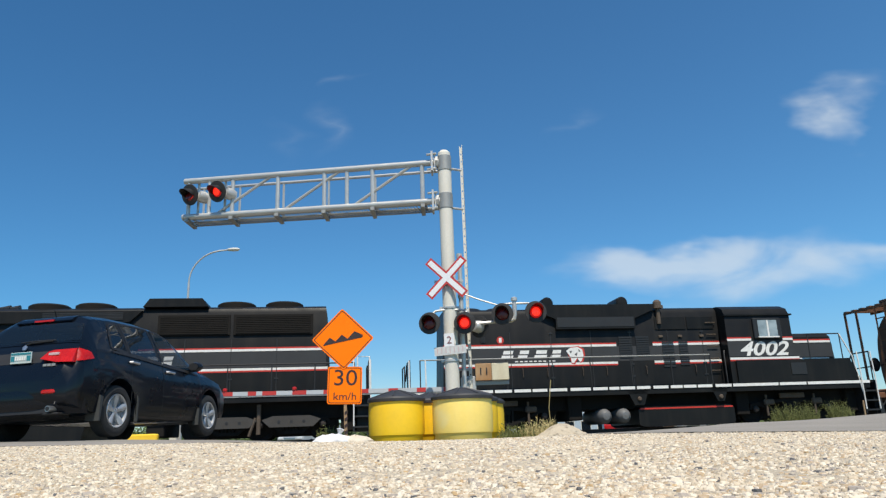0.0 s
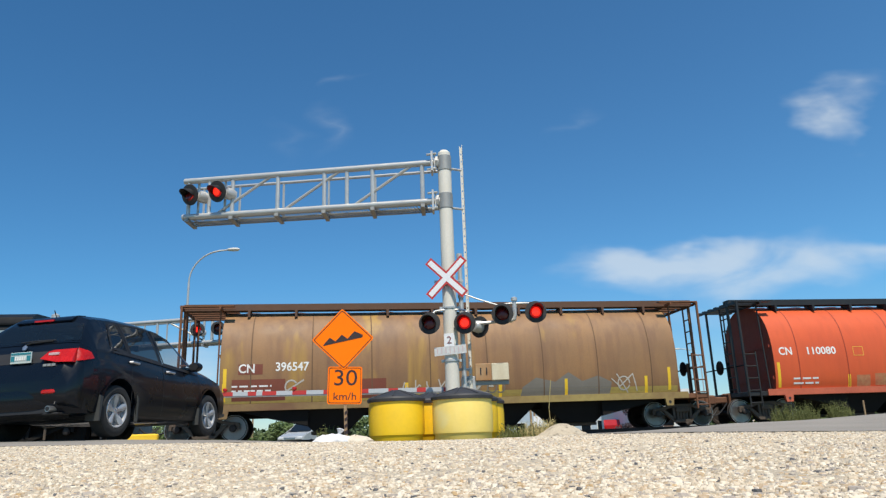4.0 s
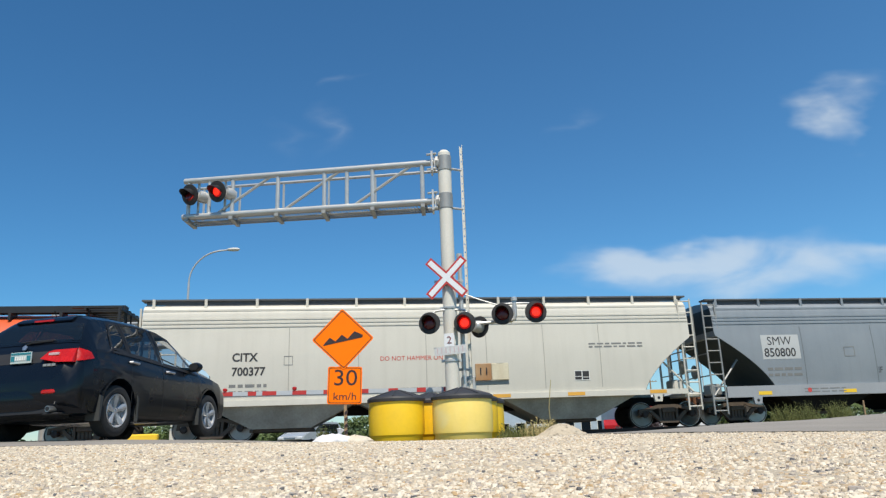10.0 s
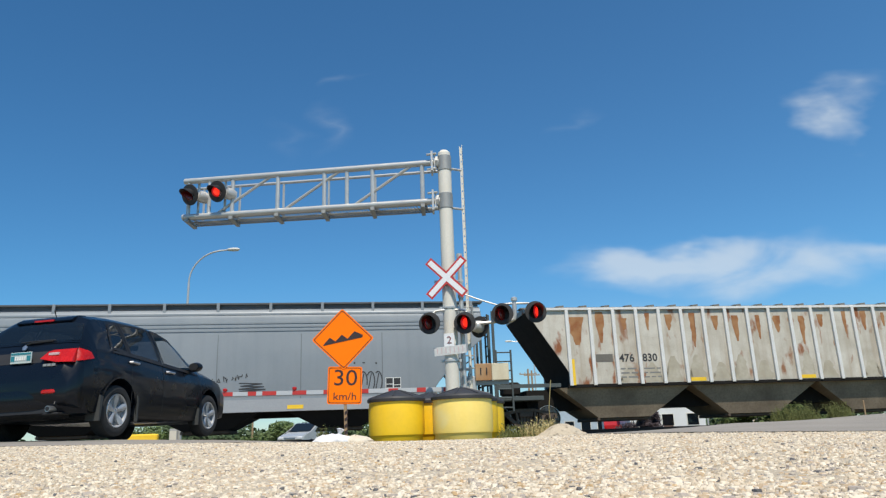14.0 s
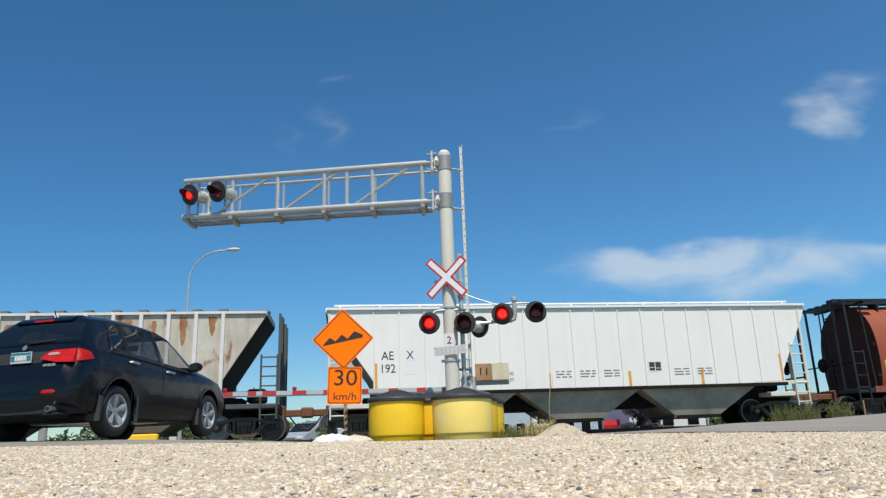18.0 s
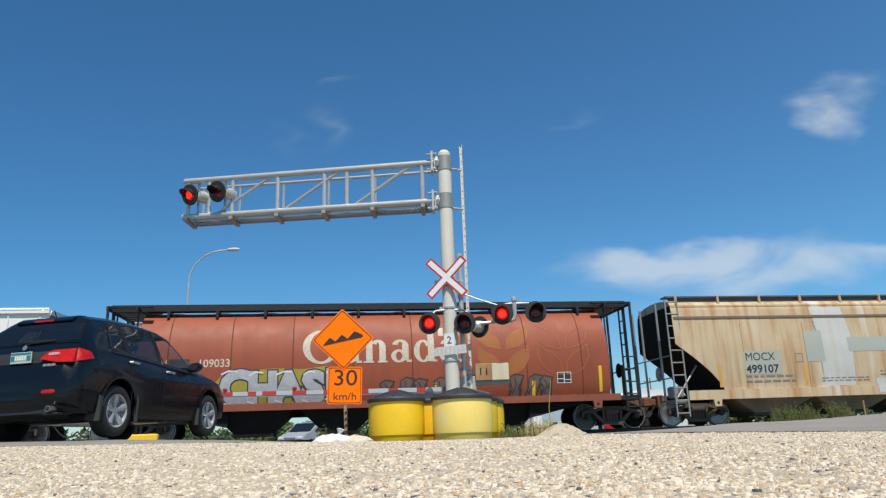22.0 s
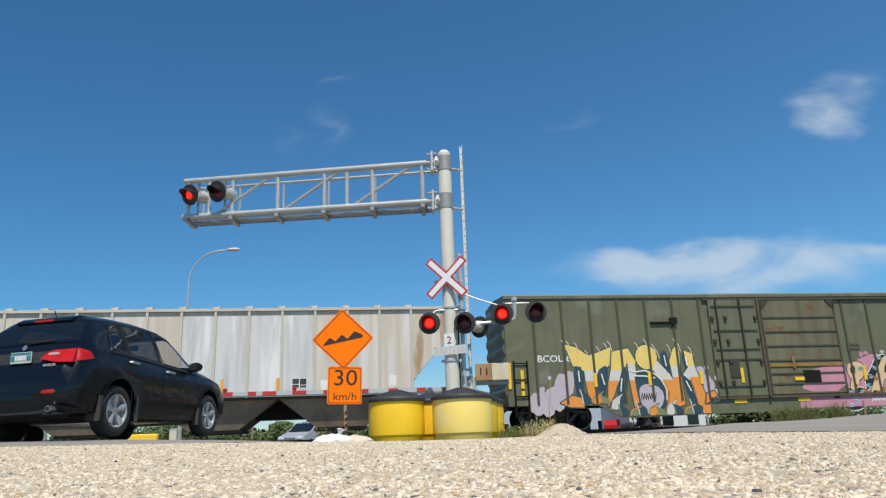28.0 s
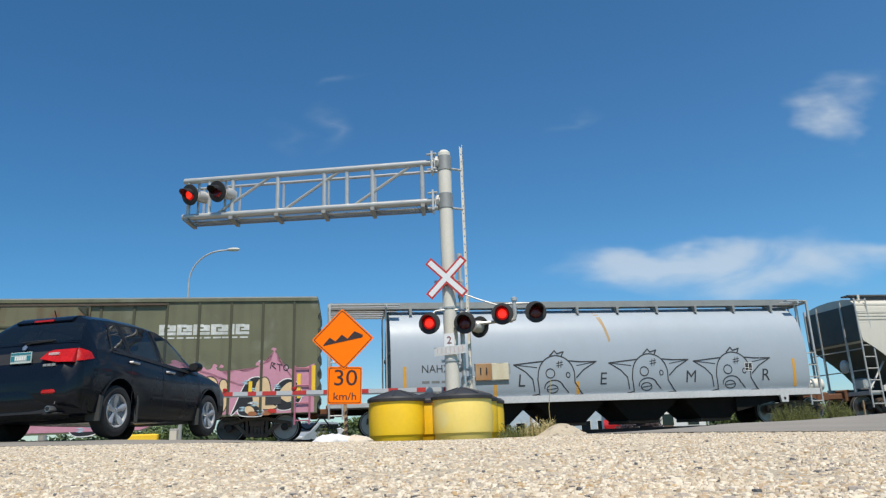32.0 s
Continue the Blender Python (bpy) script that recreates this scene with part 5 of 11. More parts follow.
def curved_hopper(place, L, body, label, xl, xr, top, under, walk_mat, ink, trim, bands=True, posts=11, bays=3, sill=None, cut_l=1.9, cut_r=1.9, cut_z=2.75, seams=(), end_mat=None, z0=1.0, sill_h=0.26, seam_mat=None, knee=None, truck_l=2.05, ladder_l=0.98, bay_w=0.98):
    """Covered hopper with gently bulging welded sides, bands under the roof, and ends that slope in to the hoppers."""
    car = stock("covered_hopper_car", place, label)
    sec = tall_section(top, z0=z0 + sill_h - 0.02)
    surf = surface_of(sec)

    def end(x, s, cut):
        def f(z):
            if knee and s > 0:
                return x + cut * min(1.0, max(0.0, (3.4 - z) / (3.4 - knee)))
            if z >= cut_z:
                return x
            t = (cut_z - z) / (cut_z - z0)
            return x + s * cut * (1 - (1 - t) ** 1.55)
        return f
    part("body", hull(sec, end(xl, 1, cut_l), end(xr, -1, cut_r)), body, car, "bulging welded steel hopper body", smooth=28)
    if bands:
        for z in (top - 0.62, top - 0.74, top - 0.86):
            bm = B()
            y = surf(z)
            box(bm, xl + 0.02, xr - 0.02, y - 0.022, y + 0.02, z - 0.028, z + 0.028)
            part("roof_band", bm, body, car)
    bm = B()
    box(bm, xl + 0.01, xr - 0.01, surf(top - 0.34) - 0.025, surf(top - 0.34) + 0.05, top - 0.36, top - 0.30)
    part("eave_rail", bm, body, car)
    for x in seams:
        bm = B()
        pts = [(y - 0.005, z) for y, z in sec if z0 + 0.2 < z < top - 0.9]
        v0, v1 = [bm.verts.new((x - 0.012, y, z)) for y, z in pts], [bm.verts.new((x + 0.012, y, z)) for y, z in pts]
        for i in range(len(pts) - 1):
            bm.faces.new((v0[i], v1[i], v1[i + 1], v0[i + 1]))
        part("weld_seam", bm, seam_mat or body, car)
    # sheets over the sloping ends, their shade painted in as a dark colour
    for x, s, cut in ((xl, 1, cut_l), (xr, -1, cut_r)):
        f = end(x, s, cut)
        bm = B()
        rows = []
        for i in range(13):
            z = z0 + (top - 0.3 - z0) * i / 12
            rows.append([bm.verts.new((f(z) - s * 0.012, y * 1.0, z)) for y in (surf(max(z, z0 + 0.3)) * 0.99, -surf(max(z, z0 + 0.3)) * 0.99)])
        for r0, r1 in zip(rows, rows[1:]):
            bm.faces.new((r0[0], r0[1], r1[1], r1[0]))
        part("end_sheet", bm, end_mat or UNDER_DARK, car, "sloping end sheet, shade painted into its colour")
    smat = sill or body
    side_sill(car, 1.5, L - 1.5, -1.555, z0, z0 + sill_h, smat, "deep side sill")
    for q in (1.0, L - 1.5):
        bm = B()
        box(bm, q - 0.05, q + 0.55, -1.45, 1.45, z0 - 0.12, z0 + 0.02, 0.01)
        part("end_platform", bm, trim, car)
    underframe(car, L)
    n = bays
    span = L - 6.6
    for i in range(n):
        w = span / n
        hopper_bay(car, 3.3 + w * (i + 0.5), w * bay_w, z0, 0.36, under, 1.38)
    ends = ((ladder_l, 1), (L - 0.98, -1))
    for q, s in ends:
        ladder(car, q, -1.5, z0 - 0.55, 2.75 if q > 1.2 and s > 0 else top - 0.1, s * 0.48, trim, 6 if q > 1.2 and s > 0 else 10, lean=0.0)
        for y in (-0.7, 0.7, 1.45):
            bm = B()
            box(bm, min(q, L - 0.98 if s < 0 else 0.98) - 0.035, min(q, L - 0.98 if s < 0 else 0.98) + 0.035, y - 0.03, y + 0.03, z0, top - 0.12)
            part("end_post", bm, trim, car)
        for z in (z0 + 0.75, z0 + 1.5):
            bm = B()
            rod(bm, (q, -1.5, z), (q, 1.5, z), 0.022, 6)
            part("end_rail", bm, trim, car)
        bm = B()
        rod(bm, (q + s * 0.1, -1.3, z0), (q + s * 1.3, -1.1, z0 + 1.3), 0.035, 6)
        lathe(bm, [(0.2, -0.02), (0.25, 0), (0.25, 0.03), (0.2, 0.04)], Matrix.Translation((q, -0.35, z0 + 0.95)) @ Matrix.Rotation(radians(90), 4, "Y"), 16)
        box(bm, q - 0.02 + s * 0.3, q + s * 0.7, -0.9, -0.3, z0 + 0.1, z0 + 0.5, 0.05)
        part("brake_gear", bm, trim, car, "brake gear and hand brake")
    ps = [xl + 0.3 + (xr - xl - 0.6) * i / (posts - 1) for i in range(posts)]
    bm = B()
    box(bm, xl + 0.05, xr - 0.05, -1.28, -1.25, top - 0.12, top + 0.02)
    part("roof_gutter", bm, walk_mat, car, "dark strip under the running board")
    roofwalk(car, xl - 0.1, xr + 0.1, -1.36, top + 0.0, walk_mat, (), 0.45, 0.22, 0.05)
    me = None
    for x in ps:
        if me is None:
            bm = B()
            box(bm, -0.045, 0.045, -0.05, 0.03, -0.24, 0.05)
            me = mesh_of("bracket", bm, body)
        shared("bracket", me, car, Matrix.Translation((x, -1.34, top)))
    bm = B()
    box(bm, xl + 0.4, xr - 0.4, -0.35, 0.35, top - 0.02, top + 0.06, 0.02)
    part("trough_hatch", bm, walk_mat, car, "long trough hatch")
    truck(car, truck_l, place)
    truck(car, L - 2.05, place)
    couplers(car, L)
    jack_pads(car, (2.6, L - 2.6), -1.56, z0, smat)
    return car, surf


def ribbed_hopper(place, L, body, label, xl, xr, top, z0, ribs, under, trim, rib_mat, cut=(2.3, 2.3), cut_z=3.0, rib_w=0.09, rib_d=0.07, roof_rail=False, roof_mat=None, bays=3, end_mat=None):
    """Covered hopper with flat sides and outside posts."""
    car = stock("covered_hopper_car", place, label)
    hw = 1.52
    sec = [(-hw, z0), (-hw, top - 0.12), (-hw * 0.93, top), (0, top + 0.06)]
    sec = fine(sec, 0.3)
    surf = lambda z: -hw

    def end(x, s, c):
        def f(z):
            if z >= cut_z:
                return x
            return x + s * c * min(1.0, (cut_z - z) / (cut_z - z0 - 0.35))
        return f
    part("body", hull(sec, end(xl, 1, cut[0]), end(xr, -1, cut[1])), body, car, "flat-sided welded steel hopper body", smooth=20)
    # sloping end sheets: shade is put into their dark colour
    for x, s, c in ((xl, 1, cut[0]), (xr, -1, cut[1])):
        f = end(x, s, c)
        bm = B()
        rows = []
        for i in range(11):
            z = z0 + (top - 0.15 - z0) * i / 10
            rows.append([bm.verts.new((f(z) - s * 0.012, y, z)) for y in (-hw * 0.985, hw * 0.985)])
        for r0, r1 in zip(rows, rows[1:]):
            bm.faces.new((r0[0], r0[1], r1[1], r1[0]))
        part("end_sheet", bm, end_mat or UNDER_DARK, car, "sloping end sheet, shade painted into its colour")
    xs = [xl + cut[0] * 0.98 + (xr - xl - cut[0] * 0.98 - cut[1] * 0.98) * i / (ribs - 1) for i in range(ribs)]
    bm = B()
    box(bm, -rib_w / 2, rib_w / 2, -rib_d, 0.0, z0 - 0.0, top - 0.05, 0.012)
    rme = mesh_of("side_post", bm, rib_mat)
    for x in xs:
        shared("side_post", rme, car, Matrix.Translation((x, -hw, 0)))
        shared("side_post", rme, car, Matrix.Translation((x, hw, 0)) @ Matrix.Rotation(math.pi, 4, "Z"))
    for s in (-1, 1):
        bm = B()
        box(bm, xl + 0.02, xr - 0.02, s * (hw + 0.08), s * (hw - 0.05), top - 0.10, top - 0.02)
        part("top_chord", bm, rib_mat, car)
    side_sill(car, xl + cut[0] * 0.9, xr - cut[1] * 0.9, -hw - 0.05, z0 - 0.05, z0 + 0.04, UNDER_DARK, "thin dark bottom edge")
    underframe(car, L)
    # dark box added to close the upper gaps between the bays
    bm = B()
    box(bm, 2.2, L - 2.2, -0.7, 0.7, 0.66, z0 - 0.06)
    part("inner_sheet", bm, UNDER_DARK, car, "dark box added to fill the gaps between the hoppers")
    w = (L - 6.2) / bays
    for i in range(bays):
        hopper_bay(car, 3.1 + w * (i + 0.5), w * 0.99, z0 - 0.05, 0.36, under, 1.42)
    for q, s in ((0.98, 1), (L - 0.98, -1)):
        bm = B()
        box(bm, q - 0.03, q + s * 1.6, -1.48, 1.48, z0 - 0.42, z0 - 0.28, 0.01)
        part("end_platform", bm, trim, car)
        bm = B()
        box(bm, q, q + s * 2.2, -1.53, -1.45, z0 - 0.02, z0 + 0.10)
        part("end_rail", bm, trim, car)
        ladder(car, q + s * 0.05, -1.54, z0 - 0.75, top - 1.4, s * 0.5, trim, 7)
        ladder(car, q, -0.6, z0 - 0.3, top - 0.05, 0.45, trim, 9, along_x=False)
        for y in (-1.5, -0.75, 0.75, 1.5):
            bm = B()
            box(bm, q - 0.04, q + 0.04, y - 0.04, y + 0.04, z0 - 0.3, top - 0.1)
            part("end_post", bm, trim, car)
        bm = B()
        rod(bm, (q, -1.5, z0 + 0.2), (q, 1.5, z0 + 0.2), 0.03, 6)
        box(bm, q + s * 0.5, q + s * 1.1, -0.4, 0.3, z0 - 0.2, z0 + 0.25, 0.06)
        lathe(bm, [(0.2, -0.02), (0.25, 0), (0.25, 0.03), (0.2, 0.04)], Matrix.Translation((q, -0.35, z0 + 0.6)) @ Matrix.Rotation(radians(90), 4, "Y"), 16)
        part("brake_gear", bm, UNDER_DARK, car, "brake cylinder, hand brake and rails")
    rm = roof_mat or rib_mat
    if roof_rail:
        bm = B()
        box(bm, xl + 0.3, xr - 0.3, -0.98, -0.93, top + 0.13, top + 0.18)
        for i in range(13):
            x = xl + 0.5 + (xr - xl - 1.0) * i / 12
            box(bm, x - 0.03, x + 0.03, -0.98, -0.92, top - 0.02, top + 0.13)
        part("running_board", bm, rm, car)
    else:
        bm = B()
        for x in xs:
            slab(bm, [(x - 0.22, top + 0.10), (x + 0.05, top + 0.13), (x + 0.05, top + 0.03), (x - 0.02, top + 0.01)], -1.2, -0.8)
        box(bm, xl, xr, -0.8, -0.3, top + 0.09, top + 0.13)
        part("running_board", bm, rm, car)
    truck(car, 2.05, place)
    truck(car, L - 2.05, place)
    couplers(car, L)
    return car, surf, xs

# ---- the train, from the front ----
LOCO = material("black_locomotive_paint", (0.008, 0.0083, 0.0088), 0.45, 0.0, (0.017, 0.016, 0.0145), (30, 0.3), (1.2, 0.7), 0.05, 40, streak=0.35, streak_color=(0.028, 0.025, 0.021), spec=0.18)
LOCO_GREY = material("dark_grey_band", (0.045, 0.047, 0.05), 0.6, 0.0, (0.03, 0.03, 0.03), spec=0.25)
STRIPE_RED = material("red_stripe", (0.55, 0.035, 0.02), 0.5)
STRIPE_WHITE = material("white_stripe", (0.78, 0.77, 0.74), 0.55, 0.0, (0.6, 0.58, 0.54), (15, 0.3), (1.5, 0.4))


def stripes(car, x0, x1, z, y, up=True):
    a, b = ((0.0, 0.075), (0.075, 0.125)) if up else ((0.05, 0.125), (0.0, 0.05))
    f = lambda zz: y
    sheet_on("white_stripe", [rect(x0, x1, z + a[0], z + a[1])], f, STRIPE_WHITE, car, 0.004)
    sheet_on("red_stripe", [rect(x0, x1, z + b[0], z + b[1])], f, STRIPE_RED, car, 0.004)


def louvre(car, x0, x1, z0, z1, y, n=8, mat=None):
    bm = B()
    for i in range(n):
        z = z0 + (z1 - z0) * i / n
        slab(bm, [(x0, z), (x1, z), (x1, z + (z1 - z0) / n * 0.7), (x0, z + (z1 - z0) / n * 0.7)], y - 0.025, y)
    part("louvre", bm, mat or BLACK, car, "slatted black louvre", smooth=0)


def handrail(car, xs, y, z0, z1, mat, top_mat=None, r=0.022):
    for x in xs:
        bm = B()
        rod(bm, (x, y, z0), (x, y, z1), r, 6)
        part("stanchion", bm, mat, car)
    bm = B()
    rod(bm, (xs[0], y, z1), (xs[-1], y, z1), r, 6)
    part("handrail", bm, top_mat or mat, car)


def end_steps(car, x, s, mat, z_deck):
    """Corner steps, end rail and coupler platform. s: +1 at the left end."""
    bm = B()
    for z in (0.30, 0.62, 0.95):
        box(bm, x, x + s * 0.55, -1.5, -1.05, z, z + 0.05)
    box(bm, x - 0.02, x + 0.02 + s * 0.02, -1.5, 1.5, 0.18, z_deck)
    box(bm, x + s * 0.55, x + s * 0.6, -1.5, -1.0, 0.2, z_deck)
    box(bm, x + s * 0.03, x + s * 0.54, -1.04, 1.04, 0.20, z_deck)
    part("corner_steps", bm, mat, car, "black corner steps")
    bm = B()
    for k in (0.02, 0.58):
        pipe(bm, [(x + s * k, -1.52, 0.35), (x + s * k, -1.54, z_deck + 0.2), (x + s * k * 1.0, -1.5, z_deck + 1.0)], 0.024, 6)
    part("grab_rail", bm, STRIPE_WHITE, car, "white grab rail by the steps")
    bm = B()
    for y in (-1.45, -0.55, 0.55, 1.45):
        rod(bm, (x + s * 0.05, y, z_deck), (x + s * 0.05, y, z_deck + 1.0), 0.024, 6)
    rod(bm, (x + s * 0.05, -1.45, z_deck + 1.0), (x + s * 0.05, -0.55, z_deck + 1.0), 0.024, 6)
    rod(bm, (x + s * 0.05, 0.55, z_deck + 1.0), (x + s * 0.05, 1.45, z_deck + 1.0), 0.024, 6)
    part("end_railing", bm, mat, car)
    bm = B()
    for k in range(2):
        pts = [(x + s * 0.03, -0.5 + 1.0 * i / 8, z_deck + 0.95 - (0.35 + 0.15 * k) * math.sin(math.pi * i / 8)) for i in range(9)]
        pipe(bm, pts, 0.02, 6)
    part("control_cable", bm, BLACK_MATT, car, "drooping black control cables")


def plow(car, x, s):
    bm = B()
    slab(bm, [(x - s * 0.1, 0.1), (x + s * 0.25, 0.1), (x + s * 0.3, 0.75), (x, 0.75)], -1.35, 1.35)
    part("pilot", bm, BLACK, car)


def road_switcher(place, L):
    """The second engine: long hood to the left, cab near its right end, low short hood."""
    car = stock("locomotive", place, "black diesel locomotive numbered 4002 with white and red stripes", "locomotive")
    zd = 1.34
    bm = B()
    box(bm, 0.75, L - 0.85, -1.5, 1.5, zd - 0.09, zd, 0.01)
    box(bm, 0.9, L - 1.0, -0.5, 0.5, 0.85, zd - 0.09)
    box(bm, 1.0, L - 1.0, -1.48, -1.40, zd - 0.26, zd - 0.09)
    part("deck", bm, LOCO, car, "black frame and walkway deck")
    rnd = random.Random(2)
    out, x = [], 0.9
    while x < 12.6:
        w = rnd.uniform(0.35, 0.75)
        out.append(rect(x, x + w, zd - 0.10, zd - 0.005))
        x += w + rnd.uniform(0.04, 0.12)
    sheet_on("sill_stripe", out, lambda z: -1.502, STRIPE_WHITE, car, 0.003, "broken white sill stripe")
    out = [rect(13.0, 14.1, zd - 0.1, zd - 0.005), rect(14.15, 15.2, zd - 0.1, zd - 0.005), rect(15.25, L - 1.0, zd - 0.1, zd - 0.005)]
    sheet_on("sill_stripe", out, lambda z: -1.502, STRIPE_WHITE, car, 0.003)
    # long hood
    x0, x1, hw, top = 1.95, 12.38, 0.92, 4.10
    sec = [(-hw, zd), (-hw, top - 0.22), (-hw + 0.07, top - 0.08), (-hw + 0.22, top), (0, top + 0.02)]
    part("long_hood", hull(sec, lambda z: x0 + max(0, z - 3.5) * 0.25, lambda z: x1), LOCO, car, "long black engine hood", smooth=30)
    # dynamic brake blister and air intakes
    bm = B()
    slab(bm, [(5.3, 4.20), (9.9, 4.20), (9.8, 3.98), (9.1, 3.70), (9.1, 3.35), (6.1, 3.35), (6.1, 3.70), (5.4, 3.98)], -hw - 0.16, hw + 0.16)
    part("brake_blister", bm, LOCO, car, "flared dynamic brake housing")
    bm = B()
    box(bm, 6.15, 9.05, -hw - 0.17, -hw - 0.161, 3.42, 3.75)
    part("grille", bm, BLACK, car)
    for x in (5.85, 8.69):
        bm = B()
        lathe(bm, [(0.20, -0.55), (0.22, -0.5), (0.22, 0.5), (0.18, 0.55), (0.0, 0.56)], Matrix.Translation((x, -0.5, top + 0.16)) @ Matrix.Rotation(radians(90), 4, "X"), 18)
        part("reservoir", bm, LOCO, car, "round air tank on the roof")
    bm = B()
    box(bm, 10.25, 10.55, -0.45, -0.15, top, top + 0.16)
    part("exhaust_stack", bm, UNDER, car)
    bm = B()
    lathe(bm, [(0.16, 0.0), (0.15, 0.22), (0.08, 0.30), (0.0, 0.31)], Matrix.Translation((10.06, -0.98, top - 0.05)), 14)
    rod(bm, (10.06, -0.98, top - 0.6), (10.06, -0.98, top), 0.08, 8)
    part("bell", bm, UNDER, car, "bell on its post")
    bm = B()
    for x in (3.1, 4.2):
        lathe(bm, [(0.5, top), (0.5, top + 0.08), (0.42, top + 0.12), (0, top + 0.12)], Matrix.Translation((x, 0, 0)), 20)
    part("roof_fans", bm, BLACK, car)
    grey = sheet_on("grey_band", [rect(x0 + 0.05, 12.36, 2.24, 2.745)], lambda z: -hw, LOCO_GREY, car, 0.002)
    for a, b in ((x0 + 0.05, 8.35), (9.75, 12.36)):
        stripes(car, a, b, 2.75, -hw)
        stripes(car, a, b, 2.10, -hw, False)
    # plain slanted blocks where the owner's letters stand
    blocks = []
    for i in range(4):
        q = 4.04 + i * 0.60
        for u0, u1, v0, v1 in ((0.0, (0.42, 0.34, 0.46, 0.36)[i], 0.0, 0.12), (0.03, (0.38, 0.36, 0.42, 0.34)[i], 0.16, 0.28)):
            blocks.append([(q + u0 + v0 * 0.32, 2.38 + v0), (q + u1 + v0 * 0.32, 2.38 + v0), (q + u1 + v1 * 0.32, 2.38 + v1), (q + u0 + v1 * 0.32, 2.38 + v1)])
    blocks += [rect(4.55 + 0.17 * k, 4.66 + 0.17 * k, 2.27, 2.31) for k in range(9)]
    sheet_on("emblem_blocks", blocks, lambda z: -hw, STRIPE_WHITE, car, 0.006, "slanted white blocks of a company emblem")
    sheet_on("emblem_shape", [[(6.46, 2.62), (6.62, 2.74), (6.92, 2.78), (7.12, 2.68), (7.14, 2.46), (7.05, 2.24), (6.95, 2.20), (6.86, 2.34), (6.74, 2.16), (6.62, 2.18), (6.60, 2.38)]], lambda z: -hw, STRIPE_RED, car, 0.005, "ragged white emblem edged with red")
    sheet_on("emblem_shape", [[(6.44, 2.62), (6.60, 2.72), (6.88, 2.75), (7.05, 2.66), (7.08, 2.46), (6.99, 2.26), (6.92, 2.24), (6.84, 2.38), (6.70, 2.20), (6.62, 2.22), (6.60, 2.40)]], lambda z: -hw, STRIPE_WHITE, car, 0.009)
    sheet_on("emblem_shape", [[(6.56, 2.60), (6.66, 2.63), (6.62, 2.52)], [(6.74, 2.50), (6.86, 2.56), (6.82, 2.44)], [(6.90, 2.68), (6.98, 2.60), (6.92, 2.58)]], lambda z: -hw, BLACK_INK, car, 0.012)
    sheet_on("roundel", [arc(4.05, 3.02, 0.13, 0.13, 0, 360, 16)], lambda z: -hw, STRIPE_RED, car, 0.006)
    sheet_on("roundel", [rect(4.0, 4.1, 2.94, 3.1)], lambda z: -hw, STRIPE_WHITE, car, 0.010)
    for a, b, c, d in ((8.45, 8.95, 2.35, 3.1), (9.1, 9.6, 2.4, 3.1), (10.1, 10.55, 2.0, 2.9), (10.75, 11.1, 2.05, 2.9), (2.0, 2.35, 2.4, 2.75), (3.35, 3.5, 2.95, 3.15)):
        louvre(car, a, b, c, d, -hw, 9)
    bm = B()
    for q in (2.9, 4.4, 5.9, 7.4, 8.9, 10.35, 11.7):
        box(bm, q - 0.012, q + 0.012, -hw - 0.012, -hw, zd + 0.05, 3.3)
    for q in (2.9, 5.9, 8.9, 11.7):
        for z in (1.7, 2.1, 3.2):
            box(bm, q - 0.07, q + 0.07, -hw - 0.02, -hw, z, z + 0.05)
    part("door_edges", bm, BLACK, car, "hood door edges and latches")
    bm = B()
    for a, b in ((9.9, 11.1), (11.15, 12.2)):
        box(bm, a, b, -hw - 0.03, -hw, 3.3, 3.75, 0.01)
    part("filter_box", bm, LOCO, car)
    # cab
    cx0, cx1, ch, ct = 12.4, 15.0, 1.42, 4.10
    sec = [(-ch, zd), (-ch, 3.72), (-ch + 0.10, 3.93), (-ch + 0.45, 4.08), (0, ct + 0.04)]
    part("cab", hull(sec, lambda z: cx0, lambda z: cx1 - 0.06 * max(0, z - 3.6)), LOCO, car, "square black driver's cab", smooth=30)
    bm = B()
    box(bm, cx0 - 0.03, cx1 + 0.08, -ch - 0.06, -ch + 0.2, 3.68, 3.73)
    part("cab_gutter", bm, LOCO, car)
    bm = B()
    box(bm, 13.45, 14.55, -ch - 0.10, -ch + 0.02, 2.86, 3.58, 0.02)
    win = part("cab_window", bm, BLACK, car, "cab side window with a sunshade frame")
    bm = B()
    box(bm, 13.62, 14.38, -ch - 0.108, -ch - 0.101, 2.93, 3.50)
    # pale pane colour has the sunlight on the glass painted in
    part("window_pane", bm, material("cab_glass_painted_sunlight", (0.34, 0.40, 0.42), 0.08, 0, (0.12, 0.16, 0.18), (3, 0.2), (2.5, 0.9)), win)
    bm = B()
    box(bm, 13.97, 14.03, -ch - 0.125, -ch - 0.108, 2.93, 3.50)
    box(bm, 13.58, 14.42, -ch - 0.125, -ch - 0.1, 2.89, 2.93)
    part("window_bar", bm, STRIPE_WHITE, win)
    sheet_on("grey_band", [rect(cx0, cx1, 2.26, 2.80)], lambda z: -ch, LOCO_GREY, car, 0.002)
    for a, b in ((cx0, 13.35), (14.6, cx1)):
        stripes(car, a, b, 2.80, -ch)
    stripes(car, cx0 + 0.02, cx1 + 0.15, 2.10, -ch, False)
    text_on("number", "4002", 0.47, 12.82, 2.29, lambda z: -ch, STRIPE_WHITE, car, 0.008, bold=0.016, shear=0.28, squash=1.42, label="white slanted road number 4002")
    bm = B()
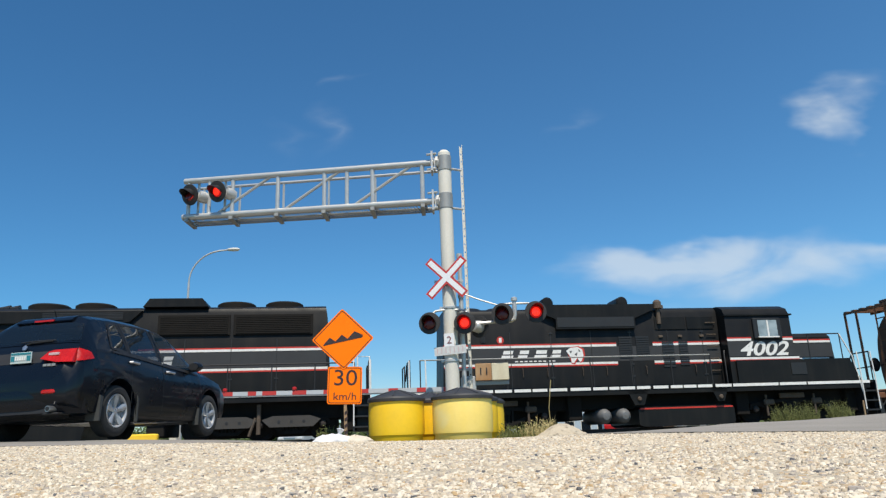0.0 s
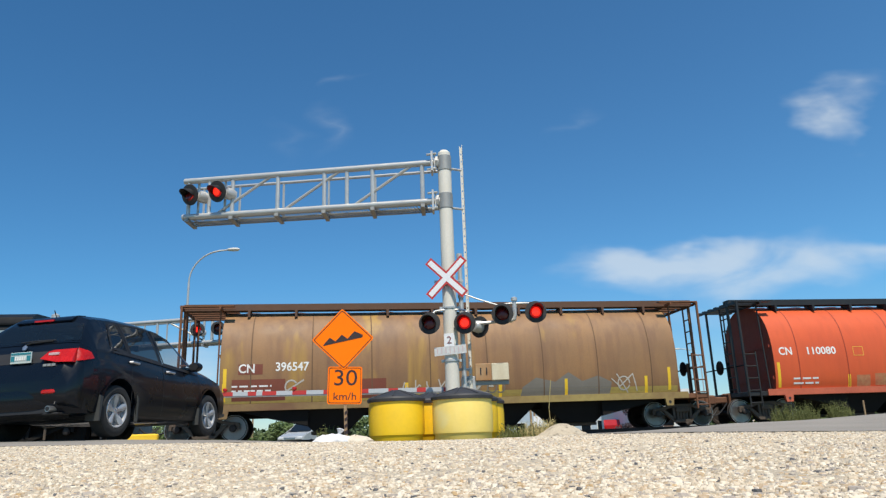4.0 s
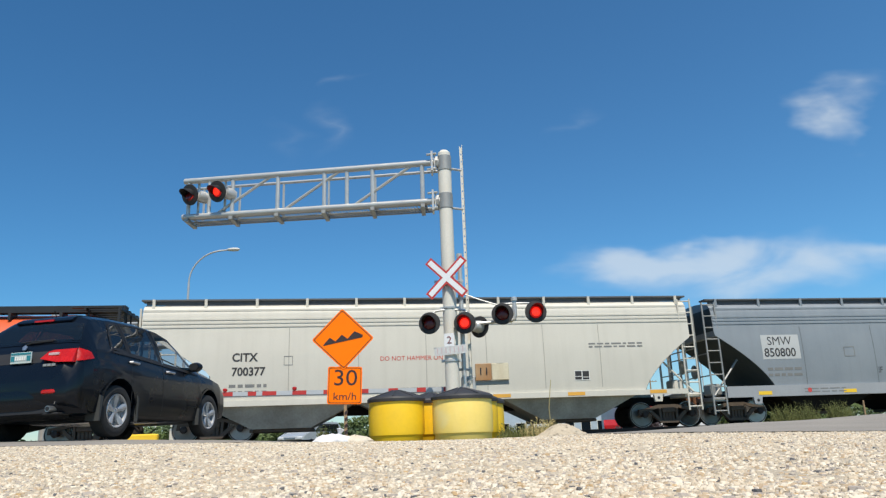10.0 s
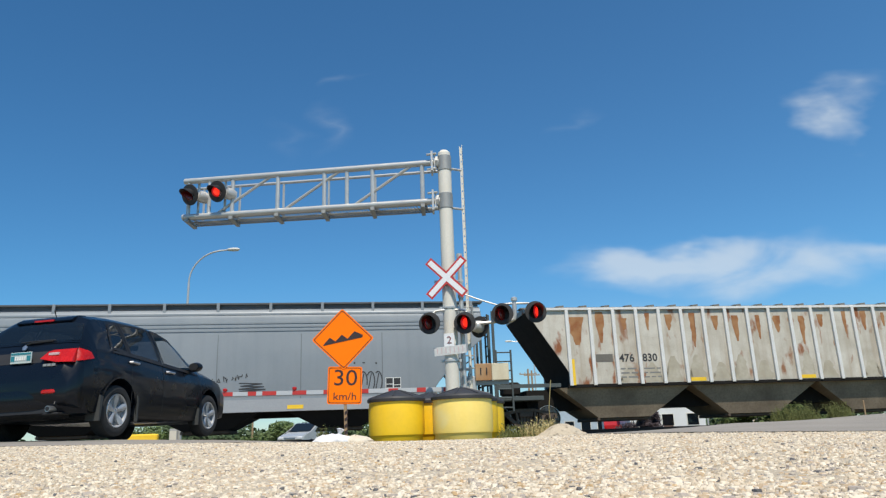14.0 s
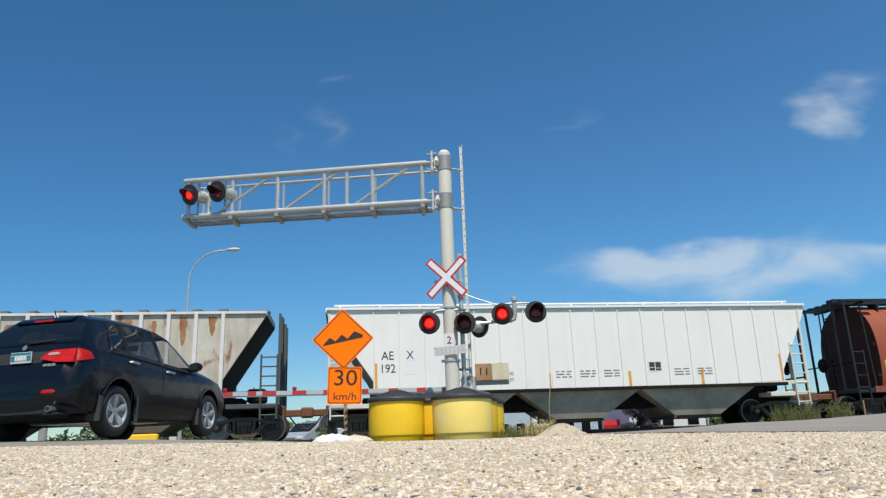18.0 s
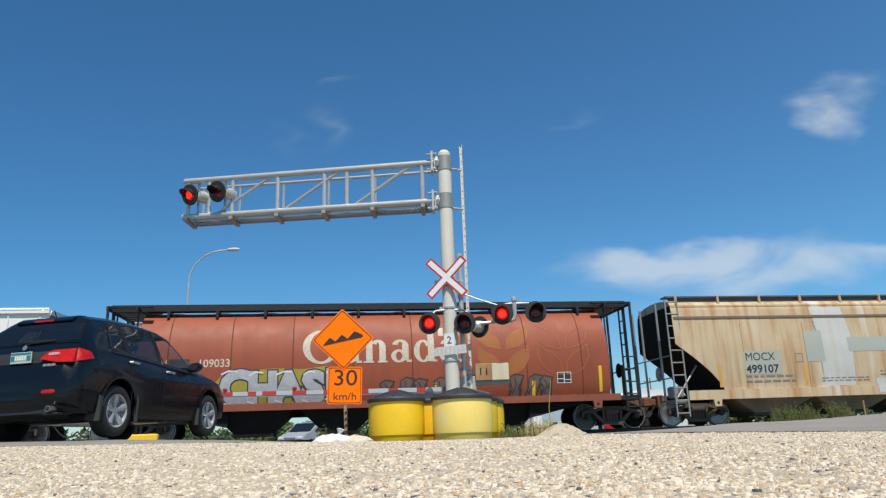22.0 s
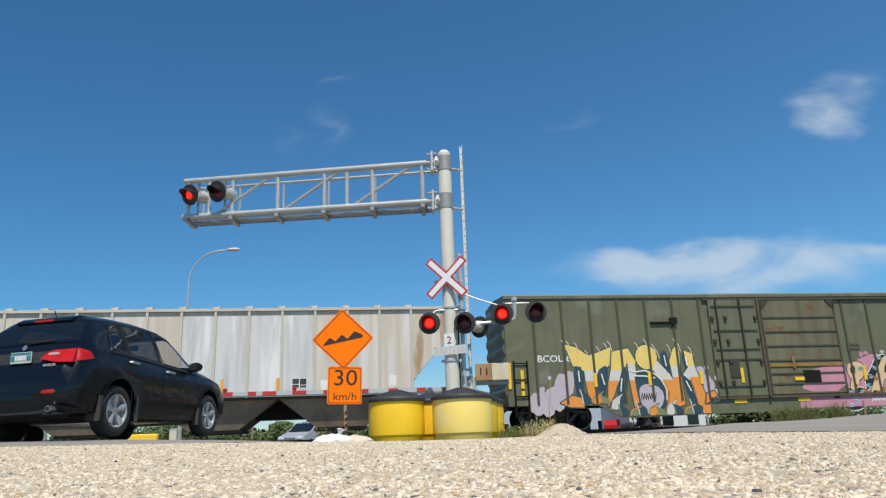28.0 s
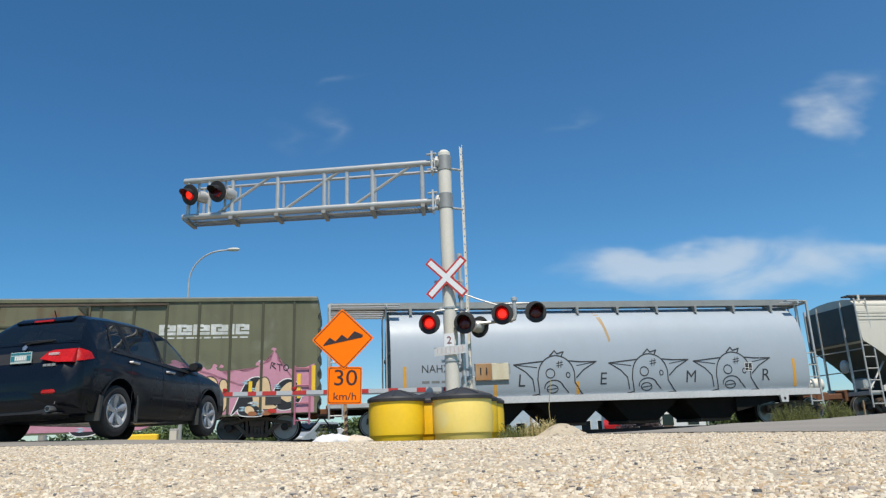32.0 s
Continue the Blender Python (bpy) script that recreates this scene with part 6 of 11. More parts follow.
    pipe(bm, [(cx0 - 0.1, -1.25, zd), (cx0 - 0.1, -1.25, 2.4), (cx0 - 0.05, -1.2, 2.5)], 0.025, 6)
    part("cab_grab", bm, BLACK, car)
    # short hood and front
    bm_sec = [(-0.95, zd), (-0.95, 2.95), (-0.80, 3.10), (-0.3, 3.16), (0, 3.17)]
    part("short_hood", hull(bm_sec, lambda z: cx1, lambda z: 17.0 - 0.25 * max(0, z - 2.4)), LOCO, car, "low black nose", smooth=30)
    sheet_on("grey_band", [rect(cx1 + 0.02, 16.9, 2.24, 2.72)], lambda z: -0.95, LOCO_GREY, car, 0.002)
    stripes(car, cx1 + 0.02, 16.85, 2.75, -0.95)
    sheet_on("white_stripe", [rect(cx1 + 0.02, 16.7, 2.16, 2.21)], lambda z: -0.95, STRIPE_WHITE, car, 0.004)
    bm = B()
    slab(bm, [(12.6, zd), (17.44, zd), (17.1, 2.12), (12.6, 2.12)], -1.5, -1.44)
    part("side_panel", bm, LOCO, car, "tall black battery box panels")
    bm = B()
    for z in (1.7,):
        box(bm, 14.7, 15.3, -1.52, -1.50, 1.6, 2.0)
    part("panel_vent", bm, BLACK, car)
    xs = [1.1, 2.6, 4.1, 5.6, 7.1, 8.6, 10.1, 11.6]
    handrail(car, xs, -1.47, zd - 0.02, zd + 1.0, BLACK, STEEL_DARK)
    handrail(car, [15.6, 16.9], -1.42, 2.1, 3.0, BLACK)
    bm = B()
    pipe(bm, [(16.9, -1.42, 3.0), (17.25, -1.46, 2.2), (17.42, -1.5, 0.95)], 0.026, 6)
    part("corner_rail", bm, STRIPE_WHITE, car, "white bent corner rail")
    end_steps(car, 0.7, 1, BLACK, zd)
    end_steps(car, L - 0.75, -1, BLACK, zd)
    plow(car, 0.55, 1)
    plow(car, L - 0.55, -1)
    # fuel tank, air tanks
    bm = B()
    slab(bm, [(8.75, 0.10), (8.9, 0.02), (12.2, 0.02), (12.35, 0.10), (12.35, 0.56), (12.2, 0.66), (8.9, 0.66), (8.75, 0.56)], -1.35, 1.35)
    part("fuel_tank", bm, LOCO, car, "black fuel tank with a red edge")
    sheet_on("red_stripe", [rect(8.80, 12.30, 0.575, 0.625)], lambda z: -1.352, STRIPE_RED, car, 0.003)
    bm = B()
    box(bm, 1.3, L - 1.3, -0.85, 0.85, 0.62, 1.22, 0.03)
    for x in (6.3, 12.6, 17.0):
        box(bm, x, x + 0.5, -1.1, 1.1, 0.30, 1.2, 0.03)
    part("centre_frame", bm, UNDER_DARK, car, "dark frame and piping below the deck")
    for x in (7.55, 8.25):
        bm = B()
        lathe(bm, [(0.0, -1.42), (0.12, -1.40), (0.22, -1.3), (0.25, -1.2), (0.25, 0.4), (0, 0.4)], Matrix.Translation((x, 0, 0.40)) @ Matrix.Rotation(radians(-90), 4, "X") , 20)
        part("air_reservoir", bm, material("grey_air_tank", (0.16, 0.16, 0.16), 0.5, 0.2, (0.08, 0.08, 0.08)), car, "grey air reservoir end")
    bm = B()
    slab(bm, [(8.35, zd - 0.1), (9.15, zd - 0.1), (8.95, 0.72), (8.6, 0.72)], -1.48, -1.3)
    part("filler_bracket", bm, LOCO, car)
    bm = B()
    slab(bm, [(11.5, zd - 0.1), (12.15, zd - 0.1), (11.95, 0.78), (11.7, 0.78)], -1.48, -1.3)
    part("filler_bracket", bm, LOCO, car)
    for x in (8.78, 11.83):
        bm = B()
        lathe(bm, [(0.0, 0.0), (0.07, 0.0), (0.08, 0.03), (0.05, 0.06), (0.0, 0.06)], Matrix.Translation((x, -1.48, 0.92)) @ Matrix.Rotation(radians(90), 4, "X"), 14)
        part("filler_cap", bm, UNDER, car, "round filler cap")
    for x in (3.0, 3.9, 4.8, 5.7, 7.0, 7.9, 9.4, 11.3):
        bm = B()
        pipe(bm, [(x, -hw - 0.01, 1.75), (x, -hw - 0.06, 1.78), (x, -hw - 0.06, 2.02), (x, -hw - 0.01, 2.05)], 0.014, 5)
        part("door_grip", bm, UNDER, car)
    for x in (10.0, 10.75, 11.6):
        bm = B()
        box(bm, x, x + 0.16, -hw - 0.05, -hw, 3.02, 3.10, 0.01)
        part("lamp_bracket", bm, UNDER, car)
    for k in range(5):
        bm = B()
        rod(bm, (12.25, -hw - 0.07, zd + 0.5 + 0.42 * k), (11.85, -hw - 0.07, zd + 0.5 + 0.42 * k), 0.016, 6)
        part("grab_iron", bm, UNDER, car)
    for x in (4.0, 14.8):
        truck(car, x, place, 2.85, 0.50, UNDER_DARK, False)
        bm = B()
        box(bm, x - 2.0, x + 2.0, -0.68, 0.68, 0.12, 1.2, 0.05)
        part("truck_core", bm, UNDER_DARK, car, "dark machinery between the wheels")
        bm = B()
        box(bm, x - 0.5, x + 0.5, -1.15, -1.08, 0.82, 1.0, 0.03)
        for q in (-0.95, 0.95):
            box(bm, x + q - 0.2, x + q + 0.2, -1.2, -1.1, 0.6, 0.8, 0.05)
            rod(bm, (x + q - 0.1, -1.15, 0.25), (x + q - 0.1, -1.15, 0.95), 0.04, 6)
        part("brake_rigging", bm, UNDER, car)
    couplers(car, L, 0.88, UNDER)
    return car


def six_axle(place, L):
    """The leading engine: only its long hood, radiators and rear truck come by."""
    car = stock("locomotive", place, "black six-axle diesel locomotive with radiator fans", "locomotive")
    zd = 1.40
    bm = B()
    box(bm, 0.75, L - 0.85, -1.5, 1.5, zd - 0.09, zd, 0.01)
    box(bm, 0.9, L - 1.0, -0.5, 0.5, 0.85, zd - 0.09)
    box(bm, 1.0, L - 1.0, -1.48, -1.40, zd - 0.24, zd - 0.09)
    part("deck", bm, LOCO, car)
    hw, top = 0.95, 4.28
    sec = [(-hw, zd), (-hw, top - 0.22), (-hw + 0.07, top - 0.08), (-hw + 0.22, top), (0, top + 0.02)]
    xe = L - 2.1
    part("long_hood", hull(sec, lambda z: 3.0, lambda z: xe - 0.2 * max(0, z - 3.4)), LOCO, car, "long black engine hood", smooth=30)
    bm = B()
    slab(bm, [(L - 8.3, top - 0.02), (L - 8.1, top + 0.25), (L - 6.4, top + 0.25), (L - 6.2, top - 0.02)], -hw - 0.1, hw + 0.1)
    part("roof_box", bm, LOCO, car)
    for x in (L - 11.6, L - 10.1, L - 5.4, L - 3.75):
        bm = B()
        lathe(bm, [(0.66, top - 0.03), (0.66, top + 0.17), (0.58, top + 0.22), (0.0, top + 0.22)], Matrix.Translation((x, 0, 0)), 26)
        part("radiator_fan", bm, UNDER_DARK, car, "round radiator fan cowl")
    bm = B()
    slab(bm, [(L - 14, 4.14), (L - 8.3, 4.14), (L - 8.7, 3.78), (L - 14, 3.78)], -hw - 0.1, hw + 0.1)
    part("brake_blister", bm, LOCO, car)
    louvre(car, L - 11.4, L - 8.9, 3.86, 4.1, -hw - 0.1, 5)
    for a, b in ((L - 7.8, L - 5.45), (L - 5.35, L - 2.7)):
        bm = B()
        box(bm, a, b, -hw - 0.05, -hw, 3.32, 4.0, 0.015)
        p = part("radiator_shutter", bm, UNDER_DARK, car, "dark radiator shutter")
        louvre(car, a + 0.08, b - 0.08, 3.37, 3.96, -hw - 0.05, 10, UNDER_DARK)
    sheet_on("grey_band", [rect(3.0, xe - 0.15, 2.28, 2.78)], lambda z: -hw, LOCO_GREY, car, 0.002)
    stripes(car, 3.0, xe - 0.1, 2.80, -hw)
    stripes(car, 3.0, xe - 0.1, 2.14, -hw, False)
    blocks = []
    for i in range(4):
        q = L - 9.2 + i * 0.52
        for u0, u1, v0, v1 in ((0.0, (0.38, 0.32, 0.42, 0.34)[i], 0.0, 0.12), (0.03, (0.36, 0.34, 0.40, 0.32)[i], 0.16, 0.28)):
            blocks.append([(q + u0 + v0 * 0.32, 2.40 + v0), (q + u1 + v0 * 0.32, 2.40 + v0), (q + u1 + v1 * 0.32, 2.40 + v1), (q + u0 + v1 * 0.32, 2.40 + v1)])
    blocks += [rect(L - 8.7 + 0.17 * k, L - 8.59 + 0.17 * k, 2.29, 2.33) for k in range(9)]
    sheet_on("emblem_blocks", blocks, lambda z: -hw, STRIPE_WHITE, car, 0.006, "slanted white blocks of a company emblem")
    bm = B()
    for q in (L - 10, L - 8.4, L - 6.9, L - 5.4, L - 3.9):
        box(bm, q - 0.012, q + 0.012, -hw - 0.012, -hw, zd + 0.05, 3.2)
        box(bm, q - 0.07, q + 0.07, -hw - 0.02, -hw, 1.9, 1.95)
    part("door_edges", bm, BLACK, car)
    bm = B()
    for q in (L - 13.1, L - 12.8):
        lathe(bm, [(0.05, -0.3), (0.07, 0.0), (0.13, 0.28)], Matrix.Translation((q, -0.1, top + 0.12)) @ Matrix.Rotation(radians(90), 4, "Y"), 10)
    box(bm, L - 13.2, L - 12.6, -0.2, 0.0, top, top + 0.1)
    part("horn", bm, BLACK, car, "air horn on the roof")
    handrail(car, [L - 12, L - 10.5, L - 9.0, L - 7.5, L - 6.9, L - 5.4, L - 4.0, L - 2.6, L - 1.3], -1.47, zd - 0.02, zd + 0.92, BLACK, BLACK)
    rnd = random.Random(4)
    out, x = [], 3.0
    while x < L - 1.2:
        w = rnd.uniform(0.4, 0.9)
        out.append(rect(x, x + w, zd - 0.08, zd - 0.01))
        x += w + 0.08
    sheet_on("sill_stripe", out, lambda z: -1.502, STRIPE_WHITE, car, 0.003)
    end_steps(car, L - 0.75, -1, BLACK, zd)
    plow(car, L - 0.55, -1)
    bm = B()
    for y in (-1.5, -1.45):
        pipe(bm, [(L - 1.2, y, zd + 0.0), (L - 1.2, y, zd + 1.1), (L - 0.8, y, zd + 1.1), (L - 0.8, y, zd)], 0.025, 6)
    part("corner_rail", bm, STRIPE_WHITE, car, "white corner rails")
    bm = B()
    slab(bm, [(8.4, 0.1), (12.2, 0.1), (12.4, 0.9), (8.2, 0.9)], -1.35, 1.35)
    part("fuel_tank", bm, LOCO, car)
    bm = B()
    box(bm, 1.3, L - 0.9, -0.85, 0.85, 0.62, 1.22, 0.03)
    for x in (L - 7.9, L - 1.75):
        box(bm, x, x + 0.55, -1.1, 1.1, 0.22, 1.2, 0.03)
    part("centre_frame", bm, UNDER_DARK, car, "dark frame and piping below the deck")
    for x in (4.2, L - 4.4):
        for q in (-1.0, 1.05):
            truck(car, x + q, place, 2.0, 0.50, UNDER_DARK, False)
        bm = B()
        for q in (-1.0, 1.05):
            slab(bm, [(x + q - 0.95, 0.62), (x + q - 0.7, 0.40), (x + q + 0.7, 0.40), (x + q + 0.95, 0.62), (x + q + 0.6, 0.74), (x + q - 0.6, 0.74)], -1.24, -1.12)
        b2 = B()
        box(b2, x - 2.4, x + 2.5, -0.68, 0.68, 0.12, 1.25, 0.05)
        part("truck_core", b2, UNDER_DARK, car)
        frame_ = part("equaliser", bm, material("oily_grey_casting", (0.055, 0.05, 0.045), 0.7, 0.1, (0.03, 0.028, 0.025)), car, "oily grey equaliser beams")
        bm = B()
        for q in (-1.0, 1.05):
            for h in (-0.4, 0.0, 0.4):
                lathe(bm, [(0, 0), (0.05, 0), (0.05, 0.004), (0, 0.004)], Matrix.Translation((x + q + h, -1.242, 0.56)) @ Matrix.Rotation(radians(90), 4, "X"), 10)
        part("casting_hole", bm, BLACK, frame_)
        bm = B()
        rod(bm, (x, -1.2, 0.2), (x, -1.2, 1.1), 0.07, 8)
        rod(bm, (x - 0.3, -1.2, 0.15), (x - 0.1, -1.2, 0.7), 0.05, 6)
        part("damper", bm, UNDER, car)
    couplers(car, L, 0.88, UNDER)


six_axle(-23.53, 22.0)
road_switcher(-1.99, 18.75)

# brown weathered round hopper
BROWN = material("weathered_brown_paint", (0.31, 0.165, 0.068), 0.6, 0.0, (0.20, 0.115, 0.06), (30, 0.25), (0.6, 0.85), 0.1, 30, streak=0.6, streak_color=(0.15, 0.075, 0.045), patch=((0.36, 0.21, 0.055), 0.9), threshold=0.58, seed=2, run=0.3)
# darkened body brown: paints shade on the ends, also colours the roof walk
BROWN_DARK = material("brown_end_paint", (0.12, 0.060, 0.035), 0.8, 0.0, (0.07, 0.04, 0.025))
SILL_MIX = material("faded_yellow_and_brown_sill", (0.33, 0.25, 0.08), 0.7, 0.0, (0.14, 0.06, 0.035), (6, 0.3), (0.35, 1.0))
OLD_YELLOW = material("faded_yellow_band", (0.42, 0.32, 0.08), 0.7, 0.0, (0.33, 0.22, 0.07), (12, 0.4), (0.8, 0.6))
PRIMER = material("maroon_patch", (0.20, 0.055, 0.03), 0.7, 0.0, (0.14, 0.04, 0.025))
GREY_SPRAY = material("grey_spray_paint", (0.20, 0.18, 0.15), 0.7, 0.0, (0.13, 0.11, 0.09))
PALE_SPRAY = material("pale_spray_paint", (0.50, 0.46, 0.40), 0.7)
c = round_hopper(16.43, 20.65, BROWN, RUST, "weathered brown cylindrical grain hopper car with graffiti", SILL_MIX, 2.35, 18.55, BROWN_DARK, BROWN_DARK, 8, material("seam_brown", (0.15, 0.085, 0.045), 0.8))
sheet_on("faded_band", [rect(2.4, 18.5, 1.13, 1.33)], ROUND_SURF, OLD_YELLOW, c, 0.003, "faded yellow band along the bottom")
sheet_on("paint_patch", [rect(2.95, 3.75, 2.0, 2.32), rect(2.75, 4.5, 1.2, 1.85), rect(6.0, 7.9, 1.2, 1.8)], ROUND_SURF, PRIMER, c, 0.004, "maroon repainted patch")
text_on("reporting_mark", "CN", 0.26, 2.95, 2.06, ROUND_SURF, WHITE_INK, c, bold=0.008)
text_on("car_number", "396547", 0.26, 4.16, 2.10, ROUND_SURF, WHITE_INK, c, bold=0.008)
small_print(c, 2.75, 1.62, ROUND_SURF, 1.3, 2, WHITE_INK, 0.05, 0.14, 3)
tape(c, [(2.5, 1.05), (6.4, 1.02), (8.6, 0.95), (11.9, 0.95), (14.3, 0.95), (17.3, 0.98)], ROUND_SURF)
tape(c, [(18.2, 1.05), (2.52, 1.3)], ROUND_SURF, h=0.75)
TAGR = random.Random(12)
sheet_on("sprayed_tag", [o for k in range(8) for o in stroke([(8.6 + k * 0.42 + TAGR.uniform(-0.16, 0.16), 1.42 + TAGR.uniform(-0.26, 0.34)) for j in range(4)], 0.045)], ROUND_SURF, PALE_SPRAY, c, 0.006, "pale scribbled spray tag")
sheet_on("sprayed_tag", [o for k in range(4) for o in stroke(arc(11.0 + k * 0.3, 1.42, 0.16, 0.16, 80 * k, 80 * k + 260, 9), 0.04)], ROUND_SURF, GREY_SPRAY, c, 0.006)
sheet_on("grey_overspray", [[(12.6, 1.02), (15.9, 1.02), (16.0, 1.5), (15.5, 1.72), (14.9, 1.55), (14.4, 1.85), (13.9, 1.55), (13.2, 1.7), (12.7, 1.4)]], ROUND_SURF, GREY_SPRAY, c, 0.004, "grey graffiti overspray")
sheet_on("sprayed_tag", stroke(arc(16.45, 1.45, 0.22, 0.22, 0, 340, 14), 0.04) + stroke([(16.0, 1.6), (16.3, 1.35), (16.8, 1.75), (16.95, 1.2)], 0.04) + stroke([(16.2, 1.75), (16.6, 1.15)], 0.04), ROUND_SURF, PALE_SPRAY, c, 0.007)
sheet_on("sprayed_tag", stroke(arc(4.7, 1.6, 0.2, 0.2, 40, 280, 10), 0.05) + stroke([(4.5, 1.45), (5.1, 1.8)], 0.05), ROUND_SURF, PALE_SPRAY, c, 0.007)

# orange-red grain hopper with the country's name
RED = material("orange_red_paint", (0.66, 0.105, 0.028), 0.5, 0.0, (0.52, 0.075, 0.022), (40, 0.12), (0.8, 0.5), 0.05, 30, streak=0.18, streak_color=(0.30, 0.05, 0.02))
# darkened copy of RED, shade put into the colour of the ends
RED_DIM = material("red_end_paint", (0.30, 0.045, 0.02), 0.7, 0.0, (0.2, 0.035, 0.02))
RED_SILL = material("pinkish_red_sill", (0.52, 0.12, 0.06), 0.7, 0.0, (0.36, 0.08, 0.04), (15, 0.3), (1.0, 0.6))
WHEAT = material("golden_wheat_paint", (0.80, 0.46, 0.06), 0.55, 0.0, (0.70, 0.37, 0.05), (20, 0.2), (2, 0.3))
c = round_hopper(35.88, 19.95, RED, BLACK, "bright orange-red cylindrical grain hopper car lettered Canada", RED_SILL, 2.05, 17.8, RED_DIM, BLACK, 8, material("seam_red", (0.36, 0.05, 0.02), 0.7))
canada_word(c, 6.98, 2.30, WHITE_INK, 1.06, 1.215)
wheat(c, 12.94, 1.79, WHEAT, material("wheat_outline_paint", (0.78, 0.42, 0.10), 0.6), 1.11, 1.287)
text_on("reporting_mark", "CN", 0.26, 2.28, 2.27, ROUND_SURF, WHITE_INK, c, bold=0.008)
text_on("car_number", "110080", 0.25, 3.36, 2.27, ROUND_SURF, WHITE_INK, c, bold=0.008, squash=1.15)
small_print(c, 2.75, 1.42, ROUND_SURF, 1.0, 2, WHITE_INK, 0.06, 0.16, 5)
sheet_on("scraped_panel", [rect(5.3 + 0.75 * i, 5.85 + 0.75 * i + 0.1 * (i % 2), 1.12 + 0.03 * (i % 3), 1.52 + 0.04 * (i % 2)) for i in range(7)], ROUND_SURF, material("scraped_brown_paint", (0.42, 0.22, 0.10), 0.8, 0, (0.5, 0.13, 0.06), (9, 0.5), (3, 0.9)), c, 0.004, "scraped brownish patches")
tape(c, [(5.0, 0.96), (8.25, 0.96), (11.2, 0.96), (14.1, 0.96)], ROUND_SURF, h=0.45)
tape(c, [(2.2, 1.02), (17.5, 1.05)], ROUND_SURF, h=0.85)
BLUE_LINE = material("pale_blue_spray", (0.42, 0.50, 0.62), 0.6)
sheet_on("graffiti", [o for pts in ([(12.75, 0.8), (12.7, 1.2), (12.95, 1.7), (13.4, 1.85), (13.9, 1.8), (13.95, 1.45), (13.4, 1.5), (13.3, 1.2), (14.1, 1.25)], [(14.2, 1.2), (14.25, 1.8), (14.7, 1.85), (15.0, 1.5), (15.5, 1.8), (15.8, 1.75), (15.5, 1.3), (16.0, 1.2)], [(12.8, 0.78), (13.7, 0.74), (14.4, 0.8), (15.4, 0.76), (16.2, 0.82)]) for o in stroke(pts, 0.06)], ROUND_SURF, BLUE_LINE, c, 0.010, "blue outlined graffiti letters")
sheet_on("graffiti", [[(13.3, 1.2), (13.9, 1.25), (13.95, 1.45), (13.45, 1.5)], [(14.7, 1.3), (15.3, 1.4), (15.5, 1.75), (15.0, 1.5)]], ROUND_SURF, BLACK_INK, c, 0.008)
sheet_on("graffiti", [rect(15.65, 16.0, 1.15, 1.78)], ROUND_SURF, material("blue_spray", (0.05, 0.12, 0.45), 0.6), c, 0.008, "blue sprayed block")
sheet_on("stencil_frame", stroke([(5.3, 2.2), (5.7, 2.2), (5.7, 2.5), (5.3, 2.5)], 0.02, True), ROUND_SURF, WHEAT, c, 0.006)

# pale beige-grey hopper
PALE = material("pale_beige_grey_paint", (0.62, 0.59, 0.51), 0.55, 0.0, (0.54, 0.51, 0.44), (35, 0.12), (0.8, 0.5), 0.05, 30, streak=0.12, streak_color=(0.3, 0.28, 0.22))
PALE_UNDER = material("dusty_grey_hopper", (0.44, 0.41, 0.34), 0.85, 0.0, (0.20, 0.18, 0.14), (15, 0.3), (1.2, 0.8))
WALK_GREY = material("dark_grey_roof_grating", (0.10, 0.105, 0.11), 0.7)
c, sf = curved_hopper(54.01, 21.4, PALE, "pale beige-grey covered hopper car, clean with small stencils", 1.25, 20.25, 4.38, PALE_UNDER, WALK_GREY, BLACK_INK, PALE, True, 12, 3, seams=(6.0, 8.3, 10.6, 12.7, 14.75, 16.8), z0=1.06, sill_h=0.16, seam_mat=material("faint_seam_grey", (0.40, 0.38, 0.33), 0.7), end_mat=material("green_grey_painted_shade", (0.07, 0.075, 0.07), 0.7), cut_z=2.95, cut_l=2.25, knee=2.05, truck_l=3.55, ladder_l=1.9)
text_on("reporting_mark", "CITX", 0.25, 4.17, 2.42, sf, BLACK_INK, c, bold=0.01)
text_on("car_number", "700377", 0.25, 4.17, 1.98, sf, BLACK_INK, c, bold=0.01)
small_print(c, 4.1, 1.62, sf, 1.2, 2, GREY_INK, 0.09, 0.20, 7)
text_on("notice", "DO NOT HAMMER ON CAR", 0.14, 9.02, 2.35, sf, RED_INK, c, squash=1.05)
sheet_on("stencil_frame", stroke([(5.85, 2.28), (6.12, 2.28), (6.12, 2.55), (5.85, 2.55)], 0.018, True), sf, GREY_INK, c, 0.006)
data_panel(c, 15.80, 1.58, sf)
small_print(c, 16.4, 2.75, sf, 2.0, 2, GREY_INK, 0.05, 0.10, 9)
small_print(c, 9.7, 1.45, sf, 1.6, 2, GREY_INK, 0.035, 0.07, 10)
tape(c, [(7.55, 1.09), (10.1, 1.09), (12.85, 1.09), (15.5, 1.09), (18.5, 1.09)], lambda z: -1.556, AMBER_TAPE, w=0.11, h=0.62, flat=True)

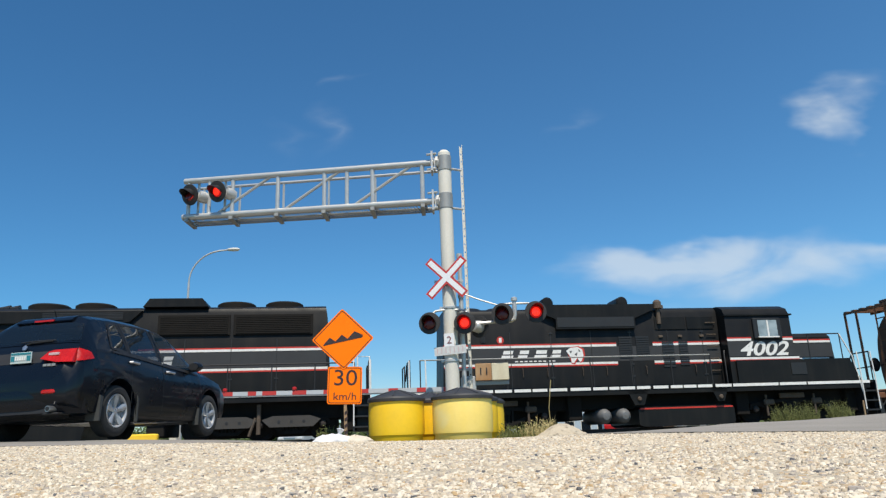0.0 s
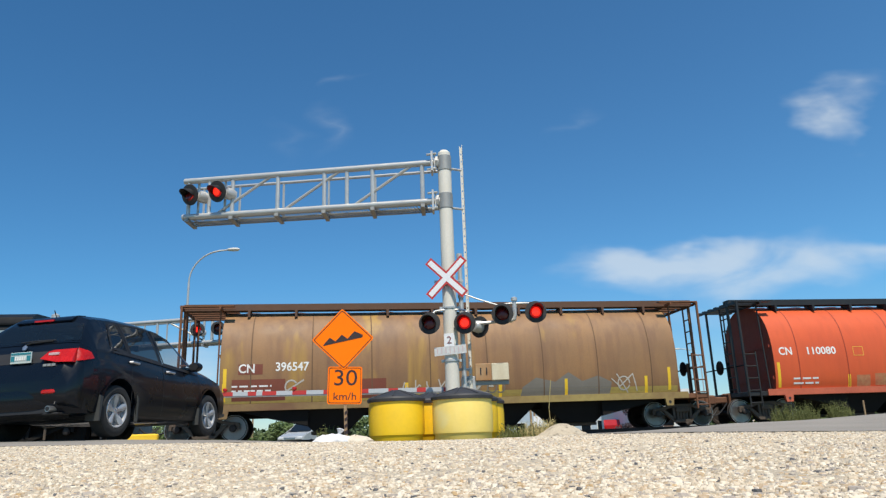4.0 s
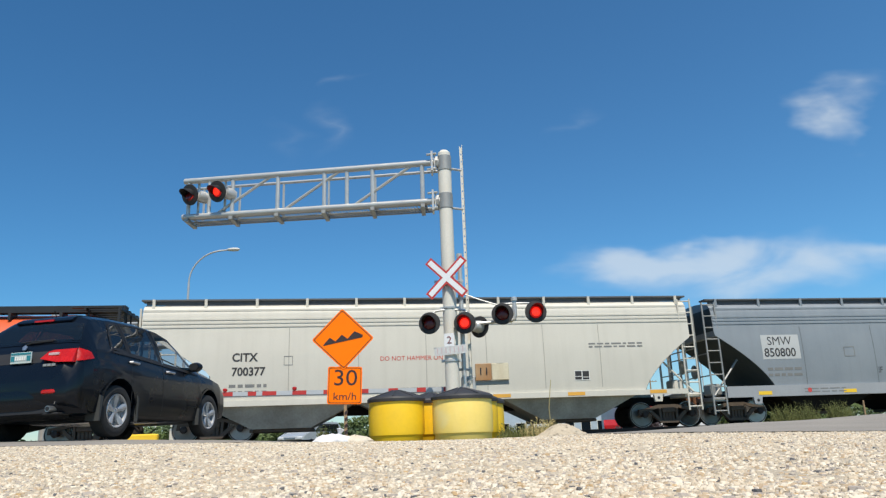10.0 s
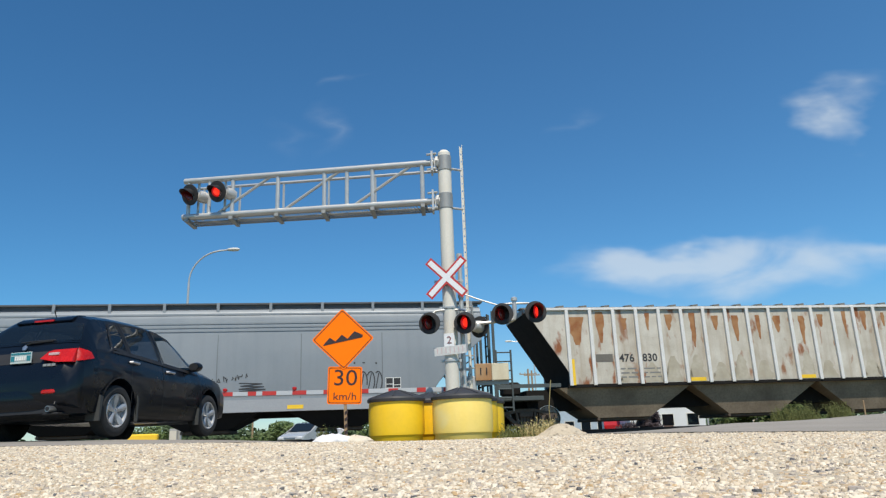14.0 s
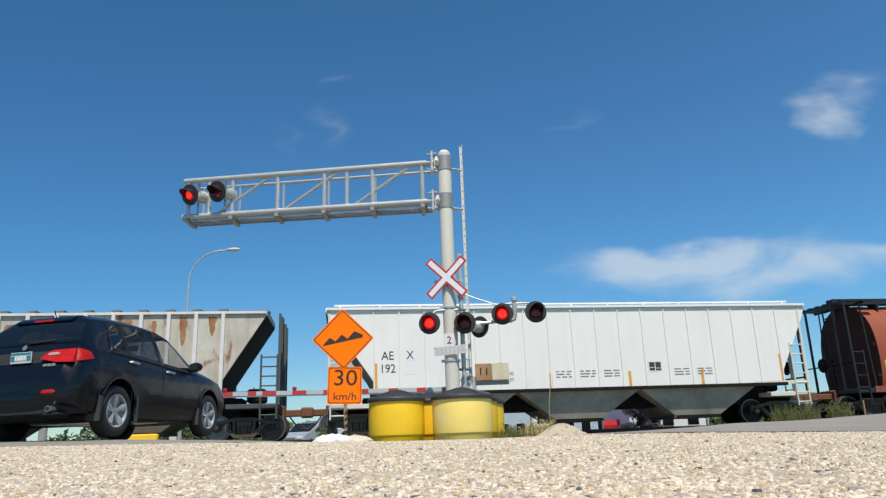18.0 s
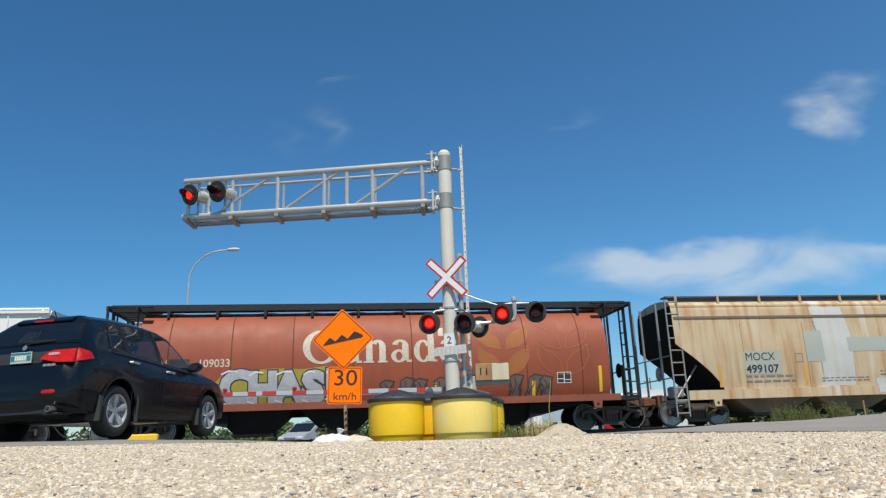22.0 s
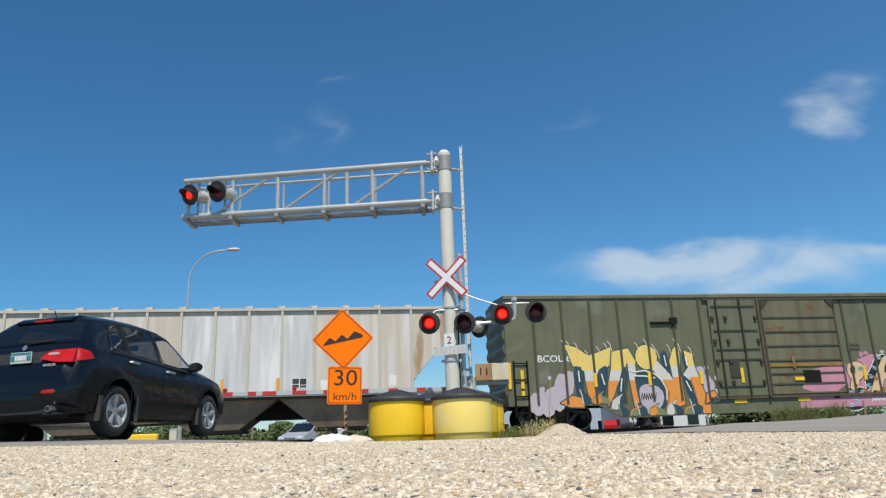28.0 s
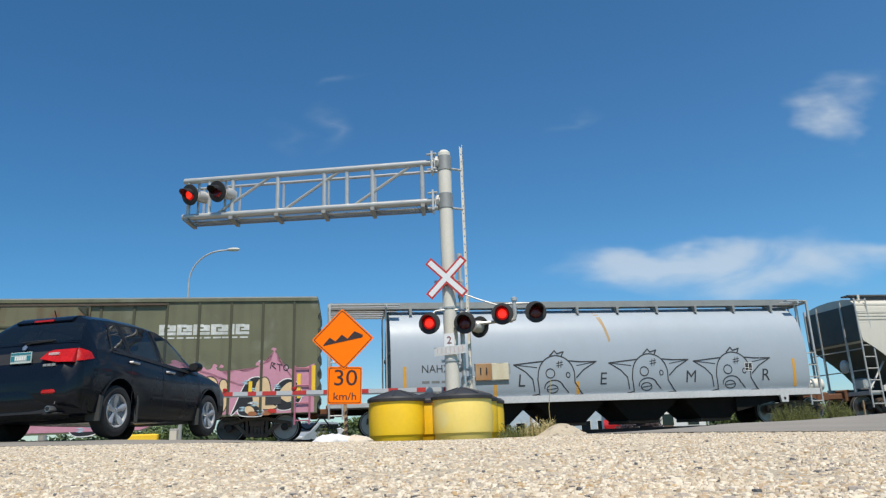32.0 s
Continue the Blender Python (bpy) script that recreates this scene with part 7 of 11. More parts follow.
# blue-grey hopper with a pale number patch
BLUEGREY = material("blue_grey_paint", (0.26, 0.285, 0.305), 0.42, 0.0, (0.195, 0.225, 0.25), (35, 0.15), (0.8, 0.6), 0.05, 30, streak=0.15, streak_color=(0.12, 0.13, 0.14))
SILL_PALE = material("grey_sill_paint", (0.33, 0.345, 0.36), 0.6, 0.0, (0.25, 0.26, 0.27), (20, 0.2), (1, 0.4))
c, sf = curved_hopper(73.50, 19.25, BLUEGREY, "blue-grey covered hopper car with marker scribbles", 1.3, 18.55, 4.25, UNDER_DARK, WALK_GREY, BLACK_INK, STEEL_DARK, True, 11, 3, SILL_PALE, seams=(4.6, 7.4, 10.0, 12.6, 15.2), z0=0.88, sill_h=0.36, seam_mat=material("dark_seam_grey", (0.15, 0.17, 0.185), 0.7), end_mat=material("teal_end_painted_shade", (0.05, 0.065, 0.065), 0.7), cut_z=3.0, cut_l=2.2, bay_w=0.80)
PATCH = material("pale_number_patch", (0.50, 0.51, 0.50), 0.6, 0.0, (0.44, 0.44, 0.43))
sheet_on("number_patch", [rect(3.03, 4.48, 2.13, 2.97)], sf, PATCH, c, 0.004, "pale repainted patch")
text_on("reporting_mark", "SMW", 0.29, 3.25, 2.62, sf, BLACK_INK, c, 0.008)
text_on("car_number", "850800", 0.29, 3.09, 2.22, sf, BLACK_INK, c, 0.008, bold=0.006, squash=0.98)
small_print(c, 3.15, 1.75, sf, 1.3, 2, GREY_INK, 0.09, 0.2, 13)
small_print(c, 4.4, 1.08, lambda z: -1.556, 1.6, 2, GREY_INK, 0.03, 0.1, 14)
sheet_on("stencil_frame", stroke([(6.2, 2.18), (6.6, 2.18), (6.6, 2.5), (6.2, 2.5)], 0.025, True), sf, GREY_INK, c, 0.006)
rnd = random.Random(8)
out = []
for i in range(26):
    q = 8.75 + i * 0.085 + (0.12 if i in (2, 5, 8, 12, 16, 19) else 0)
    if i % 5 == 4:
        continue
    pts = [(q + rnd.uniform(0, .09), 1.66 + 0.008 * i + rnd.uniform(0, .17)) for _ in range(4)]
    out += stroke(pts, 0.024)
for k, word in enumerate(("IF", "YOU", "can")):
    text_on("marker_writing", word, 0.21, (7.42, 7.78, 8.32)[k], 1.58 + 0.02 * k, sf, BLACK_INK, c, 0.006, shear=0.15, squash=0.85)
sheet_on("marker_scribble", out, sf, BLACK_INK, c, 0.006, "black marker scribble")
sheet_on("marker_scribble", stroke([(10.7, 1.75), (11.4, 1.72), (10.75, 1.66), (11.45, 1.63), (10.7, 1.57), (11.5, 1.55), (10.72, 1.5), (11.5, 1.48)], 0.03), sf, BLACK_INK, c, 0.006)
out = []
for i in range(5):
    out += stroke(arc(14.1 + i * 0.24, 1.72, 0.13, 0.3, 200 - 20 * i, 30 - 25 * i, 8), 0.035)
    out += stroke([(14.0 + i * 0.24, 1.35), (14.12 + i * 0.24, 1.95)], 0.03)
sheet_on("marker_scribble", out + [arc(14.3, 2.3, .03, .03, 0, 360, 8), arc(14.6, 2.3, .05, .02, 0, 360, 8), arc(15.0, 2.28, .03, .03, 0, 360, 8), arc(13.7, 1.65, .03, .03, 0, 360, 8), arc(15.4, 1.6, .03, .03, 0, 360, 8)], sf, BLACK_INK, c, 0.006)
data_panel(c, 15.3, 1.48, sf, 0.5, 0.34)
tape(c, [(2.65, 0.93), (5.9, 0.93), (9.3, 0.93), (12.2, 0.93), (15.1, 0.93)], lambda z: -1.556, YELLOW_TAPE, w=0.12, h=0.5, flat=True)
tape(c, [(17.6, 0.93)], lambda z: -1.556, YELLOW_TAPE, w=0.22, h=0.42, flat=True)
sheet_on("overspray_dot", [arc(4.6, 1.05, 0.08, 0.08, 0, 360, 12), arc(16.9, 1.0, 0.07, 0.07, 0, 360, 12)], lambda z: -1.556, material("pink_spray_dot", (0.6, 0.08, 0.07), 0.6), c, 0.006)

# rust-blotched ribbed hopper
RUSTY = material("grey_paint_with_rust", (0.58, 0.55, 0.48), 0.7, 0.0, (0.40, 0.36, 0.29), (25, 0.3), (1.6, 0.9), 0.12, 25, streak=0.55, streak_color=(0.30, 0.22, 0.14), patch=((0.25, 0.085, 0.03), 2.6), threshold=0.59, seed=2.0, run=0.42)
RUSTY_RIB = material("grey_post_paint", (0.72, 0.72, 0.70), 0.65, 0.0, (0.52, 0.50, 0.46), (20, 0.25), (1.2, 0.5), streak=0.12, streak_color=(0.25, 0.12, 0.06))
BAY_TAN = material("stained_dark_hopper", (0.28, 0.22, 0.15), 0.9, 0.0, (0.12, 0.085, 0.055), (15, 0.4), (1.2, 0.8))
c, sf, xs = ribbed_hopper(91.77, 20.3, RUSTY, "grey ribbed hopper car blotched with rust", 2.15, 18.9, 4.02, 1.40, 18, BAY_TAN, material("dark_teal_end_steel", (0.07, 0.085, 0.085), 0.7), RUSTY_RIB, (1.42, 1.37), 3.9, rib_w=0.12, rib_d=0.09, roof_mat=material("dark_roof_bracket", (0.16, 0.15, 0.13), 0.7))
text_on("car_number", "476", 0.25, xs[2] + 0.10, 2.16, sf, BLACK_INK, c, bold=0.008)
text_on("car_number", "830", 0.25, xs[3] + 0.10, 2.16, sf, BLACK_INK, c, bold=0.008)
sheet_on("painted_over_mark", [rect(xs[1] + .1, xs[1] + .7, 2.16, 2.42)], sf, material("faded_black_patch", (0.16, 0.15, 0.13), 0.8), c, 0.005)
small_print(c, xs[2] + 0.12, 1.9, sf, 0.6, 3, GREY_INK, 0.05, 0.14, 21)
small_print(c, xs[3] + 0.12, 1.9, sf, 0.6, 3, GREY_INK, 0.04, 0.14, 22)
RUST_RUN = material("rust_brown_runs", (0.27, 0.10, 0.035), 0.9, 0.0, (0.42, 0.24, 0.11), (14, 0.5), (3.5, 0.9))
STAIN = material("dirty_olive_stain", (0.36, 0.32, 0.24), 0.85, 0.0, (0.50, 0.46, 0.38), (10, 0.4), (2.2, 0.9))
rnd = random.Random(91)
for i, (deep, wide_) in enumerate(((0.95, 0.62), (1.05, 0.36), (0.4, 0.25), (0.6, 0.2), (0.55, 0.3), (1.2, 0.26), (0.5, 0.3), (0.9, 0.30), (0.85, 0.2), (0.6, 0.34), (1.0, 0.3), (0.45, 0.3), (0.8, 0.2), (0.7, 0.3), (0.5, 0.2), (0.9, 0.3), (0.6, 0.3))):
    cx = xs[i] + (xs[i + 1] - xs[i]) * rnd.uniform(0.38, 0.62)
    for mt, z1, dz, w_, lift_ in ((STAIN, 1.46, 0.55 + rnd.uniform(0, 0.5), 0.36, 0.002), (RUST_RUN, 3.86 - rnd.uniform(0, 0.25), -deep, wide_ * 0.5, 0.004)):
        w_ = min(w_, 0.36)
        edge = [(cx - w_ * rnd.uniform(0.6, 1.0) * (1 - 0.75 * (k / 7) ** 2), z1 + dz * k / 7) for k in range(8)]
        back_ = [(cx + w_ * rnd.uniform(0.5, 1.0) * (1 - 0.75 * (k / 7) ** 2), z1 + dz * k / 7) for k in range(8)]
        if cx + w_ < xs[i + 1] and cx - w_ > xs[i]:
            sheet_on("rust_stain" if mt is RUST_RUN else "dirt_stain", [edge + back_[::-1]], sf, mt, c, lift_, "rust run from the top edge" if mt is RUST_RUN else "dirty stain above the sill")
tape(c, [(xs[0] + 0.08, 1.42)], lambda z: -1.60, h=0.85, w=0.13)
tape(c, [(xs[5] + 0.12, 1.46), (xs[10] + .1, 1.46), (xs[14] + .1, 1.46)], sf, w=0.12, h=0.55, flat=True)

# white ribbed hopper
WHITE = material("white_car_paint", (0.82, 0.81, 0.77), 0.5, 0.0, (0.74, 0.73, 0.69), (35, 0.10), (0.8, 0.5), 0.04, 30, streak=0.08, streak_color=(0.42, 0.40, 0.34))
# its end sheets take a darkened white, with shade painted in
c, sf, xs = ribbed_hopper(112.36, 20.25, WHITE, "clean white ribbed covered hopper car", 0.85, 19.6, 4.10, 1.30, 18, PALE_UNDER, STEEL_WHITE, WHITE, (1.74, 1.35), 3.85, 0.05, 0.04, True, WHITE, end_mat=material("white_end_painted_shade", (0.16, 0.16, 0.16), 0.7))
text_on("reporting_mark", "AE", 0.27, xs[0] + 0.27, 2.38, sf, BLACK_INK, c)
text_on("car_number", "192", 0.27, xs[0] + 0.20, 1.97, sf, BLACK_INK, c)
sheet_on("white_patch", [rect(xs[1] + 0.20, xs[1] + 0.65, 2.34, 2.70), rect(xs[1] + 0.18, xs[1] + 0.72, 1.90, 2.24)], sf, WHITE_SHEET, c, 0.003)
text_on("reporting_mark", "X", 0.27, xs[1] + 0.24, 2.39, sf, BLACK_INK, c)
sheet_on("stencil_frame", stroke([(xs[3] + .3, 2.05), (xs[3] + .62, 2.05), (xs[3] + .62, 2.35), (xs[3] + .3, 2.35)], 0.02, True), sf, GREY_INK, c, 0.006)
text_on("stencilling", "LD LMT", 0.11, xs[3] + 0.18, 1.80, sf, GREY_INK, c)
text_on("stencilling", "LT WT", 0.11, xs[3] + 0.18, 1.60, sf, GREY_INK, c)
text_on("stencilling", "LBS", 0.11, xs[5] + 0.22, 1.80, sf, GREY_INK, c)
text_on("stencilling", "LBS", 0.11, xs[5] + 0.22, 1.60, sf, GREY_INK, c)
small_print(c, xs[4] + 0.2, 1.80, sf, 0.55, 2, GREY_INK, 0.10, 0.20, 30)
for i, k in ((7, 31), (8, 32), (9, 33), (12, 34), (13, 35)):
    small_print(c, xs[i] + 0.2, 1.86, sf, 0.6, 3, GREY_INK, 0.035, 0.09, k)
data_panel(c, xs[11] + 0.12, 1.82, sf, 0.5, 0.32)
tape(c, [(2.62, 1.32), (18.24, 1.36)], sf, AMBER_TAPE, h=0.95)
tape(c, [(5.97, 1.34), (9.02, 1.34), (12.07, 1.34), (14.95, 1.34)], sf, AMBER_TAPE, h=0.5)

# dull red-brown grain hopper, sprayed
DULL = material("dull_red_brown_paint", (0.33, 0.075, 0.030), 0.6, 0.0, (0.23, 0.05, 0.024), (40, 0.15), (0.7, 0.6), 0.08, 30, streak=0.28, streak_color=(0.14, 0.04, 0.025), seed=4)
# end colour is the body red-brown darkened, shade painted in
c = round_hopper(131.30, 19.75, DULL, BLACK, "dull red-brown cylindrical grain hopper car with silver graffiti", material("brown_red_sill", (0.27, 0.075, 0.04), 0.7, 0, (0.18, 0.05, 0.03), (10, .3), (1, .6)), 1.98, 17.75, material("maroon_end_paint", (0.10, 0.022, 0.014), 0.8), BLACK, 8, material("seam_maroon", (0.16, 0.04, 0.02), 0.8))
DIRTY_WHITE = material("dirty_white_paint", (0.62, 0.55, 0.45), 0.7, 0.0, (0.45, 0.36, 0.27), (12, 0.4), (1.5, 0.6))
canada_word(c, 7.22, 2.30, DIRTY_WHITE, 1.06, 1.192)
wheat(c, 13.0, 1.82, material("ghost_wheat_paint", (0.38, 0.13, 0.035), 0.7), material("ghost_wheat_line", (0.36, 0.11, 0.035), 0.7), 1.11, 1.25)
text_on("reporting_mark", "CN", 0.24, 2.46, 2.26, ROUND_SURF, DIRTY_WHITE, c, bold=0.006)
sheet_on("paint_patch", [rect(3.0, 3.65, 2.22, 2.52)], ROUND_SURF, BLACK_INK, c, 0.005)
text_on("car_number", "109033", 0.24, 3.9, 2.26, ROUND_SURF, DIRTY_WHITE, c, bold=0.004)
OLIVE = material("olive_spray", (0.36, 0.30, 0.04), 0.7, 0, (0.28, 0.22, 0.03), (9, 0.4), (2, 0.5))
spiky = [((a - 6.7) * 0.93 + 6.42, max(b + 0.12, 1.06)) for a, b in ((4.45, 0.74), (9.05, 0.74), (9.15, 1.05), (9.0, 1.2), (9.25, 1.45), (9.0, 1.6), (9.1, 1.9), (8.7, 1.95), (8.4, 2.1), (7.6, 2.02), (6.6, 2.06), (5.4, 1.98), (4.9, 1.95), (4.65, 1.7), (4.45, 1.5), (4.65, 1.3), (4.35, 1.1), (4.6, 0.95))]
sheet_on("graffiti_backing", [spiky], ROUND_SURF, OLIVE, c, 0.006, "olive sprayed background")
SILVER_SPRAY = material("silver_spray", (0.50, 0.50, 0.52), 0.45, 0.2, (0.36, 0.35, 0.36), (9, 0.3), (3, 0.6))
SILVER_GLINT = material("pale_silver_spray", (0.72, 0.72, 0.73), 0.5, 0.1, (0.6, 0.6, 0.62), (9, 0.3))
for k, (ch, x, z, h, sq) in enumerate((("C", 4.62, 1.14, 0.96, 1.05), ("H", 5.50, 1.13, 0.92, 0.98), ("A", 6.36, 1.15, 0.90, 1.02), ("S", 7.25, 1.14, 0.90, 1.12), ("E", 7.98, 1.15, 0.94, 1.12))):
    text_on("graffiti_outline", ch, h, x, z, ROUND_SURF, BLACK_INK, c, 0.010 + 0.0012 * k, bold=0.125, squash=sq)
    text_on("graffiti_letters", ch, h, x, z, ROUND_SURF, SILVER_SPRAY, c, 0.0165 + 0.0012 * k, bold=0.085, squash=sq, label="puffy silver graffiti letter")
    w = width_of(ch, h, bold=0.085, squash=sq)
    sheet_on("graffiti_glint", stroke([(x + 0.04 * w, z + 0.92 * h), (x + 0.25 * w, z + 1.02 * h), (x + 0.5 * w, z + 1.0 * h)], 0.05) + stroke([(x + 0.0 * w, z + 0.06 * h), (x + 0.22 * w, z - 0.02 * h)], 0.05), ROUND_SURF, SILVER_GLINT, c, 0.0235, "pale glint on the silver letter")
DARKMAROON = material("smoky_brown_spray", (0.13, 0.08, 0.065), 0.8, 0, (0.22, 0.14, 0.11), (7, 0.5), (2, 0.6))
TAGR = random.Random(31)
for q, n in ((9.75, 6), (14.1, 3)):
    for i in range(n):
        a, h = q + i * 0.56, 0.62 + 0.18 * TAGR.random()
        lean = TAGR.uniform(-0.08, 0.14)
        body = [(a, 1.06), (a + 0.40, 1.06), (a + 0.44 + lean * 0.4, 1.3), (a + 0.34 + lean, 1.38), (a + 0.54 + lean, 1.06 + h), (a + 0.25 + lean, 1.12 + h), (a + 0.05 + lean, 1.0 + h), (a + 0.14, 1.36)]
        sheet_on("smoky_letter", [body], ROUND_SURF, DARKMAROON, c, 0.005 + 0.0003 * i, "smoky unreadable graffiti letter")
        sheet_on("graffiti", stroke(body, 0.035, True) + stroke([(a + 0.15, 1.2), (a + 0.28 + lean * 0.5, 1.5), (a + 0.22 + lean, 1.0 + h)], 0.03), ROUND_SURF, BLACK_INK, c, 0.0085)
        sheet_on("graffiti", stroke([(a + 0.08, 1.12), (a + 0.32, 1.14)], 0.025), ROUND_SURF, GREY_SPRAY, c, 0.0095)
data_panel(c, 15.84, 1.5, ROUND_SURF, 0.5, 0.36)
tape(c, [(5.8, 0.96), (8.6, 0.96), (11.6, 0.96), (15.0, 0.96)], ROUND_SURF, h=0.5)
tape(c, [(2.2, 1.02), (17.4, 1.05)], ROUND_SURF, h=0.85)

# tan hopper with patches
TAN = material("stained_tan_paint", (0.60, 0.47, 0.31), 0.65, 0.0, (0.50, 0.36, 0.20), (30, 0.2), (0.9, 0.8), 0.06, 30, streak=0.9, streak_color=(0.40, 0.17, 0.05), patch=((0.62, 0.55, 0.45), 1.1), threshold=0.55, seed=6, run=0.12)
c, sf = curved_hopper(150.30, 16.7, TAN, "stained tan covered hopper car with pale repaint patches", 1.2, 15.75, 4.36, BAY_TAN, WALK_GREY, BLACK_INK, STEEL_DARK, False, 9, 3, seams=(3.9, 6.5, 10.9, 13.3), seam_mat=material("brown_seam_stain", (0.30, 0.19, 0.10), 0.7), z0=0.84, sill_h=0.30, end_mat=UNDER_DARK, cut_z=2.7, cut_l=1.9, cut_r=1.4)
bm = B()
box(bm, 1.25, 15.7, sf(3.62) - 0.03, sf(3.62) + 0.02, 3.58, 3.66)
part("roof_band", bm, material("dark_tan_band", (0.22, 0.15, 0.09), 0.7), c)
REPAINT = material("pale_grey_repaint", (0.60, 0.60, 0.58), 0.6, 0, (0.50, 0.50, 0.47), (20, 0.25), (1.2, 0.7), streak=0.55, streak_color=(0.55, 0.42, 0.27), seed=3)
GREENGREY = material("grey_green_patch", (0.42, 0.45, 0.41), 0.65, 0, (0.35, 0.37, 0.33), streak=0.5, streak_color=(0.48, 0.40, 0.28), seed=5)
sheet_on("repaint_stripe", [[(7.1, 1.18), (8.4, 1.18), (8.5, 3.0), (8.3, 3.95), (6.95, 3.95), (7.1, 3.0)]], sf, REPAINT, c, 0.004, "pale repainted stripe")
sheet_on("repaint_patch", [rect(3.85, 5.36, 1.62, 2.42), rect(6.5, 7.25, 2.02, 3.1), rect(8.3, 10.3, 2.35, 2.85)], sf, GREENGREY, c, 0.006, "grey-green repaint patch")
sheet_on("repaint_patch", [rect(9.3, 12.0, 0.9, 1.2)], lambda z: -1.556, REPAINT, c, 0.005)
sheet_on("repaint_patch", [rect(9.3, 12.0, 1.2, 1.4)], sf, REPAINT, c, 0.007)
text_on("reporting_mark", "MOCX", 0.27, 3.92, 2.10, sf, BLACK_INK, c, 0.010, squash=1.05)
text_on("car_number", "499107", 0.27, 3.92, 1.68, sf, BLACK_INK, c, 0.010, bold=0.008, squash=1.15)
small_print(c, 3.9, 1.52, sf, 2.0, 2, GREY_INK, 0.07, 0.17, 41)
small_print(c, 7.0, 1.42, sf, 2.0, 2, GREY_INK, 0.04, 0.09, 42)
small_print(c, 9.5, 1.62, sf, 0.9, 2, GREY_INK, 0.05, 0.12, 43)
small_print(c, 11.8, 1.62, sf, 0.8, 2, GREY_INK, 0.05, 0.12, 44)
sheet_on("stencil_frame", stroke([(6.0, 2.02), (6.3, 2.02), (6.3, 2.3), (6.0, 2.3)], 0.02, True), sf, GREY_INK, c, 0.006)
data_panel(c, 13.3, 1.55, sf, 0.4, 0.3)
tape(c, [(2.85, 1.22), (6.35, 1.2), (10.85, 1.3)], sf, AMBER_TAPE, h=0.75)

# grey-brown ribbed hopper
MIXED = material("patchy_beige_and_grey_paint", (0.58, 0.51, 0.42), 0.65, 0.0, (0.48, 0.41, 0.33), (25, 0.2), (0.9, 0.6), 0.08, 25, streak=0.9, streak_color=(0.66, 0.65, 0.63), patch=((0.38, 0.25, 0.15), 1.6), threshold=0.60, seed=8, run=0.2)
c, sf, xs = ribbed_hopper(165.67, 18.6, MIXED, "patchy beige and grey ribbed hopper car", 1.15, 17.65, 4.10, 1.30, 13, BAY_TAN, material("rusty_black_end_steel", (0.06, 0.05, 0.045), 0.8), material("beige_post_paint", (0.58, 0.53, 0.46), 0.65, 0, (0.40, 0.36, 0.30), (20, .2), (1.5, .5)), (1.60, 1.84), 3.6)
GREYPAINT = material("pale_grey_wash", (0.60, 0.61, 0.62), 0.65, 0, (0.50, 0.50, 0.50), (15, .1), (1.0, .6), streak=0.75, streak_color=(0.40, 0.36, 0.32), patch=((0.72, 0.72, 0.72), 1.8), threshold=0.55, seed=4, run=0.12)
sheet_on("grey_wash", [rect(xs[5] + 0.06, xs[9] - 0.06, 1.36, 3.85)], sf, GREYPAINT, c, 0.003, "paler grey washed panels")
for i, s in ((0, "MO"), (1, "CX"), (2, "972"), (3, "000")):
    sheet_on("black_band", [rect(xs[i] + 0.10, xs[i + 1] - 0.08, 2.02, 2.36)], sf, BLACK_INK, c, 0.004, "black band with a white number label")
    w = width_of(s, 0.24)
    m_ = (xs[i] + xs[i + 1]) / 2
    sheet_on("number_label", [rect(m_ - w / 2 - 0.05, m_ + w / 2 + 0.05, 2.03, 2.35)], sf, WHITE_SHEET, c, 0.008)
    text_on("car_number", s, 0.24, m_, 2.07, sf, BLACK_INK, c, 0.012, centre=True)
    small_print(c, xs[i] + 0.15, 1.82, sf, 0.8, 2, GREY_INK, 0.06, 0.15, 50 + i)
tape(c, [(xs[0] + 0.1, 1.34)], sf, AMBER_TAPE, h=1.0)
tape(c, [(xs[3] - 0.12, 1.36), (xs[4] + .25, 1.36), (xs[6] + .3, 1.38), (xs[8] - .1, 1.38), (xs[10] - .12, 1.38)], sf, AMBER_TAPE, h=0.5)
data_panel(c, xs[8] + 0.35, 1.55, sf, 0.5, 0.32)
sheet_on("white_patch", [rect(xs[9] + 0.2, xs[9] + 0.85, 1.45, 1.8), rect(xs[11] + .3, xs[11] + .55, 1.55, 1.9)], sf, WHITE_INK, c, 0.005)


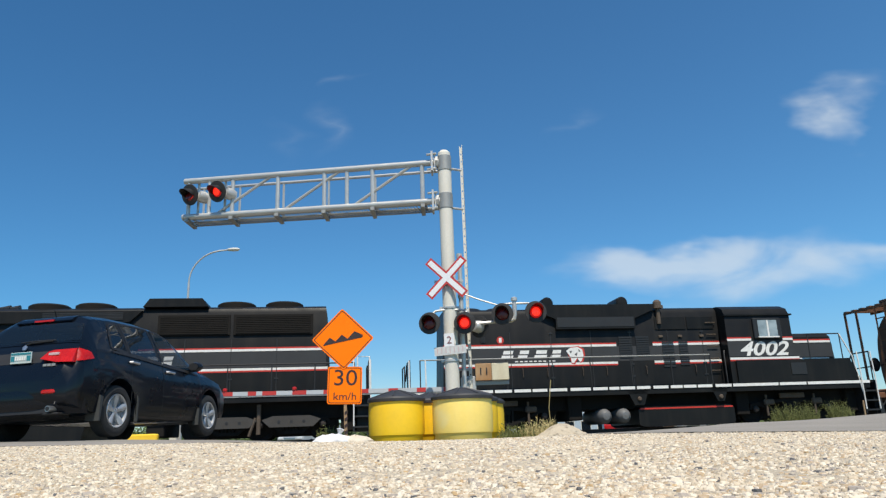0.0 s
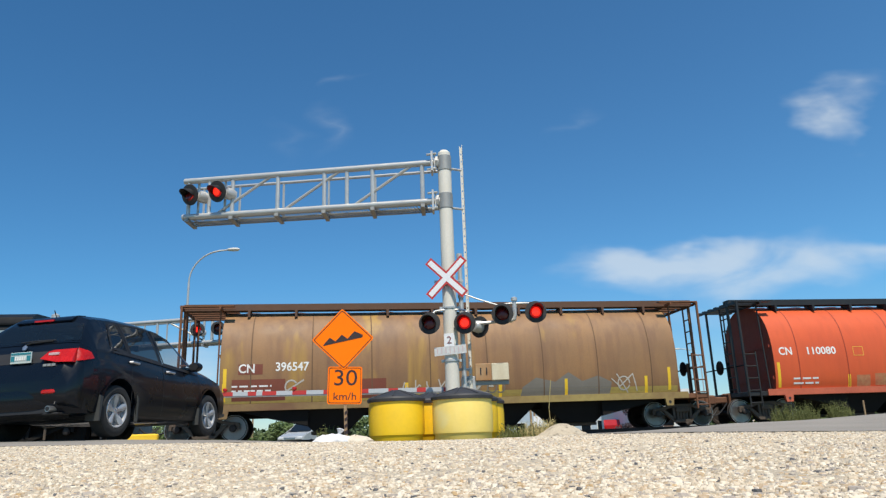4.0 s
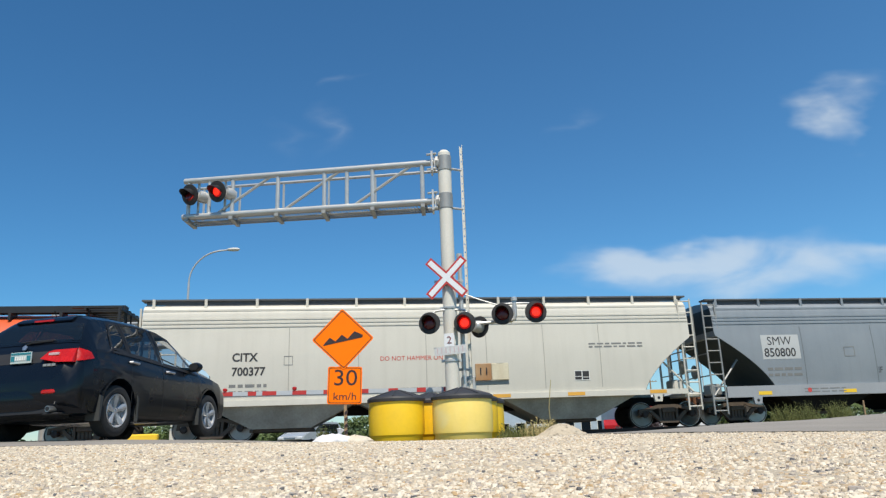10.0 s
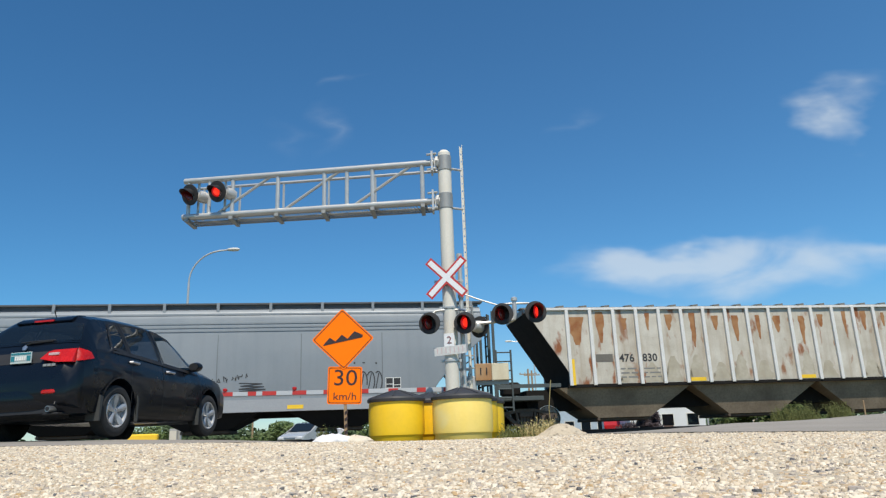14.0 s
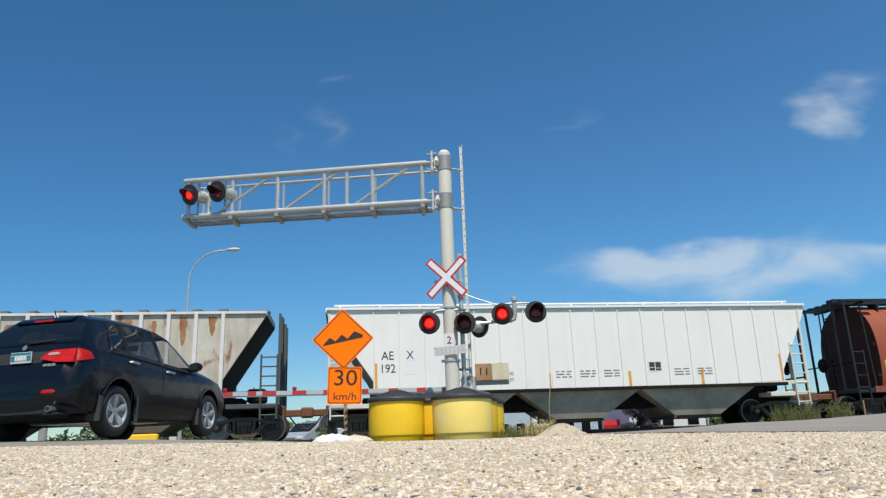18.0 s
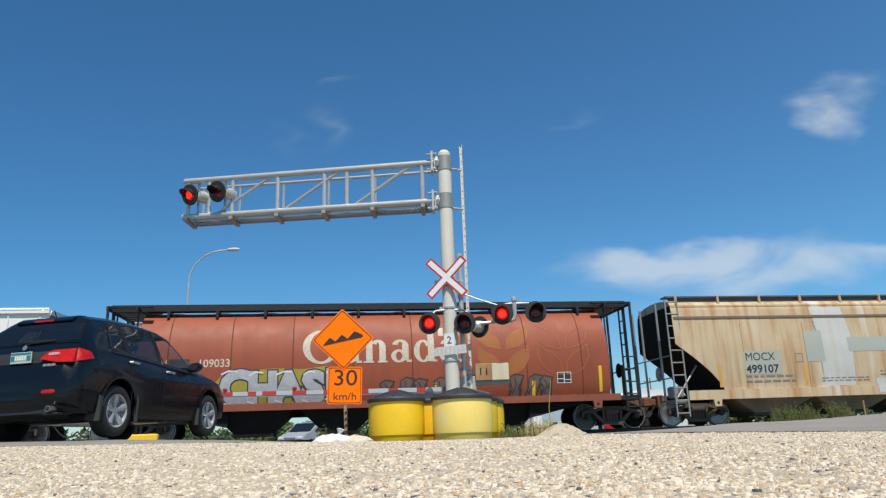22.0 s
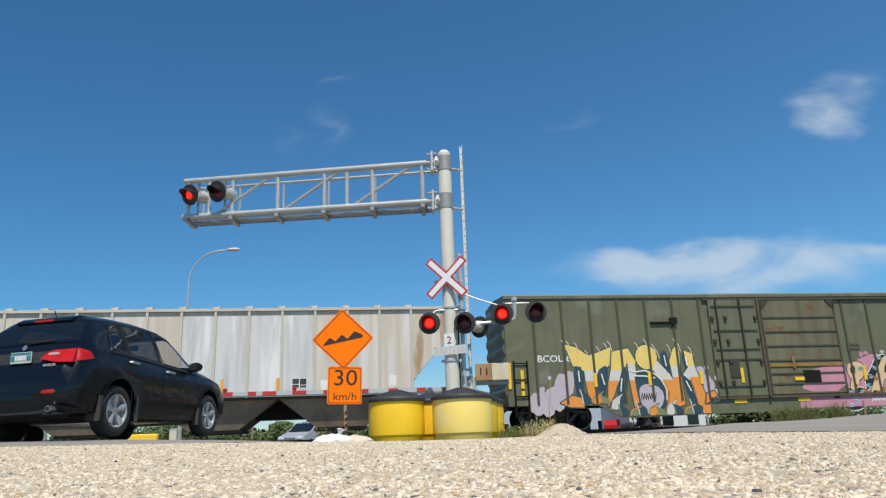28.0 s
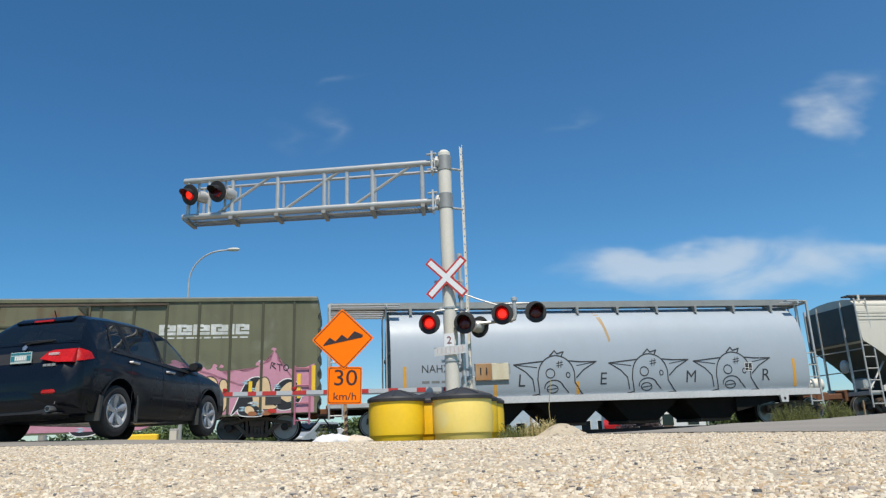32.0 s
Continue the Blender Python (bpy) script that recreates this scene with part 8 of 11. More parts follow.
def boxcar(place, L):
    """Olive boxcar with plug and sliding doors, ribs, and bright graffiti along its lower half."""
    OLIVEP = material("olive_green_paint", (0.150, 0.152, 0.086), 0.5, 0.0, (0.105, 0.104, 0.060), (25, 0.2), (0.8, 0.8), 0.08, 25, streak=0.35, streak_color=(0.075, 0.060, 0.038), patch=((0.17, 0.175, 0.115), 0.8), threshold=0.56)
    car = stock("boxcar", place, "olive green boxcar with bright graffiti along its side", "boxcar")
    xl, xr, hw, z0, top = 0.95, L - 0.85, 1.52, 0.80, 4.45
    sec = fine([(-hw, z0), (-hw, top - 0.10), (-hw + 0.04, top - 0.02), (0, top + 0.10)], 0.4)
    surf = lambda z: -hw
    part("body", hull(sec, lambda z: xl, lambda z: xr), OLIVEP, car, "olive painted steel body", smooth=20)
    bm = B()
    slab(bm, [(xl + 0.3, z0 + 0.02), (2.9, z0 - 0.03), (4.3, z0 - 0.05), (5.2, 0.32), (L - 6.5, 0.42), (L - 5.7, z0 - 0.05), (L - 2.9, z0 - 0.03), (xr - 0.3, z0 + 0.02)], -hw - 0.003, -hw + 0.08)
    part("fishbelly_sill", bm, OLIVEP, car, "deep bellied side sill")
    bm = B()
    for s in (-1, 1):
        box(bm, xl, xr, s * (hw + 0.05), s * (hw - 0.1), top - 0.13, top - 0.03)
    part("eave", bm, OLIVEP, car)
    bm = B()
    for s in (-1, 1):
        box(bm, xl + 0.02, xr - 0.02, s * (hw + 0.03), s * (hw - 0.12), top - 0.027, top + 0.012)
    part("roof_edge", bm, material("galvanised_roof", (0.38, 0.40, 0.38), 0.5, 0.3), car, "pale galvanised roof edge")
    bm = B()
    for i in range(18):
        x = xl + (xr - xl) * i / 18
        slab(bm, [(x, top - 0.02), (x + 0.12, top - 0.02), (x + 0.12, top + 0.0), (x, top + 0.0)], -hw, hw)
    part("roof_ribs", bm, material("galvanised_roof", (0.38, 0.40, 0.38), 0.5, 0.3), car)
    dx0, dx1, dx2 = 9.0, 11.0, 14.45
    bm = B()
    box(bm, -0.045, 0.045, -0.035, 0.0, z0 + 0.02, top - 0.14, 0.008)
    rib = mesh_of("side_rib", bm, material("dark_olive_rib", (0.070, 0.072, 0.042), 0.7))
    left = [xl + 1.1 * (i + 1) for i in range(7)]
    right = [dx2 + 0.25 + 1.08 * i for i in range(8) if dx2 + 0.25 + 1.08 * i < xr - 0.3]
    for x in left + right:
        shared("side_rib", rib, car, Matrix.Translation((x, -hw, 0)))
    # plug door: stiles, rails, locking bars
    bm = B()
    box(bm, dx0, dx1, -hw - 0.09, -hw, z0 + 0.1, top - 0.18, 0.02)
    plug = part("plug_door", bm, OLIVEP, car, "olive plug door with dark locking bars")
    bm = B()
    for x in (dx0 + 0.3, dx0 + 1.28):
        rod(bm, (x, -hw - 0.14, z0 + 0.15), (x, -hw - 0.14, top - 0.2), 0.035, 8)
    for z in (3.95, 3.1, 2.45, 2.1, 1.2):
        box(bm, dx0 + 0.1, dx1 - 0.1, -hw - 0.115, -hw - 0.09, z, z + 0.06)
    box(bm, dx0 + 0.55, dx0 + 0.95, -hw - 0.13, -hw - 0.09, 1.55, 2.1)
    part("locking_bar", bm, material("dark_olive_bar", (0.045, 0.046, 0.03), 0.7), plug)
    # sliding door with pressed panels
    bm = B()
    box(bm, dx1 + 0.12, dx2 - 0.08, -hw - 0.07, -hw, z0 + 0.12, top - 0.2, 0.02)
    slide = part("sliding_door", bm, material("rust_stained_olive_paint", (0.165, 0.160, 0.090), 0.6, 0.0, (0.12, 0.11, 0.062), (25, 0.2), (0.7, 0.7), 0.1, 25, streak=0.6, streak_color=(0.10, 0.055, 0.03), patch=((0.17, 0.075, 0.03), 1.5), threshold=0.60, seed=3, run=2.2), car, "olive ribbed sliding door stained with rust")
    bm = B()
    for z in (3.55, 3.05, 2.55, 2.05, 1.6, 1.25):
        box(bm, dx1 + 0.2, dx2 - 0.2, -hw - 0.10, -hw - 0.07, z, z + 0.05)
    for x in (dx1 + 0.15, dx2 - 0.2):
        box(bm, x, x + 0.06, -hw - 0.10, -hw - 0.07, z0 + 0.15, top - 0.25)
    part("door_rib", bm, material("dark_olive_rib", (0.070, 0.072, 0.042), 0.7), slide)
    bm = B()
    box(bm, dx1 + 0.2, dx2 - 0.2, -hw - 0.105, -hw - 0.071, 1.86, 1.97)
    box(bm, dx1 + 1.15, dx1 + 1.25, -hw - 0.12, -hw - 0.1, 1.8, 2.2)
    part("rusty_bar", bm, material("yellowed_rust_bar", (0.34, 0.22, 0.06), 0.8, 0, (0.16, 0.075, 0.03), (14, 0.5), (3, 1.0)), slide)
    bm = B()
    box(bm, dx0 - 0.3, dx2 + 3.0, -hw - 0.08, -hw, z0 + 0.02, z0 + 0.10)
    box(bm, dx0 - 0.2, dx2 + 2.4, -hw - 0.09, -hw, top - 0.24, top - 0.18)
    part("door_track", bm, UNDER, car, "rusty door track")
    for x, q in ((dx1 + 0.16, 1), (dx2 - 0.12, -1)):
        bm = B()
        slab(bm, [(x, top - 0.28), (x + q * 0.36, top - 0.28), (x, top - 0.62)], -hw - 0.10, -hw - 0.071)
        part("corner_gusset", bm, material("dark_olive_bar", (0.045, 0.046, 0.03), 0.7), slide)
    bm = B()
    box(bm, dx1 + 1.55, dx1 + 2.25, -hw - 0.115, -hw - 0.071, 1.30, 1.72, 0.01)
    part("placard_board", bm, UNDER_DARK, slide, "dark placard board")
    for x in (dx0 + 0.08, dx0 + 0.62, dx1 - 0.14):
        bm = B()
        for z in (1.3, 2.0, 2.7, 3.5):
            box(bm, x - 0.05, x + 0.07, -hw - 0.17, -hw - 0.09, z, z + 0.14, 0.015)
        part("hinge", bm, material("dark_olive_bar", (0.045, 0.046, 0.03), 0.7), plug)
    bm = B()
    box(bm, dx1 - 0.02, dx1 + 0.10, -hw - 0.15, -hw, z0 + 0.05, top - 0.2, 0.01)
    part("door_post", bm, UNDER, car, "rusty post between the doors")
    ladder(car, xl + 0.25, -hw - 0.05, z0 - 0.35, 2.25, 0.5, UNDER_DARK, 4)
    ladder(car, xr - 0.75, -hw - 0.05, z0 - 0.35, 2.25, 0.5, material("pink_oversprayed_steel", (0.45, 0.16, 0.22), 0.7), 4)
    for x, s in ((xl, -1), (xr, 1)):
        bm = B()
        for i in range(7):
            z = z0 + 0.3 + i * 0.46
            slab(bm, [(x, z), (x + s * 0.07, z + 0.1), (x + s * 0.07, z + 0.28), (x, z + 0.38)], -hw + 0.1, hw - 0.1)
        part("corrugated_end", bm, OLIVEP, car, "corrugated end wall")
        bm = B()
        box(bm, x, x + s * 0.55, -1.4, 1.4, z0 - 0.12, z0 - 0.05)
        part("end_step", bm, UNDER_DARK, car)
    bm = B()
    rod(bm, (left[4] + 0.15, -hw - 0.05, 3.45), (left[5] + 0.1, -hw - 0.05, 3.45), 0.04, 6)
    box(bm, left[5] - 0.15, left[5] + 0.12, -hw - 0.1, -hw, 3.4, 3.62)
    part("card_holder", bm, UNDER_DARK, car)
    text_on("reporting_mark", "BCOL", 0.22, 2.1, 2.2, surf, WHITE_INK, car, squash=1.2, bold=0.004)
    text_on("car_number", "60", 0.22, 3.2, 2.2, surf, WHITE_INK, car, squash=1.2, bold=0.004)
    # company name as plain blocks
    blocks, q = [], 16.63
    for w, slit in ((0.55, 0.5), (0.50, 0.4), (0.55, 0.6), (0.58, 0.3), (0.17, 0), (0.46, 0.75)):
        if slit:
            blocks += [rect(q, q + w, 3.27, 3.36), rect(q, q + w * 0.30, 3.36, 3.60), rect(q + w * 0.40, q + w, 3.36 + 0.06 * slit, 3.36 + 0.10), rect(q + w * 0.62, q + w, 3.36 + 0.10, 3.58), rect(q + w * 0.30, q + w * 0.62, 3.51, 3.60)]
        else:
            blocks.append(rect(q, q + w, 3.27, 3.60))
        q += w + 0.04
    blocks += [rect(16.63 + 0.30 * k, 16.63 + 0.30 * k + (0.22 if k % 3 else 0.27), 3.155, 3.205) for k in range(10)]
    sheet_on("company_block", blocks, surf, material("worn_white_lettering", (0.66, 0.68, 0.66), 0.7, 0, (0.40, 0.42, 0.38), (9, .5), (3, .9)), car, 0.006, "worn white company letter blocks")
    # graffiti
    rnd = random.Random(77)
    def ink(n, c_, c2=None):
        return material(n, c_, 0.6, 0.0, c2 or tuple(k * 0.75 for k in c_), (12, 0.2), (2.0, 0.5))
    lilac, yel, ora, navy, pale, pink = ink("lilac_spray", (0.52, 0.45, 0.51), (0.42, 0.36, 0.40)), ink("yellow_spray", (0.72, 0.50, 0.12)), ink("orange_spray", (0.68, 0.25, 0.06)), ink("navy_spray", (0.02, 0.045, 0.075)), ink("cream_spray", (0.74, 0.66, 0.54)), ink("pink_spray", (0.56, 0.26, 0.34), (0.44, 0.20, 0.26))
    teal, peach = ink("teal_spray", (0.10, 0.36, 0.36)), ink("peach_spray", (0.72, 0.52, 0.30))
    white_spray, sky_spray = ink("white_spray", (0.80, 0.79, 0.75)), ink("sky_blue_spray", (0.42, 0.62, 0.72))

    def soft(pts, n=2):
        """Corners cut round, as a spray can draws them."""
        for _ in range(n):
            pts = [q for (x0_, z0_), (x1_, z1_) in zip(pts, pts[1:] + pts[:1]) for q in ((x0_ * 0.75 + x1_ * 0.25, z0_ * 0.75 + z1_ * 0.25), (x0_ * 0.25 + x1_ * 0.75, z0_ * 0.25 + z1_ * 0.75))]
        return pts


    def puff(u, v, r):
        """A ragged sprayed dab: centre on the piece's grid, radius in metres."""
        x_, z_ = on_piece((u, v))
        return [(x_ + r * rnd.uniform(0.8, 1.12) * math.cos(0.349 * k), max(0.43, z_ + r * rnd.uniform(0.8, 1.12) * math.sin(0.349 * k))) for k in range(18)]

    def on_piece(p):
        return (1.837 + 7.617 * p[0], 0.1315 + 2.81 * p[1])

    def art(pts, n=1):
        return soft([on_piece(p) for p in pts], n)
    # first piece: tall slanted letters, yellow above and orange below, dark teal between them
    for u, v, r in ((0.02, 0.25, 0.36), (0.07, 0.27, 0.42), (0.12, 0.33, 0.44), (0.16, 0.47, 0.38), (0.19, 0.55, 0.22), (0.05, 0.42, 0.10), (0.09, 0.55, 0.07), (0.88, 0.42, 0.34), (0.92, 0.30, 0.26), (0.86, 0.58, 0.2), (0.895, 0.63, 0.09), (0.94, 0.5, 0.08), (0.955, 0.4, 0.13)):
        sheet_on("sprayed_dab", [puff(u, v, r)], surf, lilac, car, 0.003 + 0.0004 * (u * 10 % 3), "lilac sprayed background")
    golden, amber = ink("golden_spray", (0.80, 0.60, 0.17), (0.74, 0.50, 0.12)), ink("amber_spray", (0.76, 0.27, 0.045), (0.70, 0.33, 0.07))
    deep = ink("deep_teal_spray", (0.018, 0.05, 0.075), (0.03, 0.10, 0.13))
    moss, mist = ink("moss_spray", (0.20, 0.24, 0.12)), ink("mist_spray", (0.62, 0.60, 0.58), (0.66, 0.55, 0.42))
    fills = ((golden, ((0.175, 0.94), (0.235, 0.90), (0.29, 0.80), (0.345, 0.84), (0.41, 0.90), (0.395, 0.68), (0.34, 0.60), (0.275, 0.61), (0.21, 0.68), (0.195, 0.80))),
             (mist, ((0.265, 0.62), (0.365, 0.63), (0.34, 0.48), (0.268, 0.48))), (amber, ((0.268, 0.50), (0.322, 0.50), (0.308, 0.24), (0.28, 0.27))),
             (deep, ((0.205, 0.69), (0.265, 0.66), (0.255, 0.28), (0.22, 0.26))), (amber, ((0.135, 0.26), (0.195, 0.34), (0.255, 0.30), (0.25, 0.2), (0.18, 0.21))),
             (deep, ((0.325, 0.62), (0.39, 0.70), (0.375, 0.45), (0.345, 0.2), (0.31, 0.32))),
             (golden, ((0.412, 0.84), (0.497, 0.88), (0.53, 0.72), (0.522, 0.64), (0.487, 0.72), (0.465, 0.60), (0.398, 0.60))), (mist, ((0.398, 0.62), (0.455, 0.62), (0.435, 0.48), (0.382, 0.47))),
             (amber, ((0.382, 0.50), (0.435, 0.50), (0.405, 0.33), (0.37, 0.20), (0.376, 0.35))), (deep, ((0.468, 0.70), (0.488, 0.54), (0.448, 0.18), (0.41, 0.20), (0.432, 0.5))),
             (mist, ((0.487, 0.72), (0.526, 0.66), (0.526, 0.48), (0.49, 0.48))), (amber, ((0.49, 0.5), (0.527, 0.5), (0.527, 0.12), (0.502, 0.2))),
             (mist, ((0.60, 0.66), (0.635, 0.74), (0.70, 0.56), (0.722, 0.44), (0.66, 0.46))), (amber, ((0.66, 0.50), (0.715, 0.49), (0.728, 0.3), (0.672, 0.15), (0.69, 0.34))),
             (deep, ((0.515, 0.60), (0.60, 0.58), (0.675, 0.46), (0.68, 0.22), (0.61, 0.08), (0.54, 0.12), (0.52, 0.36))), (lilac, ((0.535, 0.42), (0.58, 0.46), (0.65, 0.40), (0.66, 0.25), (0.602, 0.09), (0.55, 0.12), (0.532, 0.3))),
             (golden, tuple((0.587 + 0.056 * math.cos(0.4189 * k), 0.77 + 0.148 * math.sin(0.4189 * k)) for k in range(15))),
             (golden, ((0.705, 0.72), (0.73, 0.86), (0.757, 0.92), (0.762, 0.80), (0.756, 0.60), (0.71, 0.62))), (mist, ((0.708, 0.66), (0.757, 0.64), (0.757, 0.50), (0.715, 0.48))), (amber, ((0.714, 0.52), (0.758, 0.53), (0.762, 0.2), (0.70, 0.16), (0.726, 0.3))),
             (deep, ((0.655, 0.78), (0.688, 0.87), (0.707, 0.66), (0.70, 0.55), (0.672, 0.64))), (deep, ((0.77, 0.80), (0.795, 0.84), (0.815, 0.60), (0.785, 0.58))), (deep, ((0.76, 0.52), (0.79, 0.56), (0.812, 0.4), (0.832, 0.20), (0.79, 0.26))),
             (golden, ((0.785, 0.84), (0.827, 0.80), (0.834, 0.64), (0.802, 0.60))), (mist, ((0.80, 0.64), (0.833, 0.66), (0.853, 0.50), (0.80, 0.48), (0.768, 0.55))), (amber, ((0.80, 0.52), (0.852, 0.52), (0.872, 0.30), (0.857, 0.16), (0.83, 0.2), (0.82, 0.40))),
             (amber, ((0.87, 0.2), (0.90, 0.24), (0.935, 0.30), (0.92, 0.35), (0.88, 0.32))), (amber, ((0.848, 0.09), (0.892, 0.09), (0.892, 0.19), (0.852, 0.19))))
    for i, (mt, pts) in enumerate(fills):
        shape = art(pts, 1 if mt is deep or mt is lilac else 0)
        if mt is not deep:
            sheet_on("letter_edge", stroke(shape, 0.075, True), surf, deep, car, 0.0052 + 0.00012 * i, "dark teal sprayed edge")
        sheet_on("graffiti_letter", [shape], surf, mt, car, 0.009 + 0.0002 * i if mt is not deep else 0.0085 + 0.0002 * i, "sprayed graffiti letter")
    # curling leaves along the bottom
    for i in range(13):
        u, lean, h = 0.27 + 0.046 * i, 0.035 * (1 if i % 2 else -1), 0.17 - 0.03 * (i % 3)
        lo = 0.235 if u < 0.40 else 0.165 if u < 0.45 else 0.085
        sheet_on("curl", [art(((u - 0.022, lo), (u + lean * 0.2 - 0.02, lo + h * 0.6), (u + lean, lo + h), (u + 0.018, lo + h * 0.55), (u + 0.02, lo)), 2)], surf, (deep, amber, moss, mist, deep, moss)[i % 6], car, 0.016 + 0.0005 * i)
        sheet_on("curl", stroke([on_piece(p) for p in ((u - 0.022, lo + 0.01), (u + lean * 0.2 - 0.02, lo + h * 0.6), (u + lean, lo + h))], 0.04), surf, mist if i % 3 == 0 else moss if i % 3 == 1 else amber, car, 0.0235)
    for pts in (((0.49, 0.62), (0.52, 0.595), (0.57, 0.61), (0.62, 0.57), (0.65, 0.5), (0.675, 0.38), (0.67, 0.26)), ((0.52, 0.55), (0.57, 0.545), (0.62, 0.52)), ((0.235, 0.62), (0.237, 0.5)), ((0.35, 0.58), (0.36, 0.46)), ((0.45, 0.52), (0.44, 0.38)), ((0.68, 0.78), (0.685, 0.66)), ((0.79, 0.76), (0.795, 0.66)), ((0.78, 0.47), (0.80, 0.36))):
        sheet_on("highlight", stroke([on_piece(p) for p in pts], 0.045), surf, white_spray, car, 0.025, "white sprayed line")
    for u, v in ((0.175, 0.92), (0.20, 0.91), (0.24, 0.89), (0.29, 0.80), (0.35, 0.84), (0.39, 0.88), (0.41, 0.90), (0.55, 0.88), (0.595, 0.92), (0.635, 0.86), (0.65, 0.80), (0.715, 0.85), (0.75, 0.92), (0.765, 0.88), (0.825, 0.82)):
        sheet_on("drip_line", stroke([on_piece(p) for p in ((u + 0.004, v - 0.05), (u - 0.004, v + 0.03), (u - 0.015, v + 0.065))], 0.028), surf, pale, car, 0.024)
    sheet_on("marker_scribble", stroke([on_piece((0.54 + 0.006 * k, 0.27 + 0.07 * (k % 2))) for k in range(14)], 0.03), surf, ink("black_spray", (0.015, 0.016, 0.02)), car, 0.014)
    # second piece: pink field with peach letters, black shaded, white edged
    xb = xr - 0.1
    black = ink("black_spray", (0.015, 0.016, 0.02))
    rust_spray = ink("rust_spray", (0.30, 0.11, 0.04), (0.42, 0.18, 0.06))
    crest = [(14.47, 1.74), (15.01, 2.06), (15.61, 2.23), (16.25, 2.18), (16.89, 2.29), (17.32, 2.47), (17.54, 2.25), (17.96, 2.15), (18.50, 2.21), (18.74, 2.13), (18.96, 1.99), (19.22, 2.16), (19.59, 2.08), (20.05, 2.25), (20.40, 2.41), (20.53, 2.76), (20.66, 2.40), (20.90, 2.18), (21.42, 2.13), (xb, 2.32)]
    sheet_on("graffiti_background", [[(14.12, z0 + 0.02), (xb, z0 + 0.02)] + crest[::-1]], surf, pink, car, 0.004, "pink sprayed background")
    for k in range(60):
        x_ = rnd.uniform(14.3, xb - 0.3)
        z_ = float(np.interp(x_, [p[0] for p in crest], [p[1] for p in crest])) + rnd.uniform(-0.10, 0.16)
        sheet_on("sprayed_dab", [[(x_ + rnd.uniform(0.04, 0.12) * math.cos(0.785 * q), z_ + rnd.uniform(0.03, 0.09) * math.sin(0.785 * q)) for q in range(8)]], surf, (pink, lilac, pink)[k % 3], car, 0.0032 + 0.0001 * (k % 7), "pink overspray")
    sheet_on("graffiti_background", [soft([(dx1 + 1.35, 0.98), (dx2 - 0.1, 0.98), (dx2 - 0.1, 2.0), (dx2 - 0.5, 1.90), (dx2 - 0.9, 1.85), (dx1 + 1.9, 1.72), (dx1 + 1.6, 1.45)], 1)], lambda z: -hw - 0.07, pink, car, 0.006)
    sheet_on("graffiti_background", [[(12.25, 0.45), (L - 6.6, 0.45), (L - 5.85, 0.70), (L - 5.75, 0.84), (12.3, 0.84)]], lambda z: -hw - 0.004, pink, car, 0.006)
